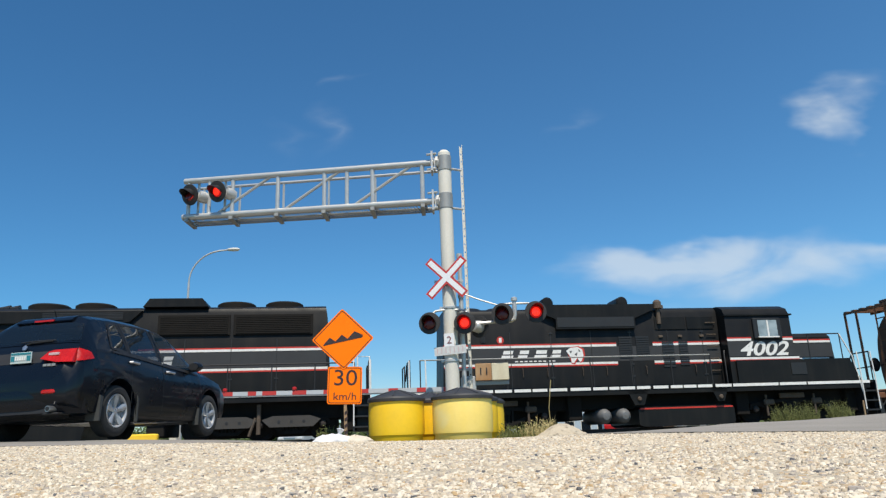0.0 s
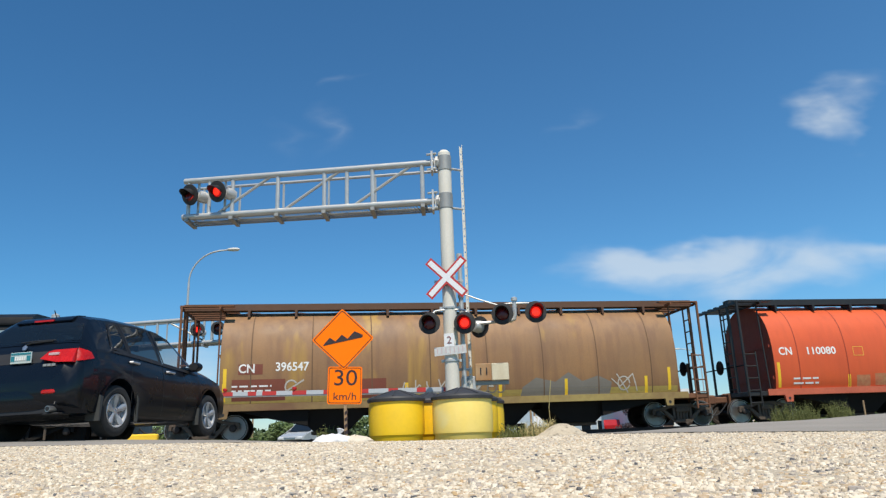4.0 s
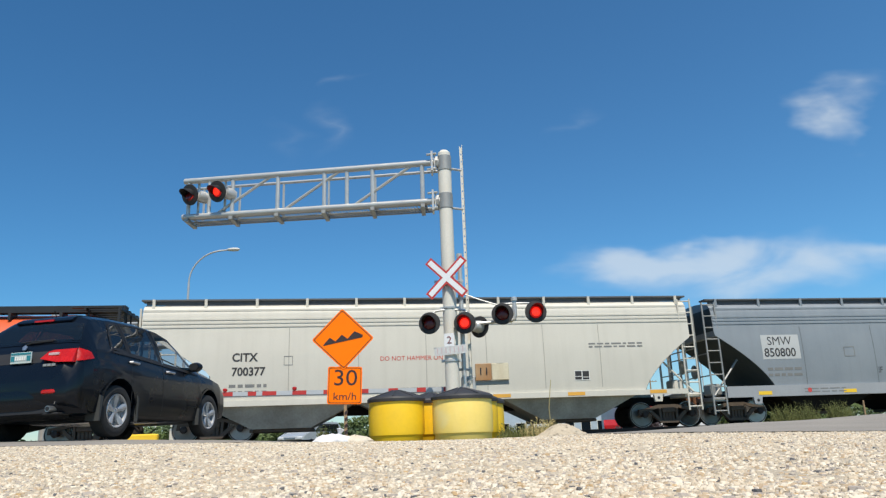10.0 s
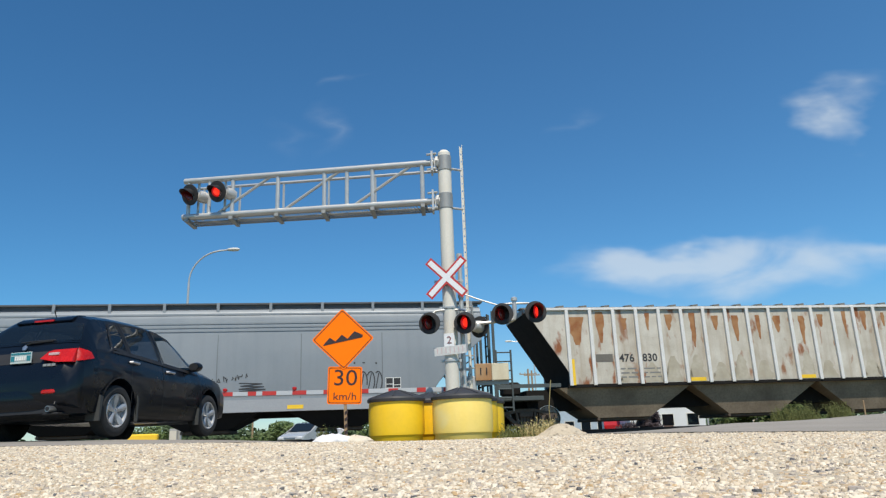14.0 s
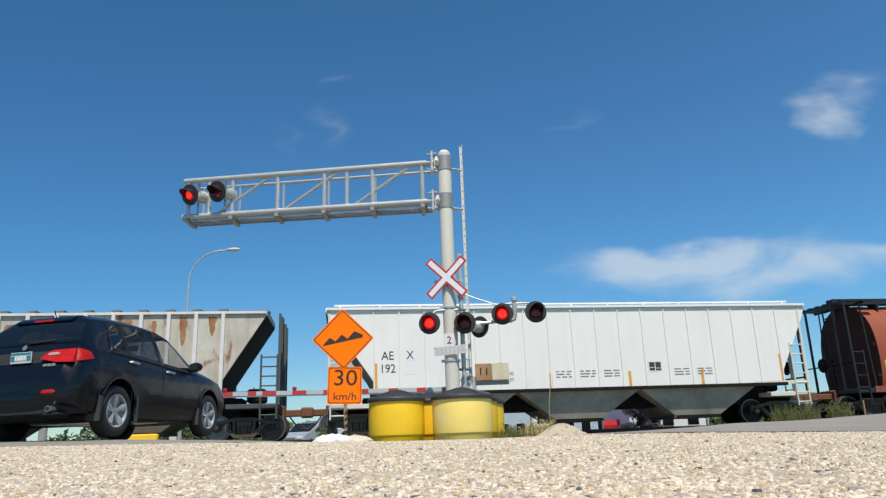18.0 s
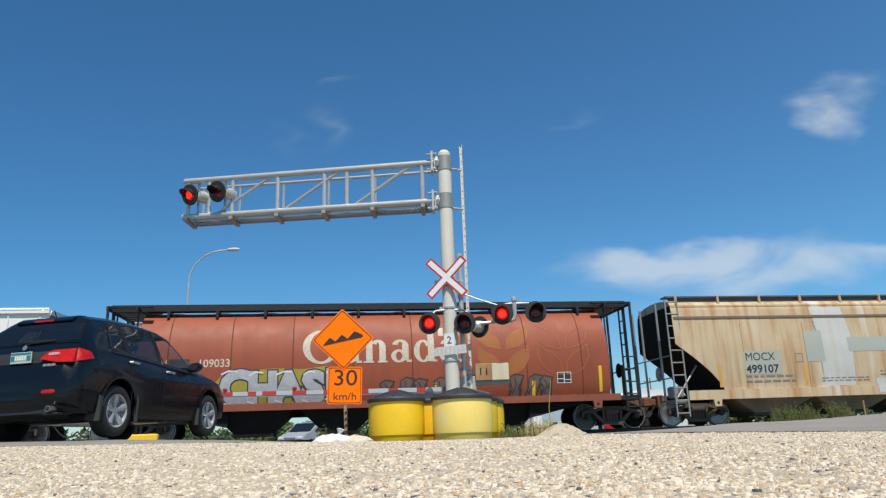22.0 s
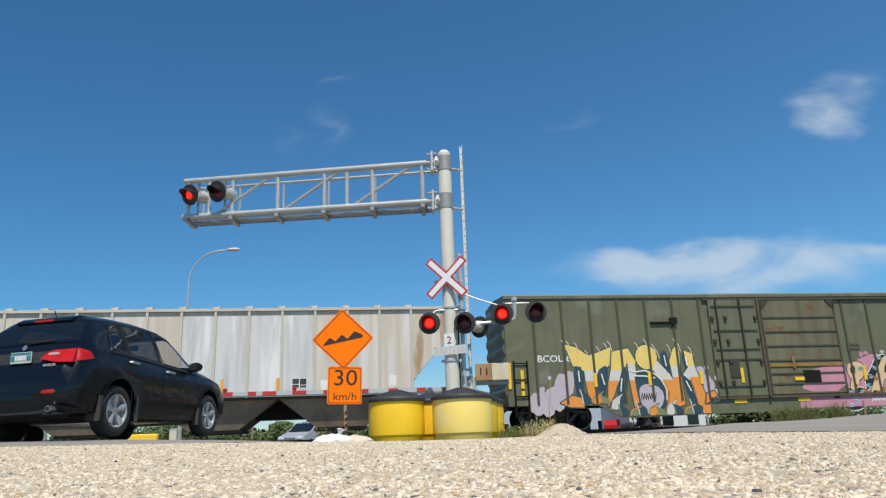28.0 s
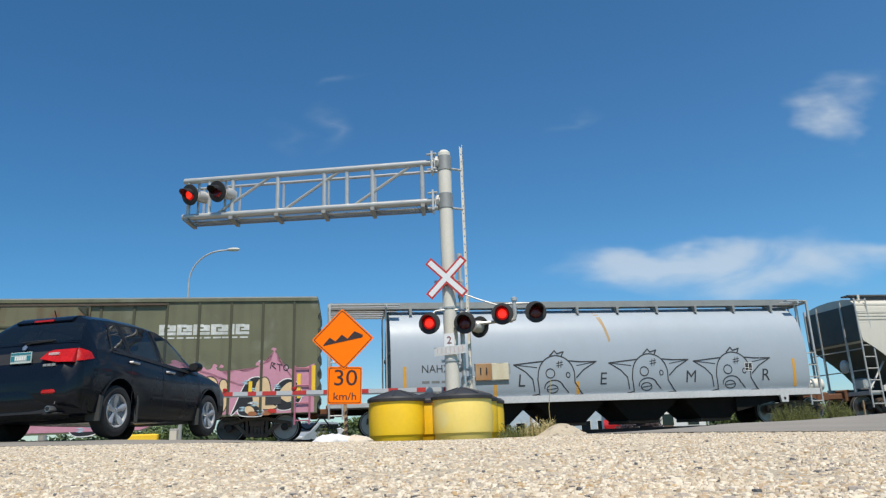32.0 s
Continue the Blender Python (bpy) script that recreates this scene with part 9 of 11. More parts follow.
    forms = (
        (black, [(14.13, 1.10), (14.61, 1.07), (15.06, 1.10), (15.17, 0.78), (14.98, 0.42), (14.58, 0.31), (14.11, 0.34), (13.96, 0.69)]),
        (peach, [(14.60, 1.96), (15.00, 2.00), (15.22, 1.85), (15.22, 1.57), (14.98, 1.34), (14.67, 1.29), (14.49, 1.50), (14.47, 1.78)]),
        (peach, [(14.58, 1.40), (14.96, 1.42), (14.83, 1.02), (14.45, 0.99)]),
        (black, [(14.67, 1.85), (14.83, 1.86), (14.81, 1.56), (14.67, 1.51), (14.58, 1.68)]),
        (teal, [(14.35, 1.00), (14.82, 0.98), (14.98, 0.76), (14.56, 0.82)]),
        (black, [(15.81, 2.16), (16.31, 2.24), (15.94, 1.83), (15.45, 1.16), (15.14, 0.92), (15.19, 1.41), (15.51, 1.73)]),
        (peach, [(16.19, 2.21), (16.61, 2.12), (16.65, 1.78), (16.46, 1.52), (16.02, 1.41), (15.74, 0.84), (15.45, 0.45), (15.09, 0.58), (15.51, 1.24), (15.90, 1.88)]),
        (black, [(16.21, 1.96), (16.46, 1.94), (16.33, 1.66), (16.04, 1.53), (16.10, 1.78)]),
        (black, [(17.11, 2.19), (17.45, 2.21), (17.21, 1.68), (16.87, 0.67), (16.43, 0.72), (16.81, 1.69)]),
        (peach, [(17.33, 2.14), (17.48, 2.02), (17.23, 1.36), (17.11, 0.76), (16.86, 0.71), (17.06, 1.36)]),
        (black, [(17.92, 1.96), (18.34, 1.99), (17.85, 1.58), (17.58, 0.76), (17.25, 0.73), (17.51, 1.51)]),
        (peach, [(18.00, 1.84), (18.39, 1.99), (18.64, 1.86), (18.70, 1.50), (18.57, 1.10), (18.15, 0.93), (17.79, 0.90), (17.60, 0.75), (17.65, 1.18)]),
        (black, [(18.19, 1.72), (18.44, 1.74), (18.50, 1.44), (18.30, 1.14), (18.02, 1.11), (18.07, 1.42)]),
        (peach, [(18.71, 1.82), (18.91, 1.90), (19.03, 1.58), (19.00, 1.13), (18.87, 0.87), (18.69, 0.94), (18.77, 1.33)]),
        (black, [(19.73, 1.91), (20.15, 1.93), (20.01, 1.61), (20.05, 1.24), (19.71, 1.16), (19.38, 1.00), (19.11, 0.74), (19.25, 1.02), (19.51, 1.63)]),
        (peach, [(19.97, 1.83), (20.33, 1.96), (20.46, 1.36), (20.46, 1.11), (20.74, 0.96), (20.01, 0.93), (19.80, 1.25), (19.92, 1.61)]),
        (black, [(19.38, 1.08), (19.68, 1.16), (20.13, 0.99), (20.25, 0.75), (19.61, 0.75), (19.36, 0.82)]),
        (peach, [(19.59, 1.04), (19.79, 1.06), (19.95, 0.89), (19.77, 0.80), (19.59, 0.86)]),
        (black, [(20.49, 1.48), (20.77, 1.80), (21.09, 1.87), (21.45, 1.63), (21.49, 1.20), (21.10, 0.90), (20.60, 0.93), (20.77, 1.20)]),
        (peach, [(20.81, 1.59), (21.08, 1.79), (21.34, 1.63), (21.34, 1.32), (21.06, 1.10), (20.77, 1.25), (20.72, 1.44)]))
    for i, (mt, pts) in enumerate(forms):
        pts = soft(pts, 2)
        if mt is not teal:
            sheet_on("outline", stroke(pts, 0.06, True), surf, white_spray if mt is black else black, car, 0.0052 + 0.0001 * i, "sprayed outline")
        sheet_on("graffiti_letter", [pts], surf, mt, car, 0.0080 + 0.0003 * i, "peach graffiti letter" if mt is peach else "black letter shading")
    # rusty scuffs along the bottom, blue glints, flecks
    for i in range(16):
        x_, z_ = 13.9 + 0.26 * i + rnd.uniform(-0.1, 0.1), 0.88 + 0.012 * i + rnd.uniform(-0.08, 0.06)
        sheet_on("smudge", [soft([(x_ - 0.16, z_ - 0.05), (x_ + 0.12, z_ - 0.07), (x_ + 0.2, z_ + 0.05), (x_ - 0.05, z_ + 0.09)], 1)], surf, rust_spray if i % 3 else black, car, 0.0150 + 0.0002 * i, "rust-coloured smudge")
    for x_, z_ in ((19.84, 0.82), (20.30, 0.83), (20.49, 0.89)):
        sheet_on("smudge", [soft([(x_ - 0.18, z_ - 0.06), (x_ + 0.16, z_ - 0.07), (x_ + 0.14, z_ + 0.05), (x_ - 0.1, z_ + 0.08)], 1)], surf, rust_spray if x_ < 20.4 else STRIPE_RED, car, 0.0188)
    for k, (x_, z_) in enumerate(((14.37, 0.94), (14.67, 0.63), (14.40, 0.50), (14.93, 0.92), (15.94, 2.11), (15.42, 1.46), (15.67, 1.75), (15.26, 1.14), (16.25, 1.84), (17.21, 2.01), (16.89, 1.36), (16.73, 1.02), (17.06, 1.66), (18.05, 1.86), (17.59, 1.30), (17.48, 0.96), (17.74, 1.60), (19.61, 1.78), (19.87, 1.53), (19.49, 0.97), (19.94, 1.11), (20.66, 1.62), (21.21, 1.18), (21.42, 1.34), (20.10, 0.86), (18.79, 1.14))):
        for q in range(3):
            dx_, dz_ = rnd.uniform(-0.06, 0.06), 0.05 * (q - 1)
            sheet_on("streak", [[(x_ - 0.13 + dx_, z_ + dz_), (x_ + dx_, z_ + dz_ + 0.018), (x_ + 0.13 + dx_, z_ + dz_), (x_ + dx_, z_ + dz_ - 0.018)]], surf, sky_spray, car, 0.0195 + 0.0002 * q, "pale blue sprayed glint")
    for k, (x_, z_) in enumerate(((15.03, 1.74), (16.36, 2.10), (15.61, 1.38), (17.26, 1.26), (18.57, 1.60), (18.28, 1.89), (21.21, 1.55), (18.90, 1.46), (14.71, 1.15))):
        sheet_on("streak", [soft([(x_ - 0.09, z_ - 0.05), (x_ + 0.08, z_ - 0.07), (x_ + 0.1, z_ + 0.06), (x_ - 0.06, z_ + 0.08)], 1)], surf, (teal, ora, rust_spray)[k % 3], car, 0.0192)
    sheet_on("marker_scribble", stroke([(20.40, 2.19), (20.44, 2.37), (20.56, 2.33), (20.46, 2.27), (20.58, 2.17)], 0.03) + stroke([(20.62, 2.32), (20.80, 2.28)], 0.03) + stroke([(20.71, 2.30), (20.72, 2.10)], 0.03) + stroke(arc(20.93, 2.20, 0.08, 0.09, 0, 350, 10), 0.03), surf, black, car, 0.01)
    sheet_on("marker_scribble", [q for r_ in range(2) for q in stroke([(14.62 + 0.07 * j, 2.36 + 0.15 * r_ + 0.10 * (j % 2)) for j in range(9)], 0.03)], surf, black, car, 0.01)
    sheet_on("marker_scribble", stroke([(15.30 + 0.075 * k, 0.62 + 0.10 * (k % 2)) for k in range(16)], 0.04), lambda z: -hw - 0.004, white_spray, car, 0.012)
    sheet_on("data_panel", [rect(20.26, 20.79, 1.08, 1.36)], surf, BLACK_INK, car, 0.028)
    for x, z, h in ((xl + 0.08, 1.35, 0.85), (xl + 0.55, 1.35, 0.6), (xl + 0.55, 1.08, 0.2), (4.25, 1.35, 0.45), (6.35, 1.35, 0.45), (8.4, 1.35, 0.45), (dx2 + 0.75, 1.35, 0.5), (dx2 + 2.2, 1.35, 0.45), (dx2 + 4.0, 1.4, 0.45), (dx2 + 5.3, 1.4, 0.4), (xr - 0.62, 1.25, 0.75), (xr - 0.12, 1.35, 0.9), (dx0 + 1.02, 1.35, 0.5)):
        sheet_on("reflector_strip", [rect(x - 0.06, x + 0.06, z, z + h)], lambda zz: -hw - (0.11 if abs(x - dx0 - 1.02) < .01 else 0.03), YELLOW_TAPE, car, 0.006, "yellow reflective strip")
    sheet_on("reflector_strip", [rect(dx0 + 0.6, dx0 + 1.1, 0.68, 0.8), rect(dx1 + 1.2, dx1 + 1.7, 0.68, 0.8)], lambda z: -hw - 0.02, YELLOW_TAPE, car, 0.006)
    sheet_on("reflector_strip", [rect(dx1 + 1.15, dx1 + 1.6, 1.38, 1.5)], lambda z: -hw - 0.1, YELLOW_TAPE, car, 0.006)
    underframe(car, L)
    bm = B()
    for x in (6.5, 8.3, 11.5, 13.5, 15.2):
        box(bm, x, x + 0.18, -1.3, 1.3, 0.55, 0.86)
    lathe(bm, [(0.0, 0), (0.22, 0), (0.22, 0.9), (0, 0.9)], Matrix.Translation((9.5, -0.6, 0.55)) @ Matrix.Rotation(radians(90), 4, "Y"), 14)
    part("floor_beams", bm, UNDER_DARK, car)
    truck(car, 2.9, place)
    truck(car, L - 2.9, place)
    couplers(car, L)


boxcar(183.44, 22.85)

# silvery round hopper with line drawings
SILVER = material("silvery_blue_grey_paint", (0.37, 0.42, 0.47), 0.42, 0.0, (0.32, 0.365, 0.41), (35, 0.1), (0.7, 0.5), 0.04, 30, streak=0.10, streak_color=(0.3, 0.31, 0.32))
# the slate end colour has its shade painted in
c = round_hopper(203.46, 19.9, SILVER, STEEL, "silvery blue-grey cylindrical hopper car with black line drawings", material("pale_grey_sill", (0.58, 0.59, 0.59), 0.5, 0, (0.45, 0.45, 0.45), (12, .3), (1, .6)), 3.05, 18.5, material("slate_end_painted_shade", (0.05, 0.065, 0.07), 0.7), STEEL_DARK, 4, SILVER, truck_l=3.35)
text_on("reporting_mark", "NAHX", 0.25, 4.08, 1.93, ROUND_SURF, BLACK_INK, c, squash=0.98)
text_on("car_number", "316174", 0.25, 5.36, 1.94, ROUND_SURF, BLACK_INK, c, squash=0.94)
small_print(c, 4.1, 1.60, ROUND_SURF, 1.2, 2, GREY_INK, 0.07, 0.2, 61)
tape(c, [(3.52, 1.05), (17.9, 1.05)], ROUND_SURF, AMBER_TAPE, h=0.95)
tape(c, [(6.65, 0.98), (9.6, 1.0)], ROUND_SURF, AMBER_TAPE, h=0.4)
sheet_on("rust_run", [[(10.55, 3.92), (10.75, 3.94), (10.82, 3.6), (10.95, 2.9), (10.88, 2.8), (10.75, 3.4)]], ROUND_SURF, material("rust_run_stain", (0.42, 0.30, 0.16), 0.8), c, 0.003, "thin rust run")
sheet_on("stencil_frame", stroke([(6.92, 1.86), (7.18, 1.86), (7.18, 2.14), (6.92, 2.14)], 0.018, True), ROUND_SURF, GREY_INK, c, 0.006)
for k, (q, zz) in enumerate(((8.84, 1.72), (12.3, 1.72), (15.5, 1.72))):
    # a tall round-headed outline on two small feet, an arm drawn to a point on each side
    out = stroke([(q - 0.88, zz - 0.60), (q - 0.62, zz - 0.55), (q - 0.68, zz - 0.1)] + arc(q, zz + 0.02, 0.66, 0.66, 175, 5, 18) + [(q + 0.66, zz - 0.2), (q + 0.86, zz - 0.5), (q + 0.95, zz - 0.60), (q + 0.7, zz - 0.60)], 0.04)
    out += stroke([(q - 0.62, zz - 0.60), (q - 0.2, zz - 0.66), (q + 0.3, zz - 0.66), (q + 0.7, zz - 0.60)], 0.03)
    out += stroke([(q - 0.45, zz + 0.50), (q - 0.9, zz + 0.46), (q - 1.52, zz + 0.40), (q - 1.1, zz + 0.16), (q - 0.86, zz - 0.08), (q - 0.80, zz - 0.45)], 0.04) + stroke([(q - 1.5, zz + 0.40), (q - 0.7, zz + 0.30)], 0.025)
    out += stroke([(q + 0.45, zz + 0.50), (q + 0.9, zz + 0.46), (q + 1.48, zz + 0.46), (q + 1.0, zz + 0.2), (q + 0.72, zz - 0.05)], 0.04) + stroke([(q + 1.45, zz + 0.45), (q + 0.75, zz + 0.34)], 0.025)
    out += stroke(arc(q - 0.22, zz + 0.10, 0.16, 0.15, 0, 350, 12), 0.032) + stroke(arc(q + 0.42, zz + 0.04, 0.07, 0.08, 0, 350, 10), 0.03)
    out += stroke(arc(q - 0.10, zz - 0.36, 0.34, 0.24, 5, 185, 12), 0.035) + stroke(arc(q - 0.16, zz - 0.40, 0.20, 0.13, 0, 350, 12), 0.03) + stroke([(q + 0.18, zz - .25), (q + 0.42, zz - .52)], 0.035) + stroke([(q - 0.34, zz - 0.42), (q + 0.02, zz - 0.38)], 0.025)
    out += stroke([(q - 0.20, zz + .68), (q - 0.02, zz + 0.84), (q + 0.06, zz + .74), (q + .30, zz + 0.80), (q + .22, zz + .66)], 0.045)
    out += stroke([(q + .02, zz + .42), (q + .25, zz + .46)], 0.025) + stroke([(q + .02, zz + .34), (q + .25, zz + .38)], 0.025) + stroke([(q + .08, zz + .28), (q + .11, zz + .50)], 0.025) + stroke([(q + .17, zz + .29), (q + .20, zz + .51)], 0.025)
    sheet_on("line_drawing", out, ROUND_SURF, BLACK_INK, c, 0.006, "black marker outline drawing")
for s, q in (("L", 7.42), ("E", 10.38), ("M", 13.6), ("R", 16.55)):
    text_on("marker_letter", s, 0.40, q, 1.42, ROUND_SURF, BLACK_INK, c, 0.006, shear=0.12)
data_panel(c, 15.95, 1.75, ROUND_SURF, 0.3, 0.28)
bm = B()
lathe(bm, [(0.0, 0), (0.2, 0.0), (0.22, 0.05), (0.22, 0.6), (0.0, 0.62)], Matrix.Translation((18.75, -0.9, 1.25)) @ Matrix.Rotation(radians(90), 4, "Y"), 16)
part("air_cylinder", bm, STEEL_WHITE, c, "white air cylinder")

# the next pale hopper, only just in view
c, sf = curved_hopper(222.89, 19.5, PALE, "pale beige covered hopper car following the silver one", 1.0, 18.6, 4.36, PALE_UNDER, WALK_GREY, BLACK_INK, STEEL, True, 11, 3, seams=(5, 8), z0=0.95, sill_h=0.2, end_mat=material("grey_green_painted_shade", (0.10, 0.11, 0.10), 0.7))

# ---- the waiting car and other vehicles ----
CAR_PAINT = material("dark_navy_car_paint", (0.0035, 0.0055, 0.0095), 0.28, 0.0, (0.0035, 0.005, 0.008), (80, 0.1), (1, 0.2), coat=0.32, spec=0.18)
CAR_BLACK = material("black_car_trim", (0.012, 0.012, 0.013), 0.6)
CAR_GLASS = glass("dark_tinted_glass", (0.006, 0.009, 0.012), 0.02, 0.88)
FRONT_GLASS = glass("lightly_tinted_glass", (0.012, 0.026, 0.030), 0.02, 0.26)
SEAT = material("charcoal_seat_cloth", (0.03, 0.03, 0.032), 0.9)
TYRE = material("black_rubber_tyre", (0.018, 0.018, 0.018), 0.85, 0, (0.04, 0.038, 0.035), (30, 0.3), (5, 0.4))
ALLOY = material("silver_alloy", (0.50, 0.50, 0.50), 0.38, 0.45, (0.38, 0.38, 0.38))
FLAP = material("dusty_grey_mud_flap", (0.045, 0.048, 0.047), 0.7, 0, (0.03, 0.032, 0.03))
CHROME = material("chrome_trim", (0.55, 0.55, 0.55), 0.3, 0.85, (0.4, 0.4, 0.4))
TAIL = material("red_tail_light_plastic", (0.50, 0.010, 0.006), 0.25, coat=0.35, second=(0.30, 0.006, 0.004), fine=(60, 0.3), broad=(9, 0.6), spec=0.3)
TAIL_CLEAR = material("clear_light_plastic", (0.60, 0.42, 0.40), 0.15, coat=1.0)

ST = np.array([  # x, half width, bottom, belt, roof, roof half width
    (0.00, 0.70, 0.46, 0.62, 0.70, 0.62), (0.05, 0.82, 0.40, 0.70, 0.82, 0.70), (0.14, 0.89, 0.36, 0.86, 1.00, 0.70), (0.22, 0.915, 0.33, 1.00, 1.12, 0.79), (0.36, 0.925, 0.30, 1.07, 1.29, 0.73),
    (0.50, 0.93, 0.28, 1.09, 1.455, 0.66), (0.64, 0.93, 0.27, 1.09, 1.585, 0.60), (0.78, 0.935, 0.26, 1.085, 1.612, 0.59), (1.2, 0.935, 0.24, 1.07, 1.645, 0.59), (1.8, 0.935, 0.23, 1.035, 1.655, 0.60),
    (2.3, 0.935, 0.23, 1.00, 1.635, 0.60), (2.7, 0.935, 0.23, 0.98, 1.56, 0.59), (3.0, 0.93, 0.23, 0.965, 1.42, 0.60), (3.3, 0.925, 0.24, 0.955, 1.22, 0.64), (3.5, 0.92, 0.25, 0.95, 1.075, 0.70),
    (3.8, 0.91, 0.26, 0.93, 1.03, 0.70), (4.1, 0.89, 0.27, 0.88, 0.97, 0.66), (4.35, 0.84, 0.29, 0.78, 0.87, 0.58), (4.50, 0.74, 0.32, 0.66, 0.74, 0.50), (4.59, 0.58, 0.38, 0.52, 0.58, 0.40)])


def car_point(x, v, lift=0.0):
    """A place on the car's skin: x from the rear bumper, v round the half section from sill (0) to roof crown (9)."""
    w, zb, zl, zr, wr = (float(np.interp(x, ST[:, 0], ST[:, k])) for k in range(1, 6))
    pts = [(w * 0.80, zb), (w * 0.955, zb + 0.03), (w * 0.985, zb + (zl - zb) * 0.25), (w * 1.0, zb + (zl - zb) * 0.52), (w * 0.99, zl - (zl - zb) * 0.18), (w * 0.945, zl),
           (w * 0.945 * 0.45 + wr * 0.55, zl + (zr - zl) * 0.55), (wr + 0.01, zl + (zr - zl) * 0.88), (wr * 0.80, zl + (zr - zl) * 0.975), (0.0, zr)]
    i = min(int(v), 8)
    t = v - i
    (a, b), (c, d) = pts[i], pts[i + 1]
    y, z = a + (c - a) * t, b + (d - b) * t
    if lift:
        n = Vector((d - b, -(c - a))).normalized()
        y, z = y + n.x * lift, z + n.y * lift
    return y, z


def car_patch(outline, lift, side=-1, n=9):
    """A piece of the skin between corner points given as (x, v), four of them."""
    bm = B()
    (a, b, c, d) = [Vector(o) for o in outline]
    grid = []
    for j in range(n + 1):
        t = j / n
        row = []
        for i in range(n + 1):
            s = i / n
            q = a.lerp(b, s).lerp(d.lerp(c, s), t)
            y, z = car_point(q.x, q.y, lift)
            row.append(bm.verts.new((q.x, side * y, z)))
        grid.append(row)
    for j in range(n):
        for i in range(n):
            bm.faces.new((grid[j][i], grid[j][i + 1], grid[j + 1][i + 1], grid[j + 1][i]))
    return bm


def car_patch_z(outline, lift, side=-1, n=10):
    """A piece of the skin between four corners given as (x, z)."""
    bm = B()
    a, b, c, d = [Vector(o) for o in outline]
    grid = []
    for j in range(n + 1):
        row = []
        for i in range(n + 1):
            q = a.lerp(b, i / n).lerp(d.lerp(c, i / n), j / n)
            lo, hi = 0.0, 9.0
            for _ in range(24):
                mid = (lo + hi) / 2
                lo, hi = (mid, hi) if car_point(q.x, mid)[1] < q.y else (lo, mid)
            y, z = car_point(q.x, lo, lift)
            row.append(bm.verts.new((q.x - lift * 0.6, side * y, z)))
        grid.append(row)
    for j in range(n):
        for i in range(n):
            bm.faces.new((grid[j][i], grid[j][i + 1], grid[j + 1][i + 1], grid[j + 1][i]))
    return bm


def car_skin():
    bm = B()
    xs = sorted(set([float(k) for k in ST[:, 0]] + [i * 0.045 for i in range(1, 102)]))
    vs = [0, 0.5, 1, 1.5, 2, 2.5, 3, 3.5, 4, 4.4, 4.7, 5] + [5.1 + 0.1 * i for i in range(20)] + [7.2, 7.4, 7.7, 8, 8.4, 8.7, 9]
    rings = []
    for x in xs:
        ring = [(-car_point(x, v)[0], car_point(x, v)[1]) for v in vs] + [(car_point(x, v)[0], car_point(x, v)[1]) for v in reversed(vs[:-1])]
        rings.append([bm.verts.new((x, y, z)) for y, z in ring])
    n = len(rings[0])
    for a, b in zip(rings, rings[1:]):
        for i in range(n):
            j = (i + 1) % n
            bm.faces.new((a[i], a[j], b[j], b[i]))
    bm.faces.new(rings[0][::-1])
    bm.faces.new(rings[-1])
    bmesh.ops.recalc_face_normals(bm, faces=bm.faces)
    me = bpy.data.meshes.new("body")
    bm.to_mesh(me)
    bm.free()
    return me


def cut_wheel_wells(me, xs, r, half):
    """Takes round wheel wells out of the shell."""
    ob = new("shell", me)
    cutters = []
    for x in xs:
        for s in (-1, 1):
            b = B()
            rod(b, (x, s * (half - 0.34), 0.355), (x, s * (half + 0.3), 0.355), r, 32)
            c = new("cutter", mesh_of("cutter", b, CAR_BLACK, 0))
            cutters.append(c)
            m = ob.modifiers.new("well", "BOOLEAN")
            m.operation, m.object, m.solver = "DIFFERENCE", c, "EXACT"
    out = bpy.data.meshes.new_from_object(ob.evaluated_get(bpy.context.evaluated_depsgraph_get()))
    for c in cutters + [ob]:
        bpy.data.objects.remove(c)
    return out


WINDOWS = (("rear_quarter_glass", [(0.86, 5.25), (1.24, 5.15), (1.24, 6.80), (1.02, 6.7)]), ("rear_door_glass", [(1.30, 5.12), (2.08, 5.10), (2.04, 6.95), (1.30, 6.85)]), ("front_door_glass", [(2.18, 5.10), (3.20, 5.12), (2.70, 6.95), (2.14, 6.97)]))


def in_window(x, v):
    for q in [w[1] for w in WINDOWS] + [[(2.78, 7.35), (3.40, 7.35), (3.40, 9.1), (2.78, 9.1)], [(0.30, 7.1), (0.53, 7.3), (0.53, 9.1), (0.30, 9.1)]]:
        if all((bx - ax) * (v - ay) - (by - ay) * (x - ax) > 0 for (ax, ay), (bx, by) in zip(q, q[1:] + q[:1])):
            return True
    return False


def open_windows(me):
    """Takes the shell away behind the side glass, so that one sees through the cabin."""
    bm = B()
    bm.from_mesh(me)
    gone = []
    for f in bm.faces:
        c = f.calc_center_median()
        if c.z < 0.9 or not 0.25 < c.x < 3.5:
            continue
        lo, hi = 0.0, 9.0
        for _ in range(20):
            mid = (lo + hi) / 2
            lo, hi = (mid, hi) if car_point(c.x, mid)[1] < c.z else (lo, mid)
        if in_window(c.x, lo):
            gone.append(f)
    bmesh.ops.delete(bm, geom=gone, context="FACES")
    bm.to_mesh(me)
    bm.free()


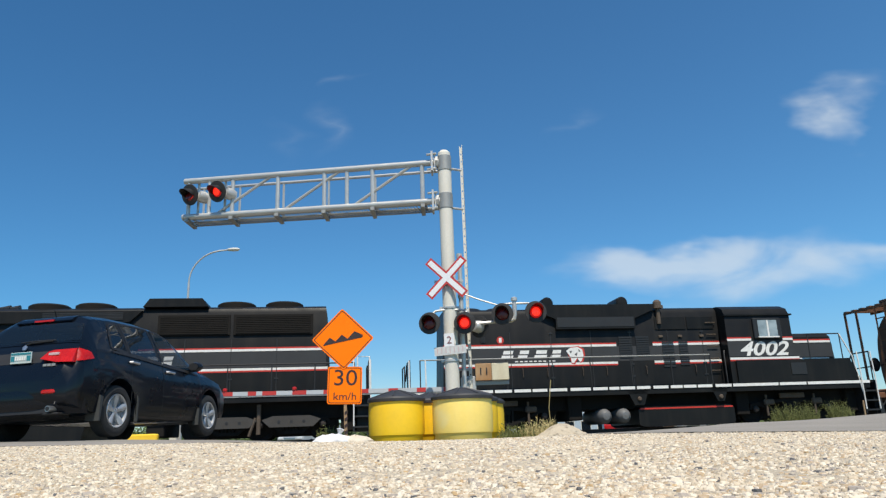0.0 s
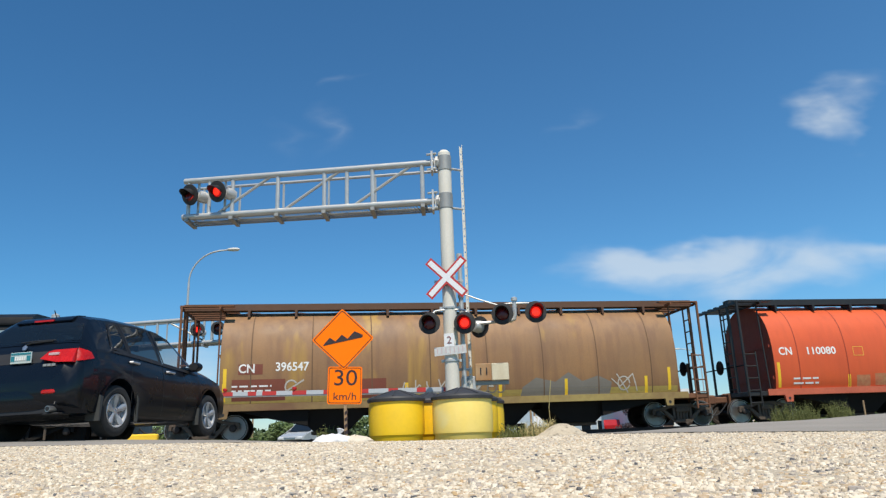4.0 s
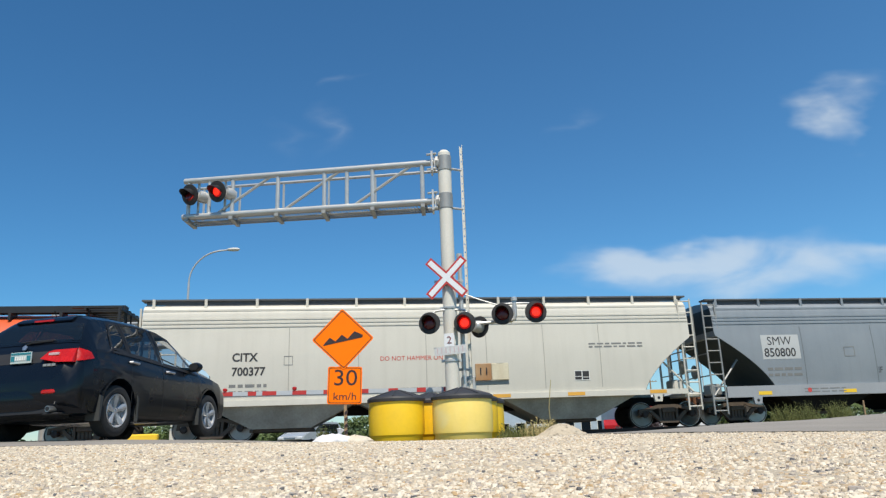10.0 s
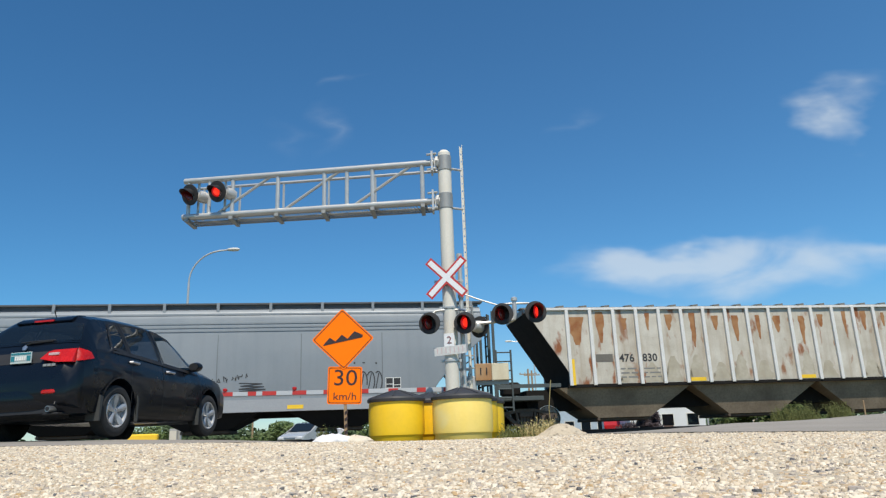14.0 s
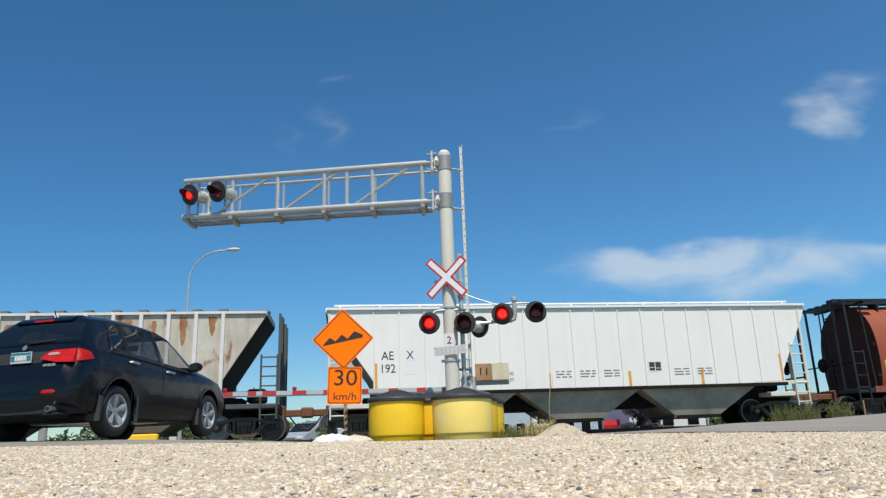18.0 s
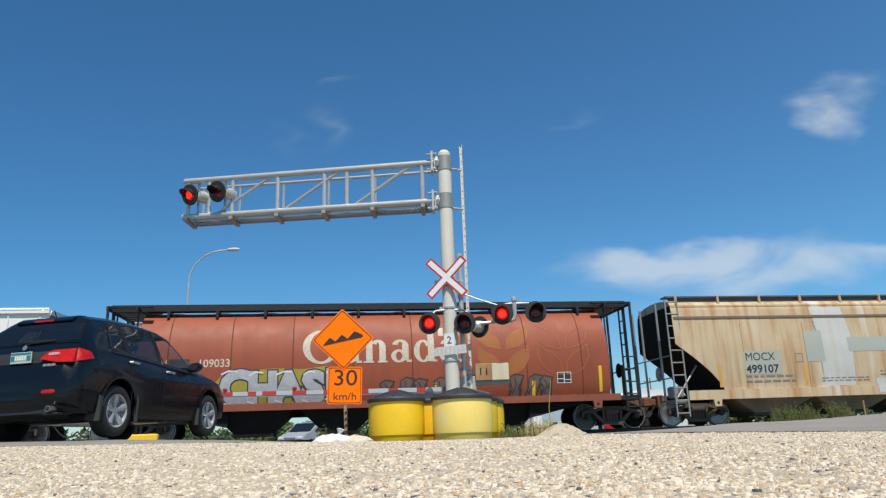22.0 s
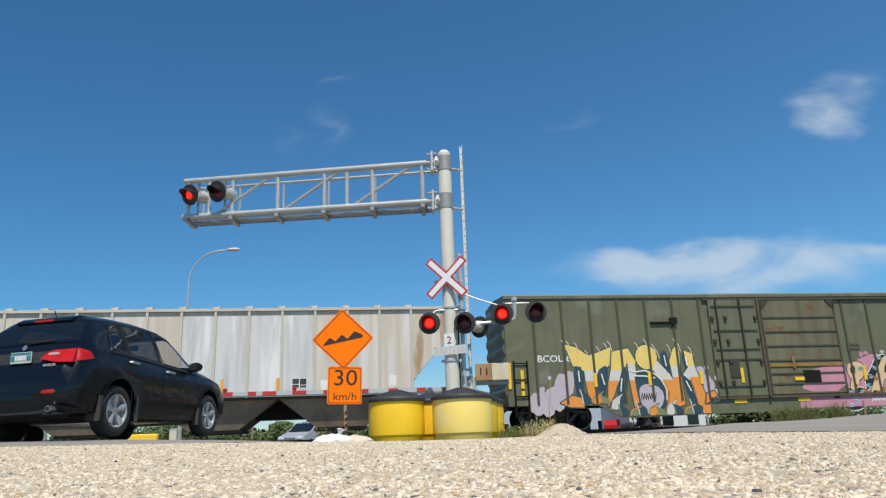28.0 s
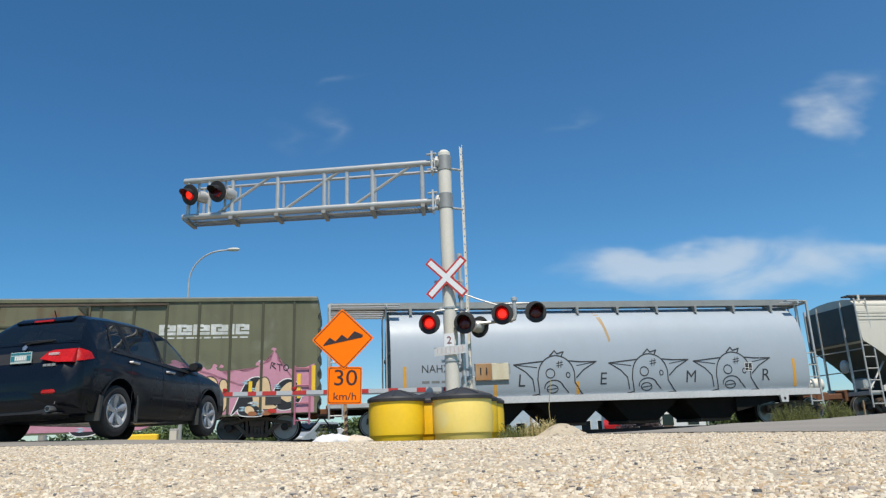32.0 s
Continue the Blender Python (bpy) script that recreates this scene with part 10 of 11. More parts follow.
def car_wheel(car, x, side, size, paint=ALLOY, r=0.375):
    """A tyre with its five-spoke rim; size undoes the car's own scale, so that the wheel stays round."""
    sx, sy, sz = size
    m = Matrix.Diagonal((1 / sx, 1 / sy, 1 / sz, 1)) @ Matrix.Translation((x * sx, side * 0.80 * sy, r)) @ Matrix.Rotation(radians(90 * (1 if side < 0 else -1)), 4, "X")
    bm = B()
    lathe(bm, [(0.245, -0.11), (0.26, -0.115), (r - 0.03, -0.112), (r - 0.008, -0.095), (r, -0.06), (r, 0.06), (r - 0.008, 0.095), (r - 0.03, 0.112), (0.30, 0.124), (0.262, 0.118), (0.245, 0.10), (0.245, -0.11)], m, 48)
    w = part("wheel", bm, TYRE, car, "black rubber tyre")
    bm = B()
    lathe(bm, [(0.247, 0.06), (0.247, 0.104), (0.238, 0.116), (0.222, 0.104), (0.216, 0.06)], m, 48)
    lathe(bm, [(0.0, 0.02), (0.055, 0.03), (0.052, 0.080), (0.03, 0.092), (0.0, 0.094)], m, 16)
    for i in range(5):
        q = m @ Matrix.Rotation(2 * math.pi * i / 5 + 0.32, 4, "Z")
        rows = [[bm.verts.new(q @ Vector(c)) for c in ((d, -h, z - 0.03), (d, -h, z), (d, -h * 0.25, z + 0.012), (d, h * 0.25, z + 0.012), (d, h, z), (d, h, z - 0.03))]
                for d, h, z in ((0.03, 0.030, 0.075), (0.09, 0.036, 0.080), (0.15, 0.050, 0.090), (0.19, 0.050, 0.098), (0.226, 0.040, 0.104))]
        for r0, r1 in zip(rows, rows[1:]):
            for k in range(5):
                bm.faces.new((r0[k], r0[k + 1], r1[k + 1], r1[k]))
    part("alloy_rim", bm, paint, w, "silver five-spoke alloy rim")
    bm = B()
    lathe(bm, [(0.0, -0.03), (0.244, -0.03), (0.244, 0.058), (0.238, 0.058), (0.236, -0.02), (0.0, -0.02)], m, 32)
    part("brake_drum", bm, UNDER_DARK, w, "dark brake gear inside the rim")
    bm = B()
    for i in range(5):
        a = 2 * math.pi * i / 5 + 0.95
        rod(bm, m @ Vector((0.038 * math.cos(a), 0.038 * math.sin(a), 0.085)), m @ Vector((0.038 * math.cos(a), 0.038 * math.sin(a), 0.100)), 0.009, 6)
    part("wheel_nuts", bm, CHROME, w)


def rear_bumper(t):
    """A wrapped bumper with a shelf that catches the light, over a black valance."""
    bm = B()
    prof = [(0.16, 0.285), (0.03, 0.29), (-0.035, 0.37), (-0.05, 0.47), (-0.045, 0.58), (-0.03, 0.622), (0.0, 0.632), (0.12, 0.64)]
    rows = []
    for i in range(25):
        u = -1 + 2 * i / 24
        bend = 0.045 + 0.30 * abs(u) ** 5
        rows.append([bm.verts.new((x + bend, u * (0.905 - 0.02 * (k > 5)), z)) for k, (x, z) in enumerate(prof)])
    for r0, r1 in zip(rows, rows[1:]):
        for k in range(len(prof) - 1):
            bm.faces.new((r0[k], r0[k + 1], r1[k + 1], r1[k]))
    bump = part("rear_bumper", bm, CAR_PAINT, t, "dark navy bumper with a shelf along its top", smooth=50)
    bm = B()
    slab(bm, [(0.03, 0.30), (0.42, 0.25), (0.42, 0.31), (0.05, 0.40)], -0.60, 0.60)
    for y in (-0.62, 0.62):
        box(bm, 0.02, 0.3, y - 0.11, y + 0.11, 0.275, 0.30, 0.01)
    part("rear_valance", bm, CAR_BLACK, bump)
    for s in (-1, 1):
        bm = B()
        box(bm, -0.012, 0.05, *sorted((s * 0.48, s * 0.68)), 0.525, 0.575, 0.012)
        part("rear_reflector", bm, TAIL, bump, "red bumper reflector")
        bm = B()
        rod(bm, (-0.03, s * 0.62, 0.345), (0.30, s * 0.62, 0.345), 0.036, 18)
        part("exhaust_tip", bm, CHROME, bump, "chrome exhaust tip")
        bm = B()
        lathe(bm, [(0.0, 0.0), (0.029, 0.0), (0.029, 0.003), (0.0, 0.003)], Matrix.Translation((-0.032, s * 0.62, 0.345)) @ Matrix.Rotation(radians(-90), 4, "Y"), 16)
        part("exhaust_bore", bm, BLACK, bump)
    # chrome sliver added to imitate a glint above the bumper shelf
    bm = B()
    box(bm, 0.03, 0.06, -0.30, -0.14, 0.70, 0.71)
    part("shelf_glint_trim", bm, CHROME, bump, "chrome sliver added as a glint")


def cabin(t):
    """Seats, head rests, dash and wheel behind the glass."""
    for y in (-0.38, 0.38):
        bm = B()
        slab(bm, [(1.85, 0.45), (2.45, 0.50), (2.45, 0.62), (2.02, 0.66), (1.86, 1.12), (1.74, 1.12), (1.80, 0.6)], y - 0.24, y + 0.24)
        bmesh.ops.bevel(bm, geom=bm.edges[:], offset=0.03, segments=2, affect="EDGES")
        part("front_seat", bm, SEAT, t, "charcoal front seat")
        bm = B()
        box(bm, 1.70, 1.82, y - 0.12, y + 0.12, 1.17, 1.36, 0.04)
        for q in (-0.05, 0.05):
            rod(bm, (1.76, y + q, 1.08), (1.76, y + q, 1.2), 0.008, 6)
        part("head_rest", bm, SEAT, t)
        bm = B()
        box(bm, 0.78, 0.90, y - 0.12, y + 0.12, 1.13, 1.30, 0.04)
        part("head_rest", bm, SEAT, t)
    bm = B()
    slab(bm, [(0.9, 0.45), (1.5, 0.5), (1.5, 0.62), (1.05, 0.66), (0.92, 1.1), (0.80, 1.1)], -0.65, 0.65)
    part("rear_bench", bm, SEAT, t)
    bm = B()
    slab(bm, [(2.95, 0.7), (3.4, 0.7), (3.4, 0.95), (3.1, 1.0), (2.95, 0.92)], -0.72, 0.72)
    part("dashboard", bm, CAR_BLACK, t)
    bm = B()
    ring = [(2.86 - 0.06 * math.sin(a), 0.38 + 0.18 * math.cos(a), 0.98 + 0.17 * math.sin(a)) for a in [2 * math.pi * i / 20 for i in range(21)]]
    pipe(bm, ring, 0.016, 6)
    part("steering_wheel", bm, CAR_BLACK, t)
    bm = B()
    box(bm, 2.62, 2.66, -0.12, 0.12, 1.36, 1.44, 0.015)
    part("rear_view_mirror", bm, CAR_BLACK, t)


def waiting_suv():
    g = 0.292
    size = (1.05, 1.05, 1.115)
    base = Matrix.Translation((-5.83, 10.72, g + 0.03)) @ Matrix.Rotation(radians(81.0), 4, "Z") @ Matrix.Rotation(radians(-1.0), 4, "X") @ Matrix.Translation((-1.05, 0, 0))
    t = thing("parked_suv", base, "dark navy sport utility car waiting on the road", "car")
    t.scale = size
    me = cut_wheel_wells(car_skin(), (1.0, 3.65), 0.405, 0.93)
    me.materials.clear()
    me.materials.append(CAR_PAINT)
    open_windows(me)
    me.polygons.foreach_set("use_smooth", [True] * len(me.polygons))
    me.set_sharp_from_angle(angle=radians(32))
    body = new("body", me)
    body.parent = t
    body["label"] = "glossy dark navy body shell"
    bm = B()
    box(bm, 0.62, 4.1, -0.70, 0.70, 0.235, 0.42, 0.03)
    box(bm, 0.3, 0.7, -0.30, 0.30, 0.24, 0.40, 0.04)
    rod(bm, (0.40, -0.55, 0.33), (0.40, 0.55, 0.33), 0.09, 12)
    for x in (1.0, 3.65):
        rod(bm, (x, -0.75, 0.33), (x, 0.75, 0.33), 0.035, 8)
        for s in (-1, 1):
            slab(bm, [(x + 0.41 * math.cos(radians(a)), 0.36 + 0.41 * math.sin(radians(a))) for a in range(0, 181, 15)], *sorted((s * 0.42, s * 0.60)))
    part("underbody", bm, CAR_BLACK, t)
    cabin(t)
    rear_bumper(t)
    for s in (-1, 1):
        for nm, o in WINDOWS:
            front = nm == "front_door_glass"
            part(nm, car_patch(o, 0.004, s), FRONT_GLASS if front else CAR_GLASS, t, "lightly tinted door glass" if front else "dark tinted side glass", smooth=60)
            for p, q in zip(o, o[1:] + o[:1]):
                d = Vector(q) - Vector(p)
                k = 0.022 if abs(d.x) < abs(d.y) * 0.35 else 0.0
                e = 0.07 if not k else 0.0
                part("window_rubber", car_patch([(p[0] - k, p[1] - e), (q[0] - k, q[1] - e), (q[0] + k, q[1] + e), (p[0] + k, p[1] + e)], 0.008, s, 6), CAR_BLACK, t)
        bm = car_patch([(0.84, 5.00), (3.28, 5.00), (3.28, 5.10), (0.84, 5.12)], 0.011, s)
        part("belt_moulding", bm, CAR_BLACK, t)
        # shut lines of the doors, sill strip
        for x0, x1 in ((1.30, 1.26), (2.12, 2.12), (3.30, 3.24)):
            part("shut_line", car_patch([(x0 - 0.006, 1.2), (x0 + 0.006, 1.2), (x1 + 0.006, 4.95), (x1 - 0.006, 4.95)], 0.003, s, 12), BLACK, t)
        part("sill_strip", car_patch([(1.46, 0.35), (3.2, 0.35), (3.2, 1.1), (1.46, 1.1)], 0.014, s, 6), CAR_BLACK, t, "matt black sill strip")
        part("windscreen", car_patch([(2.76, 7.3), (2.76, 9.0), (3.42, 9.0), (3.42, 7.3)], 0.006, s), FRONT_GLASS, t, "sloping windscreen", smooth=60)
        for x in (1.33, 2.32):
            bm = B()
            y, z = car_point(x, 4.50)
            pipe(bm, [(x - 0.11, s * (y + 0.005), z + 0.004), (x - 0.09, s * (y + 0.035), z + 0.008), (x + 0.09, s * (y + 0.035), z), (x + 0.11, s * (y + 0.005), z - 0.004)], 0.017, 8)
            part("door_handle", bm, CHROME, t, "bright door handle")
        bm = B()
        y, z = car_point(3.02, 5.2)
        lathe(bm, [(0.0, -0.07), (0.07, -0.06), (0.09, 0.0), (0.085, 0.05), (0.05, 0.075), (0.0, 0.08)], Matrix.Translation((3.0, s * (y + 0.13), z + 0.06)) @ Matrix.Rotation(radians(90), 4, "Y") @ Matrix.Diagonal((0.85, 1.25, 1, 1)), 18)
        box(bm, 2.98, 3.06, min(s * (y - 0.02), s * (y + 0.1)), max(s * (y - 0.02), s * (y + 0.1)), z - 0.01, z + 0.03)
        mirror = part("door_mirror", bm, CAR_PAINT, t, "dark door mirror")
        bm = B()
        lathe(bm, [(0.0, 0.0), (0.07, 0.0), (0.07, 0.004), (0.0, 0.004)], Matrix.Translation((2.923, s * (y + 0.13), z + 0.06)) @ Matrix.Rotation(radians(-90), 4, "Y") @ Matrix.Diagonal((0.8, 1.2, 1, 1)), 16)
        part("mirror_glass", bm, BLACK, mirror)
        # tail light: wraps round the corner
        part("tail_light", car_patch_z([(0.16, 0.915), (0.41, 0.965), (0.375, 1.045), (0.215, 1.085)], 0.012, s), TAIL, t, "red wrap-round tail light", smooth=60)
        bm = B()
        ring = [(0.065, s * 0.37, 0.965), (0.06, s * 0.60, 0.915), (0.075, s * 0.83, 0.905), (0.195, s * 0.80, 1.085), (0.195, s * 0.48, 1.085), (0.15, s * 0.42, 1.06)]
        v = [bm.verts.new(c) for c in ring]
        w = [bm.verts.new((x + 0.07, y_, z_)) for x, y_, z_ in ring]
        bm.faces.new(v)
        bm.faces.new(w[::-1])
        for i in range(6):
            bm.faces.new((v[i], v[(i + 1) % 6], w[(i + 1) % 6], w[i]))
        lamp = part("inner_tail_light", bm, TAIL, t, "red inner tail light on the tailgate")
        bm = B()
        box(bm, 0.108, 0.15, *sorted((s * 0.45, s * 0.60)), 1.005, 1.04, 0.006)
        part("reversing_lamp", bm, TAIL_CLEAR, lamp)
        bm = B()
        slab(bm, [(0.55, 0.20), (0.575, 0.20), (0.62, 0.50), (0.56, 0.52)], *sorted((s * 0.74, s * 0.945)))
        part("mud_flap", bm, FLAP, t, "dusty grey mud flap")
        bm = B()
        slab(bm, [(1.42, 0.20), (1.44, 0.20), (1.45, 0.50), (1.42, 0.55)], *sorted((s * 0.90, s * 0.948)))
        slab(bm, [(3.21, 0.18), (3.23, 0.18), (3.26, 0.44), (3.23, 0.44)], *sorted((s * 0.84, s * 0.945)))
        part("mud_flap", bm, FLAP, t)
        for x in (1.0, 3.65):
            bm = B()
            n = 20
            ins, outs = [], []
            for i in range(n + 1):
                a = radians(-8 + 196 * i / n)
                for r, lst in ((0.400, ins), (0.428, outs)):
                    px, pz = x + r * math.cos(a), 0.355 + r * math.sin(a)
                    yy = float(np.interp(px, ST[:, 0], ST[:, 1]))
                    lst.append(bm.verts.new((px, s * (yy * (0.985 if pz < 0.5 else 1.0) + 0.010), pz)))
            for i in range(n):
                bm.faces.new((ins[i], ins[i + 1], outs[i + 1], outs[i]))
            part("arch_lip", bm, CAR_PAINT, t)
            car_wheel(t, x, s, size)
    # rear glass, spoiler, wiper, plate
    for s in (-1, 1):
        part("rear_window", car_patch([(0.285, 8.0), (0.285, 9.0), (0.535, 9.0), (0.535, 8.0)], 0.008, s), CAR_GLASS, t, "dark rear window", smooth=60)
        part("rear_window", car_patch([(0.30, 6.95), (0.285, 8.0), (0.535, 8.0), (0.52, 7.2)], 0.008, s), CAR_GLASS, t, smooth=60)
        part("tailgate_trim", car_patch([(0.262, 7.0), (0.262, 9.0), (0.280, 9.0), (0.280, 7.0)], 0.012, s), CAR_PAINT, t)
        part("plate_recess", car_patch([(0.10, 8.35), (0.10, 9.0), (0.185, 9.0), (0.185, 8.35)], 0.006, s), CAR_BLACK, t)
    bm = B()
    slab(bm, [(0.53, 1.515), (0.56, 1.500), (0.74, 1.565), (0.84, 1.618), (0.66, 1.598), (0.57, 1.555)], -0.44, 0.44)
    bmesh.ops.bevel(bm, geom=bm.edges[:], offset=0.012, segments=2, affect="EDGES")
    spoil = part("roof_spoiler", bm, CAR_PAINT, t, "roof spoiler with a brake lamp")
    bm = B()
    box(bm, 0.532, 0.56, -0.15, 0.15, 1.522, 1.545)
    part("brake_lamp", bm, TAIL, spoil)
    bm = B()
    pipe(bm, [(0.275, 0.02, 1.185), (0.255, -0.06, 1.200), (0.275, -0.38, 1.215)], 0.013, 6)
    pipe(bm, [(0.268, 0.10, 1.215), (0.262, -0.15, 1.225), (0.272, -0.42, 1.222)], 0.008, 6)
    part("wiper", bm, CAR_BLACK, t, "rear wiper")
    bm = B()
    box(bm, 0.070, 0.085, -0.235, 0.075, 0.925, 1.065, 0.004)
    plate = part("plate", bm, material("pale_blue_plate", (0.40, 0.52, 0.54), 0.5, 0, (0.56, 0.55, 0.46), (20, .2), (6, .9)), t, "pale plate with plain bars")
    bm = B()
    box(bm, 0.066, 0.0695, -0.225, 0.065, 1.035, 1.058)
    box(bm, 0.066, 0.0695, -0.225, -0.17, 0.955, 1.02)
    box(bm, 0.066, 0.0695, 0.01, 0.065, 0.955, 1.02)
    part("plate_band", bm, material("plate_teal_band", (0.02, 0.20, 0.24), 0.6), plate)
    bm = B()
    for i in range(5):
        box(bm, 0.062, 0.0655, -0.155 + i * 0.034, -0.132 + i * 0.034, 0.965, 1.012)
    part("plate_bars", bm, WHITE_INK, plate)
    bm = B()
    lathe(bm, [(0.04, 0.0), (0.04, 0.012), (0.0, 0.016)], Matrix.Translation((0.205, -0.02, 1.135)) @ Matrix.Rotation(radians(-70), 4, "Y"), 5)
    part("badge", bm, CHROME, t, "small bright badge")
    bm = B()
    for i in range(3):
        box(bm, 0.062, 0.08, -0.60 + i * 0.062, -0.548 + i * 0.062, 0.868, 0.898)
    part("model_bars", bm, STEEL_DARK, t)
    bm = B()
    pipe(bm, [(0.95, 0.12, 1.62), (0.90, 0.12, 1.69), (0.87, 0.12, 1.74)], 0.008, 6)
    part("aerial", bm, CAR_BLACK, t)


waiting_suv()


def far_vehicle(name, m, colour, label, category, kind="van"):
    """A van or pickup far behind the train, facing as m turns it: x forward."""
    t = thing(name, m, label, category)
    paint = material(name + "_paint", colour, 0.3, 0.2, None, coat=0.6)
    if kind == "van":
        prof = [(0, 0.35), (4.9, 0.35), (5.0, 0.6), (4.9, 0.85), (3.95, 1.08), (3.0, 1.68), (2.6, 1.74), (0.5, 1.74), (0.1, 1.5), (0, 0.9)]
        glassp = [(0.35, 1.1), (3.55, 1.12), (2.85, 1.6), (0.5, 1.62)]
        front = [(3.0, 1.64), (3.85, 1.12)]
        w = 0.98
    else:
        prof = [(0, 0.5), (5.4, 0.5), (5.5, 0.95), (4.1, 1.12), (3.5, 1.75), (2.2, 1.80), (2.0, 1.15), (0, 1.15)]
        glassp = [(2.25, 1.2), (3.85, 1.2), (3.4, 1.68), (2.35, 1.7)]
        front = [(3.5, 1.7), (4.05, 1.15)]
        w = 0.98
    bm = B()
    slab(bm, prof, -w, w)
    bmesh.ops.bevel(bm, geom=bm.edges[:], offset=0.06, segments=2, affect="EDGES")
    part("body", bm, paint, t)
    for s in (-1, 1):
        bm = B()
        slab(bm, glassp, *sorted((s * (w + 0.002), s * (w + 0.01))))
        part("side_glass", bm, CAR_GLASS, t)
        for x in (0.9, 3.95 if kind == "van" else 4.5):
            bm = B()
            rod(bm, (x, s * (w - 0.2), 0.33), (x, s * (w + 0.02), 0.33), 0.33, 20)
            wh = part("wheel", bm, TYRE, t)
            bm = B()
            rod(bm, (x, s * (w + 0.02), 0.33), (x, s * (w + 0.03), 0.33), 0.2, 16)
            part("hub", bm, ALLOY, wh)
        bm = B()
        box(bm, prof[2][0] - 0.12, prof[2][0] + 0.02, *sorted((s * 0.55, s * 0.92)), 0.66, 0.82, 0.02)
        part("headlight", bm, material("headlamp_glass", (0.75, 0.78, 0.8), 0.1), t, "clear headlight")
        bm = B()
        box(bm, -0.02, 0.05, *sorted((s * 0.75, s * 0.95)), 0.8, 1.1, 0.02)
        part("tail_light", bm, TAIL, t)
    bm = B()
    (xa, za), (xb, zb) = front
    slab(bm, [(xa - 0.05, za - 0.02), (xb - 0.02, zb), (xb + 0.05, zb + 0.05), (xa + 0.03, za + 0.06)], -0.82, 0.82)
    part("windscreen", bm, CAR_GLASS, t)
    bm = B()
    box(bm, prof[2][0] - 0.05, prof[2][0] + 0.03, -0.45, 0.45, 0.62, 0.78, 0.02)
    for z in (0.66, 0.72):
        box(bm, prof[2][0] + 0.03, prof[2][0] + 0.04, -0.42, 0.42, z, z + 0.03)
    part("grille", bm, CHROME, t)
    return t
far_vehicle("minivan", pose(-8.6, 52.0, ground_z(-8.6, 52), 0, 0, 248), (0.50, 0.52, 0.53), "silver-grey minivan waiting beyond the rails", "van")
far_vehicle("pickup_truck", pose(18.5, 82.0, ground_z(18.5, 82), 0, 0, 78), (0.50, 0.012, 0.012), "red pickup truck seen from behind beyond the rails", "pickup", "pickup")
far_vehicle("delivery_van", pose(31.0, 98.0, ground_z(31, 98), 0, 0, 95), (0.75, 0.76, 0.77), "white delivery van parked beyond the rails", "van")

# ---- far lamps, signals, buildings ----


def street_lamp(x, y, h, reach, label):
    t = thing("street_lamp", pose(x, y, ground_z(x, y)), label, "street lamp", "street lamps beyond the rails")
    bm = B()
    rod(bm, (0, 0, 0), (0, 0, h - 1.8), 0.10, 10, 0.055)
    pts = [(reach * (1 - math.cos(radians(a))), 0, h - 1.8 + 1.65 * math.sin(radians(a))) for a in range(0, 91, 9)]
    pipe(bm, pts + [(reach * 1.12, 0, h - 0.13)], 0.045, 8)
    part("pole", bm, STEEL, t, "tapered grey pole with a curved arm")
    bm = B()
    s = 1 if reach > 0 else -1
    lathe(bm, [(0.03, -0.35), (0.10, -0.28), (0.16, 0.0), (0.14, 0.25), (0.04, 0.36)], Matrix.Translation((reach * 1.12 + s * 0.3, 0, h - 0.12)) @ Matrix.Rotation(radians(90), 4, "Y") @ Matrix.Diagonal((0.6, 1, 1, 1)), 14)
    part("lamp_head", bm, STEEL_WHITE, t, "pale cobra-head lantern")


street_lamp(-13.45, 36, 10.6, 1.75, "tall grey street lamp with a curved arm")
street_lamp(8.6, 70, 9.6, -1.9, "grey street lamp far behind the train")
street_lamp(30.0, 84, 9.8, -2.0, "grey street lamp far behind the train")

far = cantilever("far_cantilever_arm", (-17.2, 30.5, ground_z(-17, 30)), (-8.93, 29.0, 0), 4.55 - 0.0, 4.58, 1.02, "galvanised signal arm on the far side of the rails", 0.5,
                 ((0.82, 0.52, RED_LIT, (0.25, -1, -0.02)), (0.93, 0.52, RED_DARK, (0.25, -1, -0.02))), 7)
bm = B()
lathe(bm, [(0.17, -0.2), (0.17, 6.2), (0.0, 6.3)], n=18)
part("mast", bm, STEEL, far, "grey round mast")


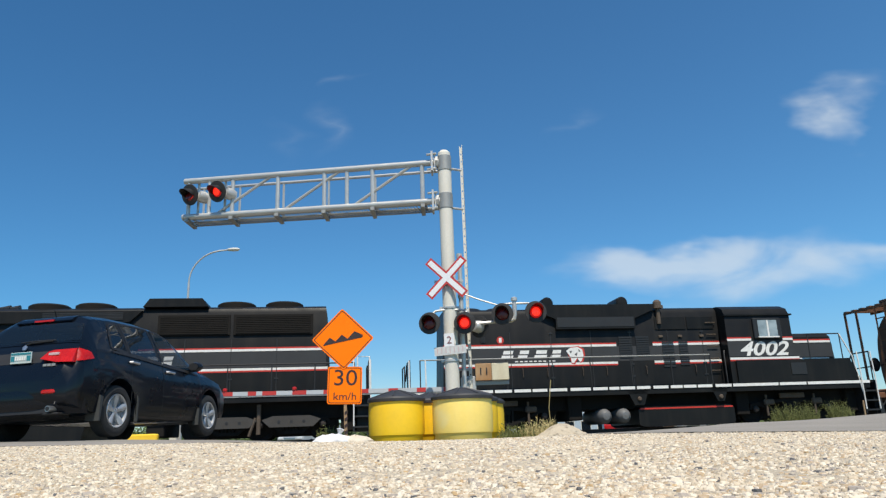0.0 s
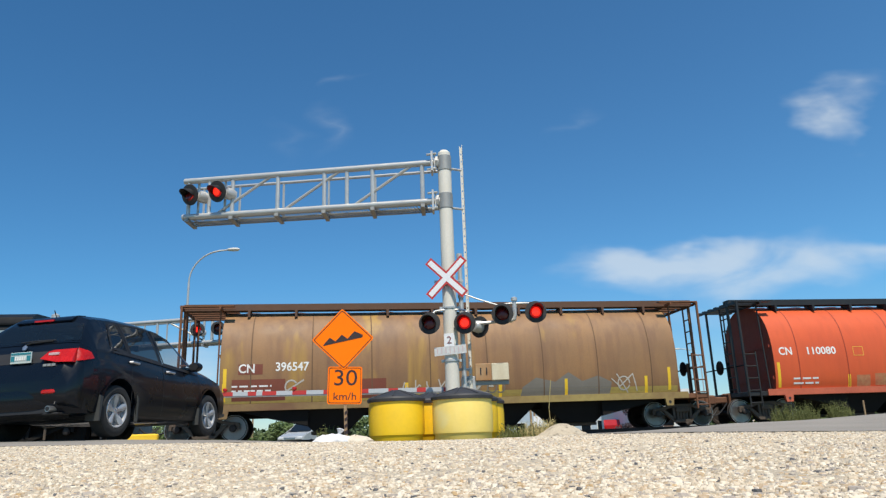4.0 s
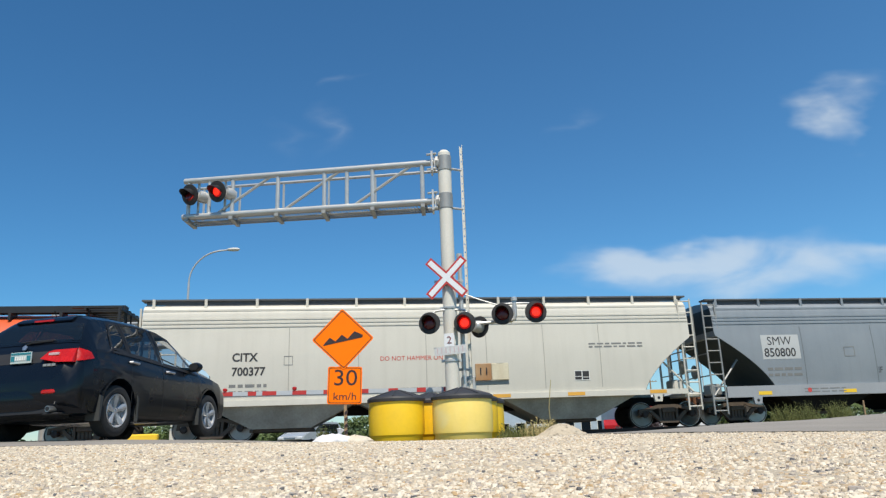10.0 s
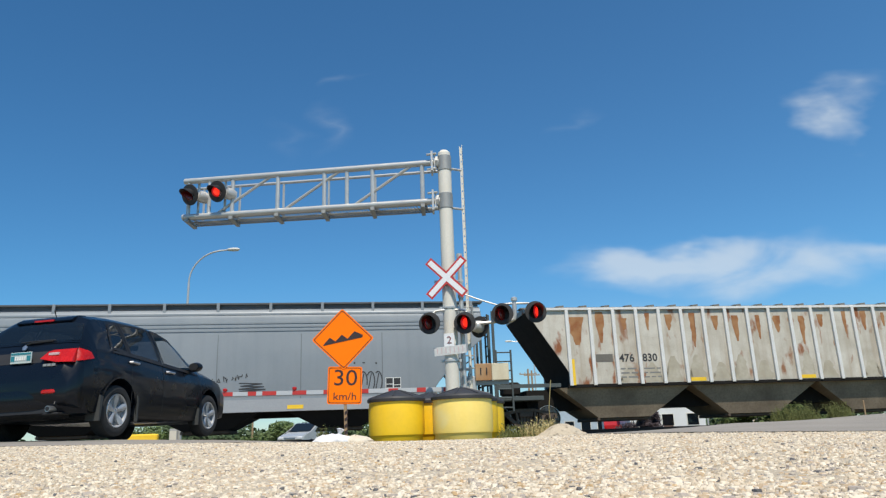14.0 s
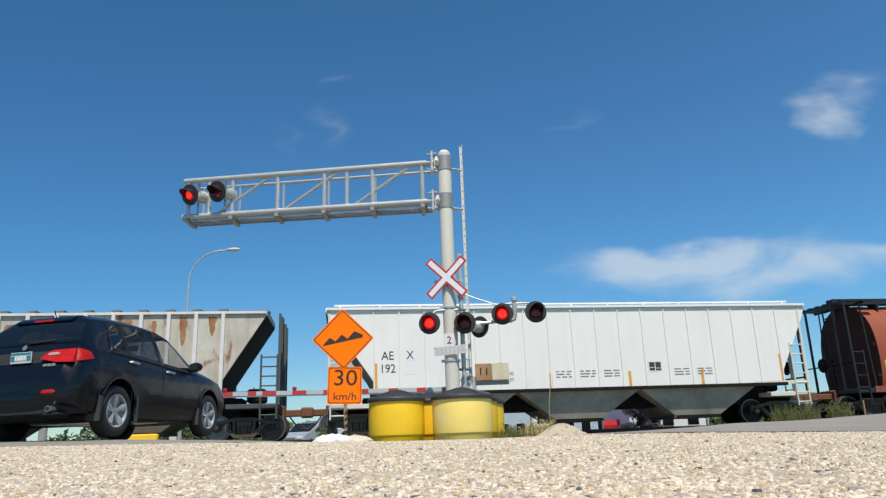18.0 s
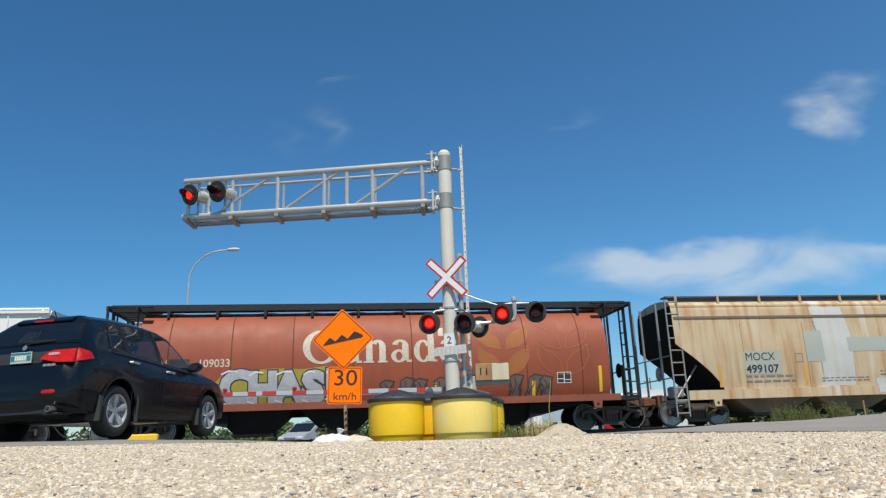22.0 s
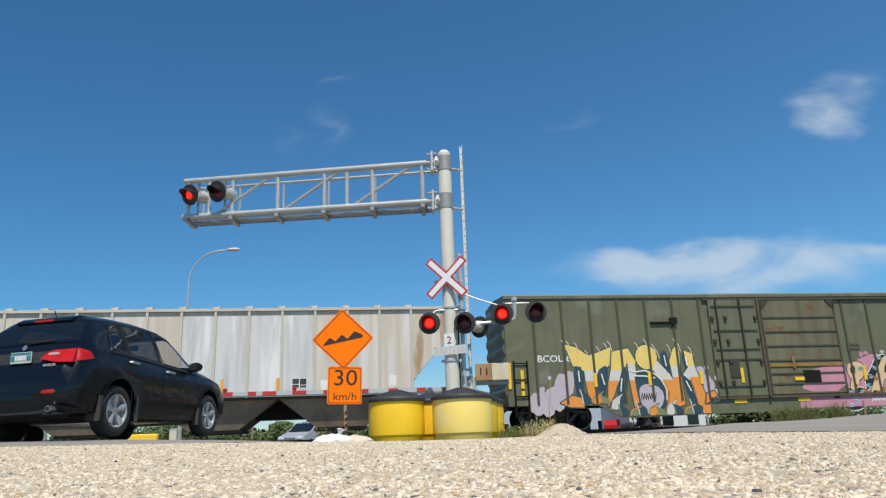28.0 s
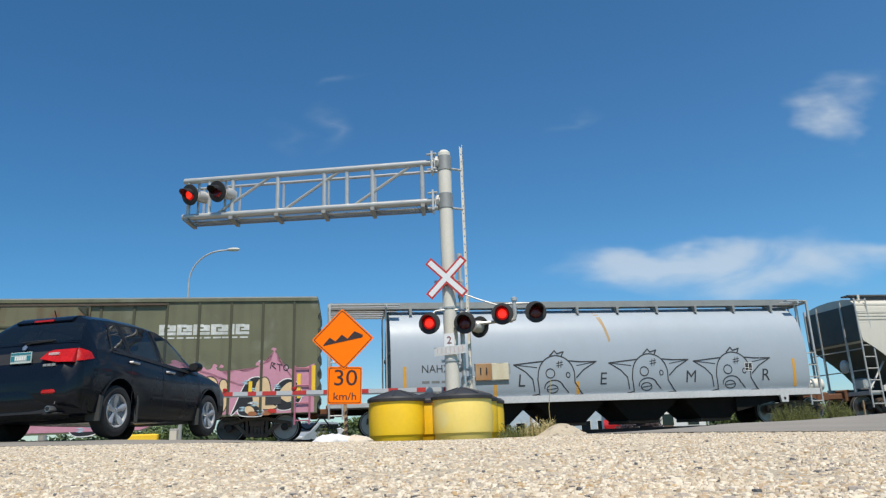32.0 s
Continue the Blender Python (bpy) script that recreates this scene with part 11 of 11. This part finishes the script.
def building(name, x, y, w, d, h, turn, wall, roof, label, bands=()):
    t = thing(name, pose(x, y, ground_z(x, y) - 0.1, 0, 0, turn), label, "building")
    bm = B()
    box(bm, -w / 2, w / 2, -d / 2, d / 2, 0, h)
    part("wall", bm, wall, t)
    bm = B()
    box(bm, -w / 2 - 0.3, w / 2 + 0.3, -d / 2 - 0.3, d / 2 + 0.3, h, h + 0.35)
    slab(bm, [(-w / 2 - 0.2, h + 0.35), (w / 2 + 0.2, h + 0.35), (w * 0.32, h + 1.1), (-w * 0.32, h + 1.1)], -d / 2, d / 2)
    part("roof", bm, roof, t)
    n = max(2, int(w / 2.4))
    for i in range(n):
        cx = -w / 2 + w * (i + 0.5) / n
        bm = B()
        box(bm, cx - 0.75, cx + 0.75, -d / 2 - 0.05, -d / 2 + 0.02, 0.9, 2.3)
        wd = part("window", bm, STEEL_WHITE, t)
        bm = B()
        box(bm, cx - 0.66, cx + 0.66, -d / 2 - 0.06, -d / 2 - 0.051, 0.98, 2.22)
        part("pane", bm, CAR_GLASS, wd)
    bm = B()
    box(bm, -0.55, 0.55, -d / 2 - 0.055, -d / 2 + 0.01, 0, 2.1)
    part("door", bm, material("brown_door", (0.16, 0.10, 0.07), 0.6), t)
    for bx, bw, bz, bh, mt in bands:
        bm = B()
        box(bm, bx - bw / 2, bx + bw / 2, -d / 2 - 0.42, -d / 2 - 0.31, bz, bz + bh)
        part("fascia_sign", bm, mt, t, "red fascia sign with plain bars")
    return t


WALL_WHITE = material("white_stucco", (0.66, 0.67, 0.66), 0.8, 0, (0.55, 0.55, 0.54), (12, .2), (.6, .4))
WALL_TAN = material("tan_stucco", (0.50, 0.40, 0.28), 0.8)
ROOF_GREY = material("grey_roof", (0.40, 0.42, 0.44), 0.6, 0.1, (0.3, 0.32, 0.34))
building("restaurant", 24.0, 86.0, 9, 9, 3.9, 8, WALL_WHITE, WALL_WHITE, "white single-storey restaurant with a red fascia sign", ((-3.5, 3.6, 2.9, 0.7, RED_SHEET),))
building("shed", 15.5, 112.0, 17, 8, 4.6, 0, material("pale_blue_cladding", (0.42, 0.50, 0.56), 0.6), ROOF_GREY, "pale metal-clad shed far behind the rails")
building("house", 40.0, 92.0, 9, 8, 3.0, -10, WALL_TAN, ROOF_GREY, "small tan house behind bushes")

for x, y, h in ((10.2, 90, 8.5), (11.6, 98, 9.0), (-30, 110, 9), (34, 120, 9)):
    t = thing("utility_pole", pose(x, y, ground_z(x, y)), "weathered wooden utility pole with a crossarm", "utility pole", "utility poles")
    bm = B()
    rod(bm, (0, 0, 0), (0, 0, h), 0.15, 8, 0.11)
    part("pole", bm, WOOD, t)
    bm = B()
    box(bm, -1.1, 1.1, -0.06, 0.06, h - 0.7, h - 0.58)
    for q in (-1.0, -0.4, 0.4, 1.0):
        lathe(bm, [(0.04, h - 0.58), (0.05, h - 0.48), (0.02, h - 0.42)], Matrix.Translation((q, 0, 0)), 8)
    part("crossarm", bm, WOOD, t)

# small white sign post beyond the track, signal case, yellow kerb, fence
t = thing("sign_post", pose(6.0, 49.0, ground_z(6, 49)), "small white sign on a thin post beyond the rails", "sign")
bm = B()
rod(bm, (0, 0, 0), (0, 0, 2.1), 0.04, 6)
part("post", bm, STEEL, t)
bm = B()
box(bm, -0.28, 0.28, -0.05, -0.02, 0.9, 1.6)
part("board", bm, WHITE_SHEET, t)
t = thing("signal_case", pose(-13.7, 36.0, ground_z(-13.7, 36)), "silver railway signal equipment case", "cabinet")
bm = B()
box(bm, -0.20, 0.20, -0.2, 0.2, 0, 1.3, 0.03)
part("case", bm, STEEL, t)
bm = B()
box(bm, -0.17, 0.17, -0.22, -0.201, 0.1, 1.2)
part("door", bm, STEEL_WHITE, t)
bm = B()
box(bm, -0.50, 0.50, -0.09, 0.09, 0, 0.33, 0.03)
single("kerb_barrier", bm, YELLOW_TAPE, "yellow painted concrete kerb beside the rails", "barrier", m=pose(-7.93, 18.4, 0.19, 0, 0, 5))

# ---- plants ----
LEAF_DARK = material("dark_leaves", (0.045, 0.075, 0.022), 0.7, 0, (0.03, 0.055, 0.018), (3, .3), (0.6, .6))
LEAF_MID = material("mid_leaves", (0.085, 0.125, 0.030), 0.7, 0, (0.055, 0.09, 0.022), (3, .3), (0.6, .6))
LEAF_PURPLE = material("purple_leaves", (0.035, 0.022, 0.026), 0.7, 0, (0.05, 0.035, 0.035))
WEED = material("yellow_green_weeds", (0.115, 0.125, 0.032), 0.85, 0, (0.07, 0.08, 0.022), (9, .4), (2, .6))
STRAW = material("dry_straw_grass", (0.42, 0.34, 0.15), 0.9, 0, (0.30, 0.25, 0.10), (9, .3), (2, .5))
BARK = material("grey_bark", (0.10, 0.085, 0.07), 0.9)


def leaves_mesh(name, mat, centres, count, size, seed):
    rnd = random.Random(seed)
    verts, faces = [], []
    for _ in range(count):
        cx, cy, cz, rx, rz = centres[rnd.randrange(len(centres))]
        a, u, k = rnd.uniform(0, 6.283), rnd.uniform(-1, 1), rnd.random() ** 0.4
        q = math.sqrt(1 - u * u)
        p = Vector((cx + rx * k * q * math.cos(a), cy + rx * k * q * math.sin(a), cz + rz * k * u))
        d = Vector((rnd.uniform(-1, 1), rnd.uniform(-1, 1), rnd.uniform(-.7, .7))).normalized()
        e = d.orthogonal().normalized()
        s = size * rnd.uniform(0.6, 1.4)
        o = len(verts)
        verts += [tuple(p - d * s), tuple(p + e * s * 0.45), tuple(p + d * s), tuple(p - e * s * 0.45)]
        faces.append((o, o + 1, o + 2, o + 3))
    me = bpy.data.meshes.new(name)
    me.from_pydata(verts, [], faces)
    me.materials.append(mat)
    return me


def tree(x, y, h, r, mat, seed, label="leafy green tree beyond the rails", name="tree", count=2600, leaf_size=0.16):
    rnd = random.Random(seed)
    t = thing(name, pose(x, y, ground_z(x, y) - 0.05), label, "tree" if name == "tree" else "bush", "trees and bushes beyond the rails")
    bm = B()
    trunk_h = h * (0.45 if name == "tree" else 0.25)
    rod(bm, (0, 0, 0), (0, 0, trunk_h), 0.035 * h, 8, 0.02 * h)
    centres = []
    for i in range(9):
        a = rnd.uniform(0, 6.28)
        q = r * rnd.uniform(0.25, 0.7)
        z = h * rnd.uniform(0.38 if name == "tree" else 0.22, 0.85)
        rod(bm, (0, 0, trunk_h * rnd.uniform(0.5, 1)), (q * math.cos(a), q * math.sin(a), z), 0.014 * h, 5, 0.005 * h)
        centres.append((q * math.cos(a), q * math.sin(a), z, r * rnd.uniform(0.32, 0.55), h * rnd.uniform(0.10, 0.2)))
    part("trunk", bm, BARK, t)
    ob = new("crown", leaves_mesh("crown", mat, centres, count, leaf_size, seed))
    ob.parent = t


for i, (x, y, h, r, mt) in enumerate(((-15.5, 62, 2.5, 3.0, LEAF_MID), (-12.0, 66, 2.4, 2.6, LEAF_DARK), (-6.5, 60, 2.7, 2.4, LEAF_MID), (-3.4, 64, 3.0, 2.2, LEAF_DARK), (-20, 58, 2.5, 3.2, LEAF_DARK), (-24, 60, 2.6, 3.2, LEAF_MID), (-1.0, 74, 2.2, 2.2, LEAF_MID))):
    tree(x, y, h, r, mt, 20 + i, "leafy green shrub beyond the road", "bush", 2600, 0.14)
for i, (x, y, h, r, mt, lb) in enumerate(((14.9, 58, 2.6, 1.5, LEAF_PURPLE, "dark purple-leaved ornamental bush"), (16.3, 58.6, 2.4, 1.2, LEAF_PURPLE, "dark purple-leaved ornamental bush"), (13.6, 34.5, 1.9, 1.6, LEAF_MID, "bright green roadside bush"), (16.2, 35.2, 1.7, 1.5, LEAF_MID, "bright green roadside bush"), (18.6, 36, 1.7, 1.4, LEAF_MID, "bright green roadside bush"), (20.6, 37, 2.0, 1.8, LEAF_MID, "bright green roadside bush"), (25.5, 39, 2.2, 2.0, LEAF_MID, "bright green roadside bush"), (30, 41, 2.6, 2.2, LEAF_DARK, "dark green roadside bush"), (36, 44, 2.8, 2.4, LEAF_MID, "bright green roadside bush"))):
    tree(x, y, h, r, mt, 40 + i, lb, "bush", 2400, 0.10)

# a low wood along the horizon: one uneven belt of foliage
rnd = random.Random(9)
cents = []
for i in range(420):
    a = radians(-62 + 124 * i / 420 + rnd.uniform(-.3, .3))
    d = rnd.uniform(230, 300)
    h = rnd.uniform(3.0, 7.5) * (1.1 if -0.5 < a < 0.1 else 0.8)
    cents.append((d * math.sin(a), d * math.cos(a), h * 0.5 - 0.5, rnd.uniform(3, 6), h * 0.55))
ob = new("far_wood", leaves_mesh("far_wood", LEAF_DARK, cents, 30000, 1.1, 5))
tagged(ob, "low dark wood along the horizon", "woods", kind="stuff")


def weeds(name, spots, mat, label, blades, height, seed):
    rnd = random.Random(seed)
    verts, faces = [], []
    for x, y, r in spots:
        for _ in range(blades):
            a, q = rnd.uniform(0, 6.283), r * math.sqrt(rnd.random())
            bx, by = x + q * math.cos(a), y + q * math.sin(a)
            bz = ground_z(bx, by) - 0.02
            h = height * rnd.uniform(0.35, 1.1) * (1 - 0.45 * q / r)
            lx, ly = rnd.uniform(-.35, .35) * h, rnd.uniform(-.35, .35) * h
            w = rnd.uniform(0.003, 0.008)
            o = len(verts)
            verts += [(bx - w, by, bz), (bx + w, by, bz), (bx + lx * .45 + w * .7, by + ly * .45, bz + h * .6), (bx + lx * .45 - w * .7, by + ly * .45, bz + h * .6), (bx + lx, by + ly, bz + h)]
            faces += [(o, o + 1, o + 2, o + 3), (o + 3, o + 2, o + 4)]
            for k in range(3):
                t = rnd.uniform(.35, .95)
                p = Vector((bx + lx * t, by + ly * t, bz + h * t))
                s = rnd.uniform(.012, .03)
                d = Vector((rnd.uniform(-1, 1), rnd.uniform(-1, 1), rnd.uniform(.1, .9))).normalized()
                e = d.orthogonal().normalized()
                o = len(verts)
                verts += [tuple(p), tuple(p + d * s + e * s * .35), tuple(p + d * s * 2), tuple(p + d * s - e * s * .35)]
                faces.append((o, o + 1, o + 2, o + 3))
    me = bpy.data.meshes.new(name)
    me.from_pydata(verts, [], faces)
    me.materials.append(mat)
    tagged(new(name, me), label, "weeds", kind="stuff")


weeds("roadside_weeds", [(8.05, 17.0, 0.38), (7.85, 17.1, 0.25), (8.35, 16.9, 0.25), (9.3, 17.1, 0.24), (9.05, 17.0, 0.15)], WEED, "yellow-green weeds beside the asphalt", 190, 0.66, 3)
weeds("mound_grass", [(1.35, 11.4, 0.25), (1.55, 11.6, 0.2), (1.05, 11.3, 0.25), (0.95, 11.8, 0.3), (-1.85, 10.7, 0.10), (-1.75, 10.9, 0.08)], WEED, "thin grass and weeds on the gravel mound", 90, 0.34, 4)
weeds("dry_stalks", [(1.45, 11.5, 0.25), (1.3, 11.2, 0.2), (1.6, 11.7, 0.15)], STRAW, "dry straw-coloured stalks on the mound", 60, 0.42, 6)
bm = B()
pipe(bm, [(1.62, 11.5, 0.1), (1.60, 11.5, 0.55), (1.64, 11.5, 0.85), (1.66, 11.5, 1.0)], 0.006, 5)
single("dry_stem", bm, STRAW, "single tall dry weed stem", "weed")

# gravel mound, stake, stone
bm = B()
rnd = random.Random(6)
n, rings = 26, 9
rows = []
for j in range(rings):
    r = 0.50 * (1 - j / (rings - 1)) + 0.01
    rows.append([bm.verts.new((1.72 + r * 1.25 * math.cos(6.283 * i / n) * (1 + rnd.uniform(-.05, .05)), 11.1 + r * math.sin(6.283 * i / n), 0.05 + 0.25 * math.exp(-(r / 0.30) ** 2) + rnd.uniform(-.014, .014))) for i in range(n)])
for a, b in zip(rows, rows[1:]):
    for i in range(n):
        bm.faces.new((a[i], a[(i + 1) % n], b[(i + 1) % n], b[i]))
bm.faces.new(rows[-1])
for _ in range(420):
    a, r = rnd.uniform(0, 6.283), 0.5 * rnd.random() ** 0.6
    cx, cy, cz, q = 1.72 + 1.25 * r * math.cos(a), 11.1 + r * math.sin(a), 0.05 + 0.25 * math.exp(-(r / 0.30) ** 2), rnd.uniform(0.008, 0.024)
    v = [bm.verts.new((cx + dx * q * rnd.uniform(.7, 1.3), cy + dy * q * rnd.uniform(.7, 1.3), cz + dz * q * 0.7)) for dx, dy, dz in ((1, 0, 0), (0, 1, 0), (-1, 0, 0), (0, -1, 0), (0, 0, 1))]
    for i in range(4):
        bm.faces.new((v[i], v[(i + 1) % 4], v[4]))
single("gravel_mound", bm, GRAVEL_BED, "small heap of sandy gravel with weeds", "gravel heap", smooth=70)
bm = B()
box(bm, -0.015, 0.015, -0.012, 0.012, 0, 0.44, 0.003)
single("survey_stake", bm, WOOD, "short pale wooden stake by the track", "stake", m=pose(8.62, 15.0, ground_z(8.62, 15.0) - 0.02, 0, 1.5, 20))


# ---- what moves: the train rolls by at a steady pace, wheels turning ----
PACE = [(0, 0.0), (8, 52.08), (16, 104.16), (24, 156.24), (32, 208.32)]


def travelled(t):
    for (t0, s0), (t1, s1) in zip(PACE, PACE[1:]):
        if t <= t1:
            return s0 + (s1 - s0) * (t - t0) / (t1 - t0)
    return PACE[-1][1]


def settle():
    """Brings the cars from their drawn to their true length and height; their trucks keep their own shape."""
    done = set()
    for car, place in ROLLING:
        k = LENGTHS[place]
        true = Matrix.Diagonal((k, 1, KZ, 1))
        for o in car.children_recursive:
            kind = o.name.split(".")[0]
            if kind in ("wheelset", "bearing_cap", "tread"):
                continue
            o.location = (o.location.x * k, o.location.y, o.location.z * KZ)
            if kind != "truck" and o.data.name not in done:
                o.data.transform(true)
                done.add(o.data.name)


settle()


def motions():
    turn = Matrix.Rotation(TH, 4, "Z") @ Matrix.Rotation(-math.atan(GRADE), 4, "Y")
    for car, place in ROLLING:
        walk(car, [(t, Matrix.Translation(along(place - s)) @ turn) for t, s in PACE])
    for w, r, s, x in WHEELS:
        # turning is keyed finely while the wheel is near the crossing
        t_in, t_out = max(0.0, (s - 24) / 6.51), min(32.0, (s + 22) / 6.51)
        times = [0.0]
        if t_out > t_in:
            times += [t_in + 0.0667 * i for i in range(1, int((t_out - t_in) / 0.0667))]
        times.append(32.0)
        rows, base = [], travelled(times[1] if len(times) > 2 else 0)
        for t in times:
            q = travelled(min(max(t, t_in), t_out)) if t_out > t_in else 0
            rows.append((t, Matrix.Translation((x, 0, r)) @ Matrix.Rotation(-(q - base) / r, 4, "Y")))
        walk(w, rows)
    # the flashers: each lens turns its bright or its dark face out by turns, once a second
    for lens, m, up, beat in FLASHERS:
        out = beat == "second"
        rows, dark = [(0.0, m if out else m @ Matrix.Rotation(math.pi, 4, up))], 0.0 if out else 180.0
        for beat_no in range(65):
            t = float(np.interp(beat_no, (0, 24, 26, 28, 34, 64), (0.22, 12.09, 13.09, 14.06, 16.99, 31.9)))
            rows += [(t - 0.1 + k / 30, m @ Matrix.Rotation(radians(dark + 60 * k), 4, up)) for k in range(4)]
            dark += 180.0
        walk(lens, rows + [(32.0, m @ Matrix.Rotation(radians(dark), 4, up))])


motions()
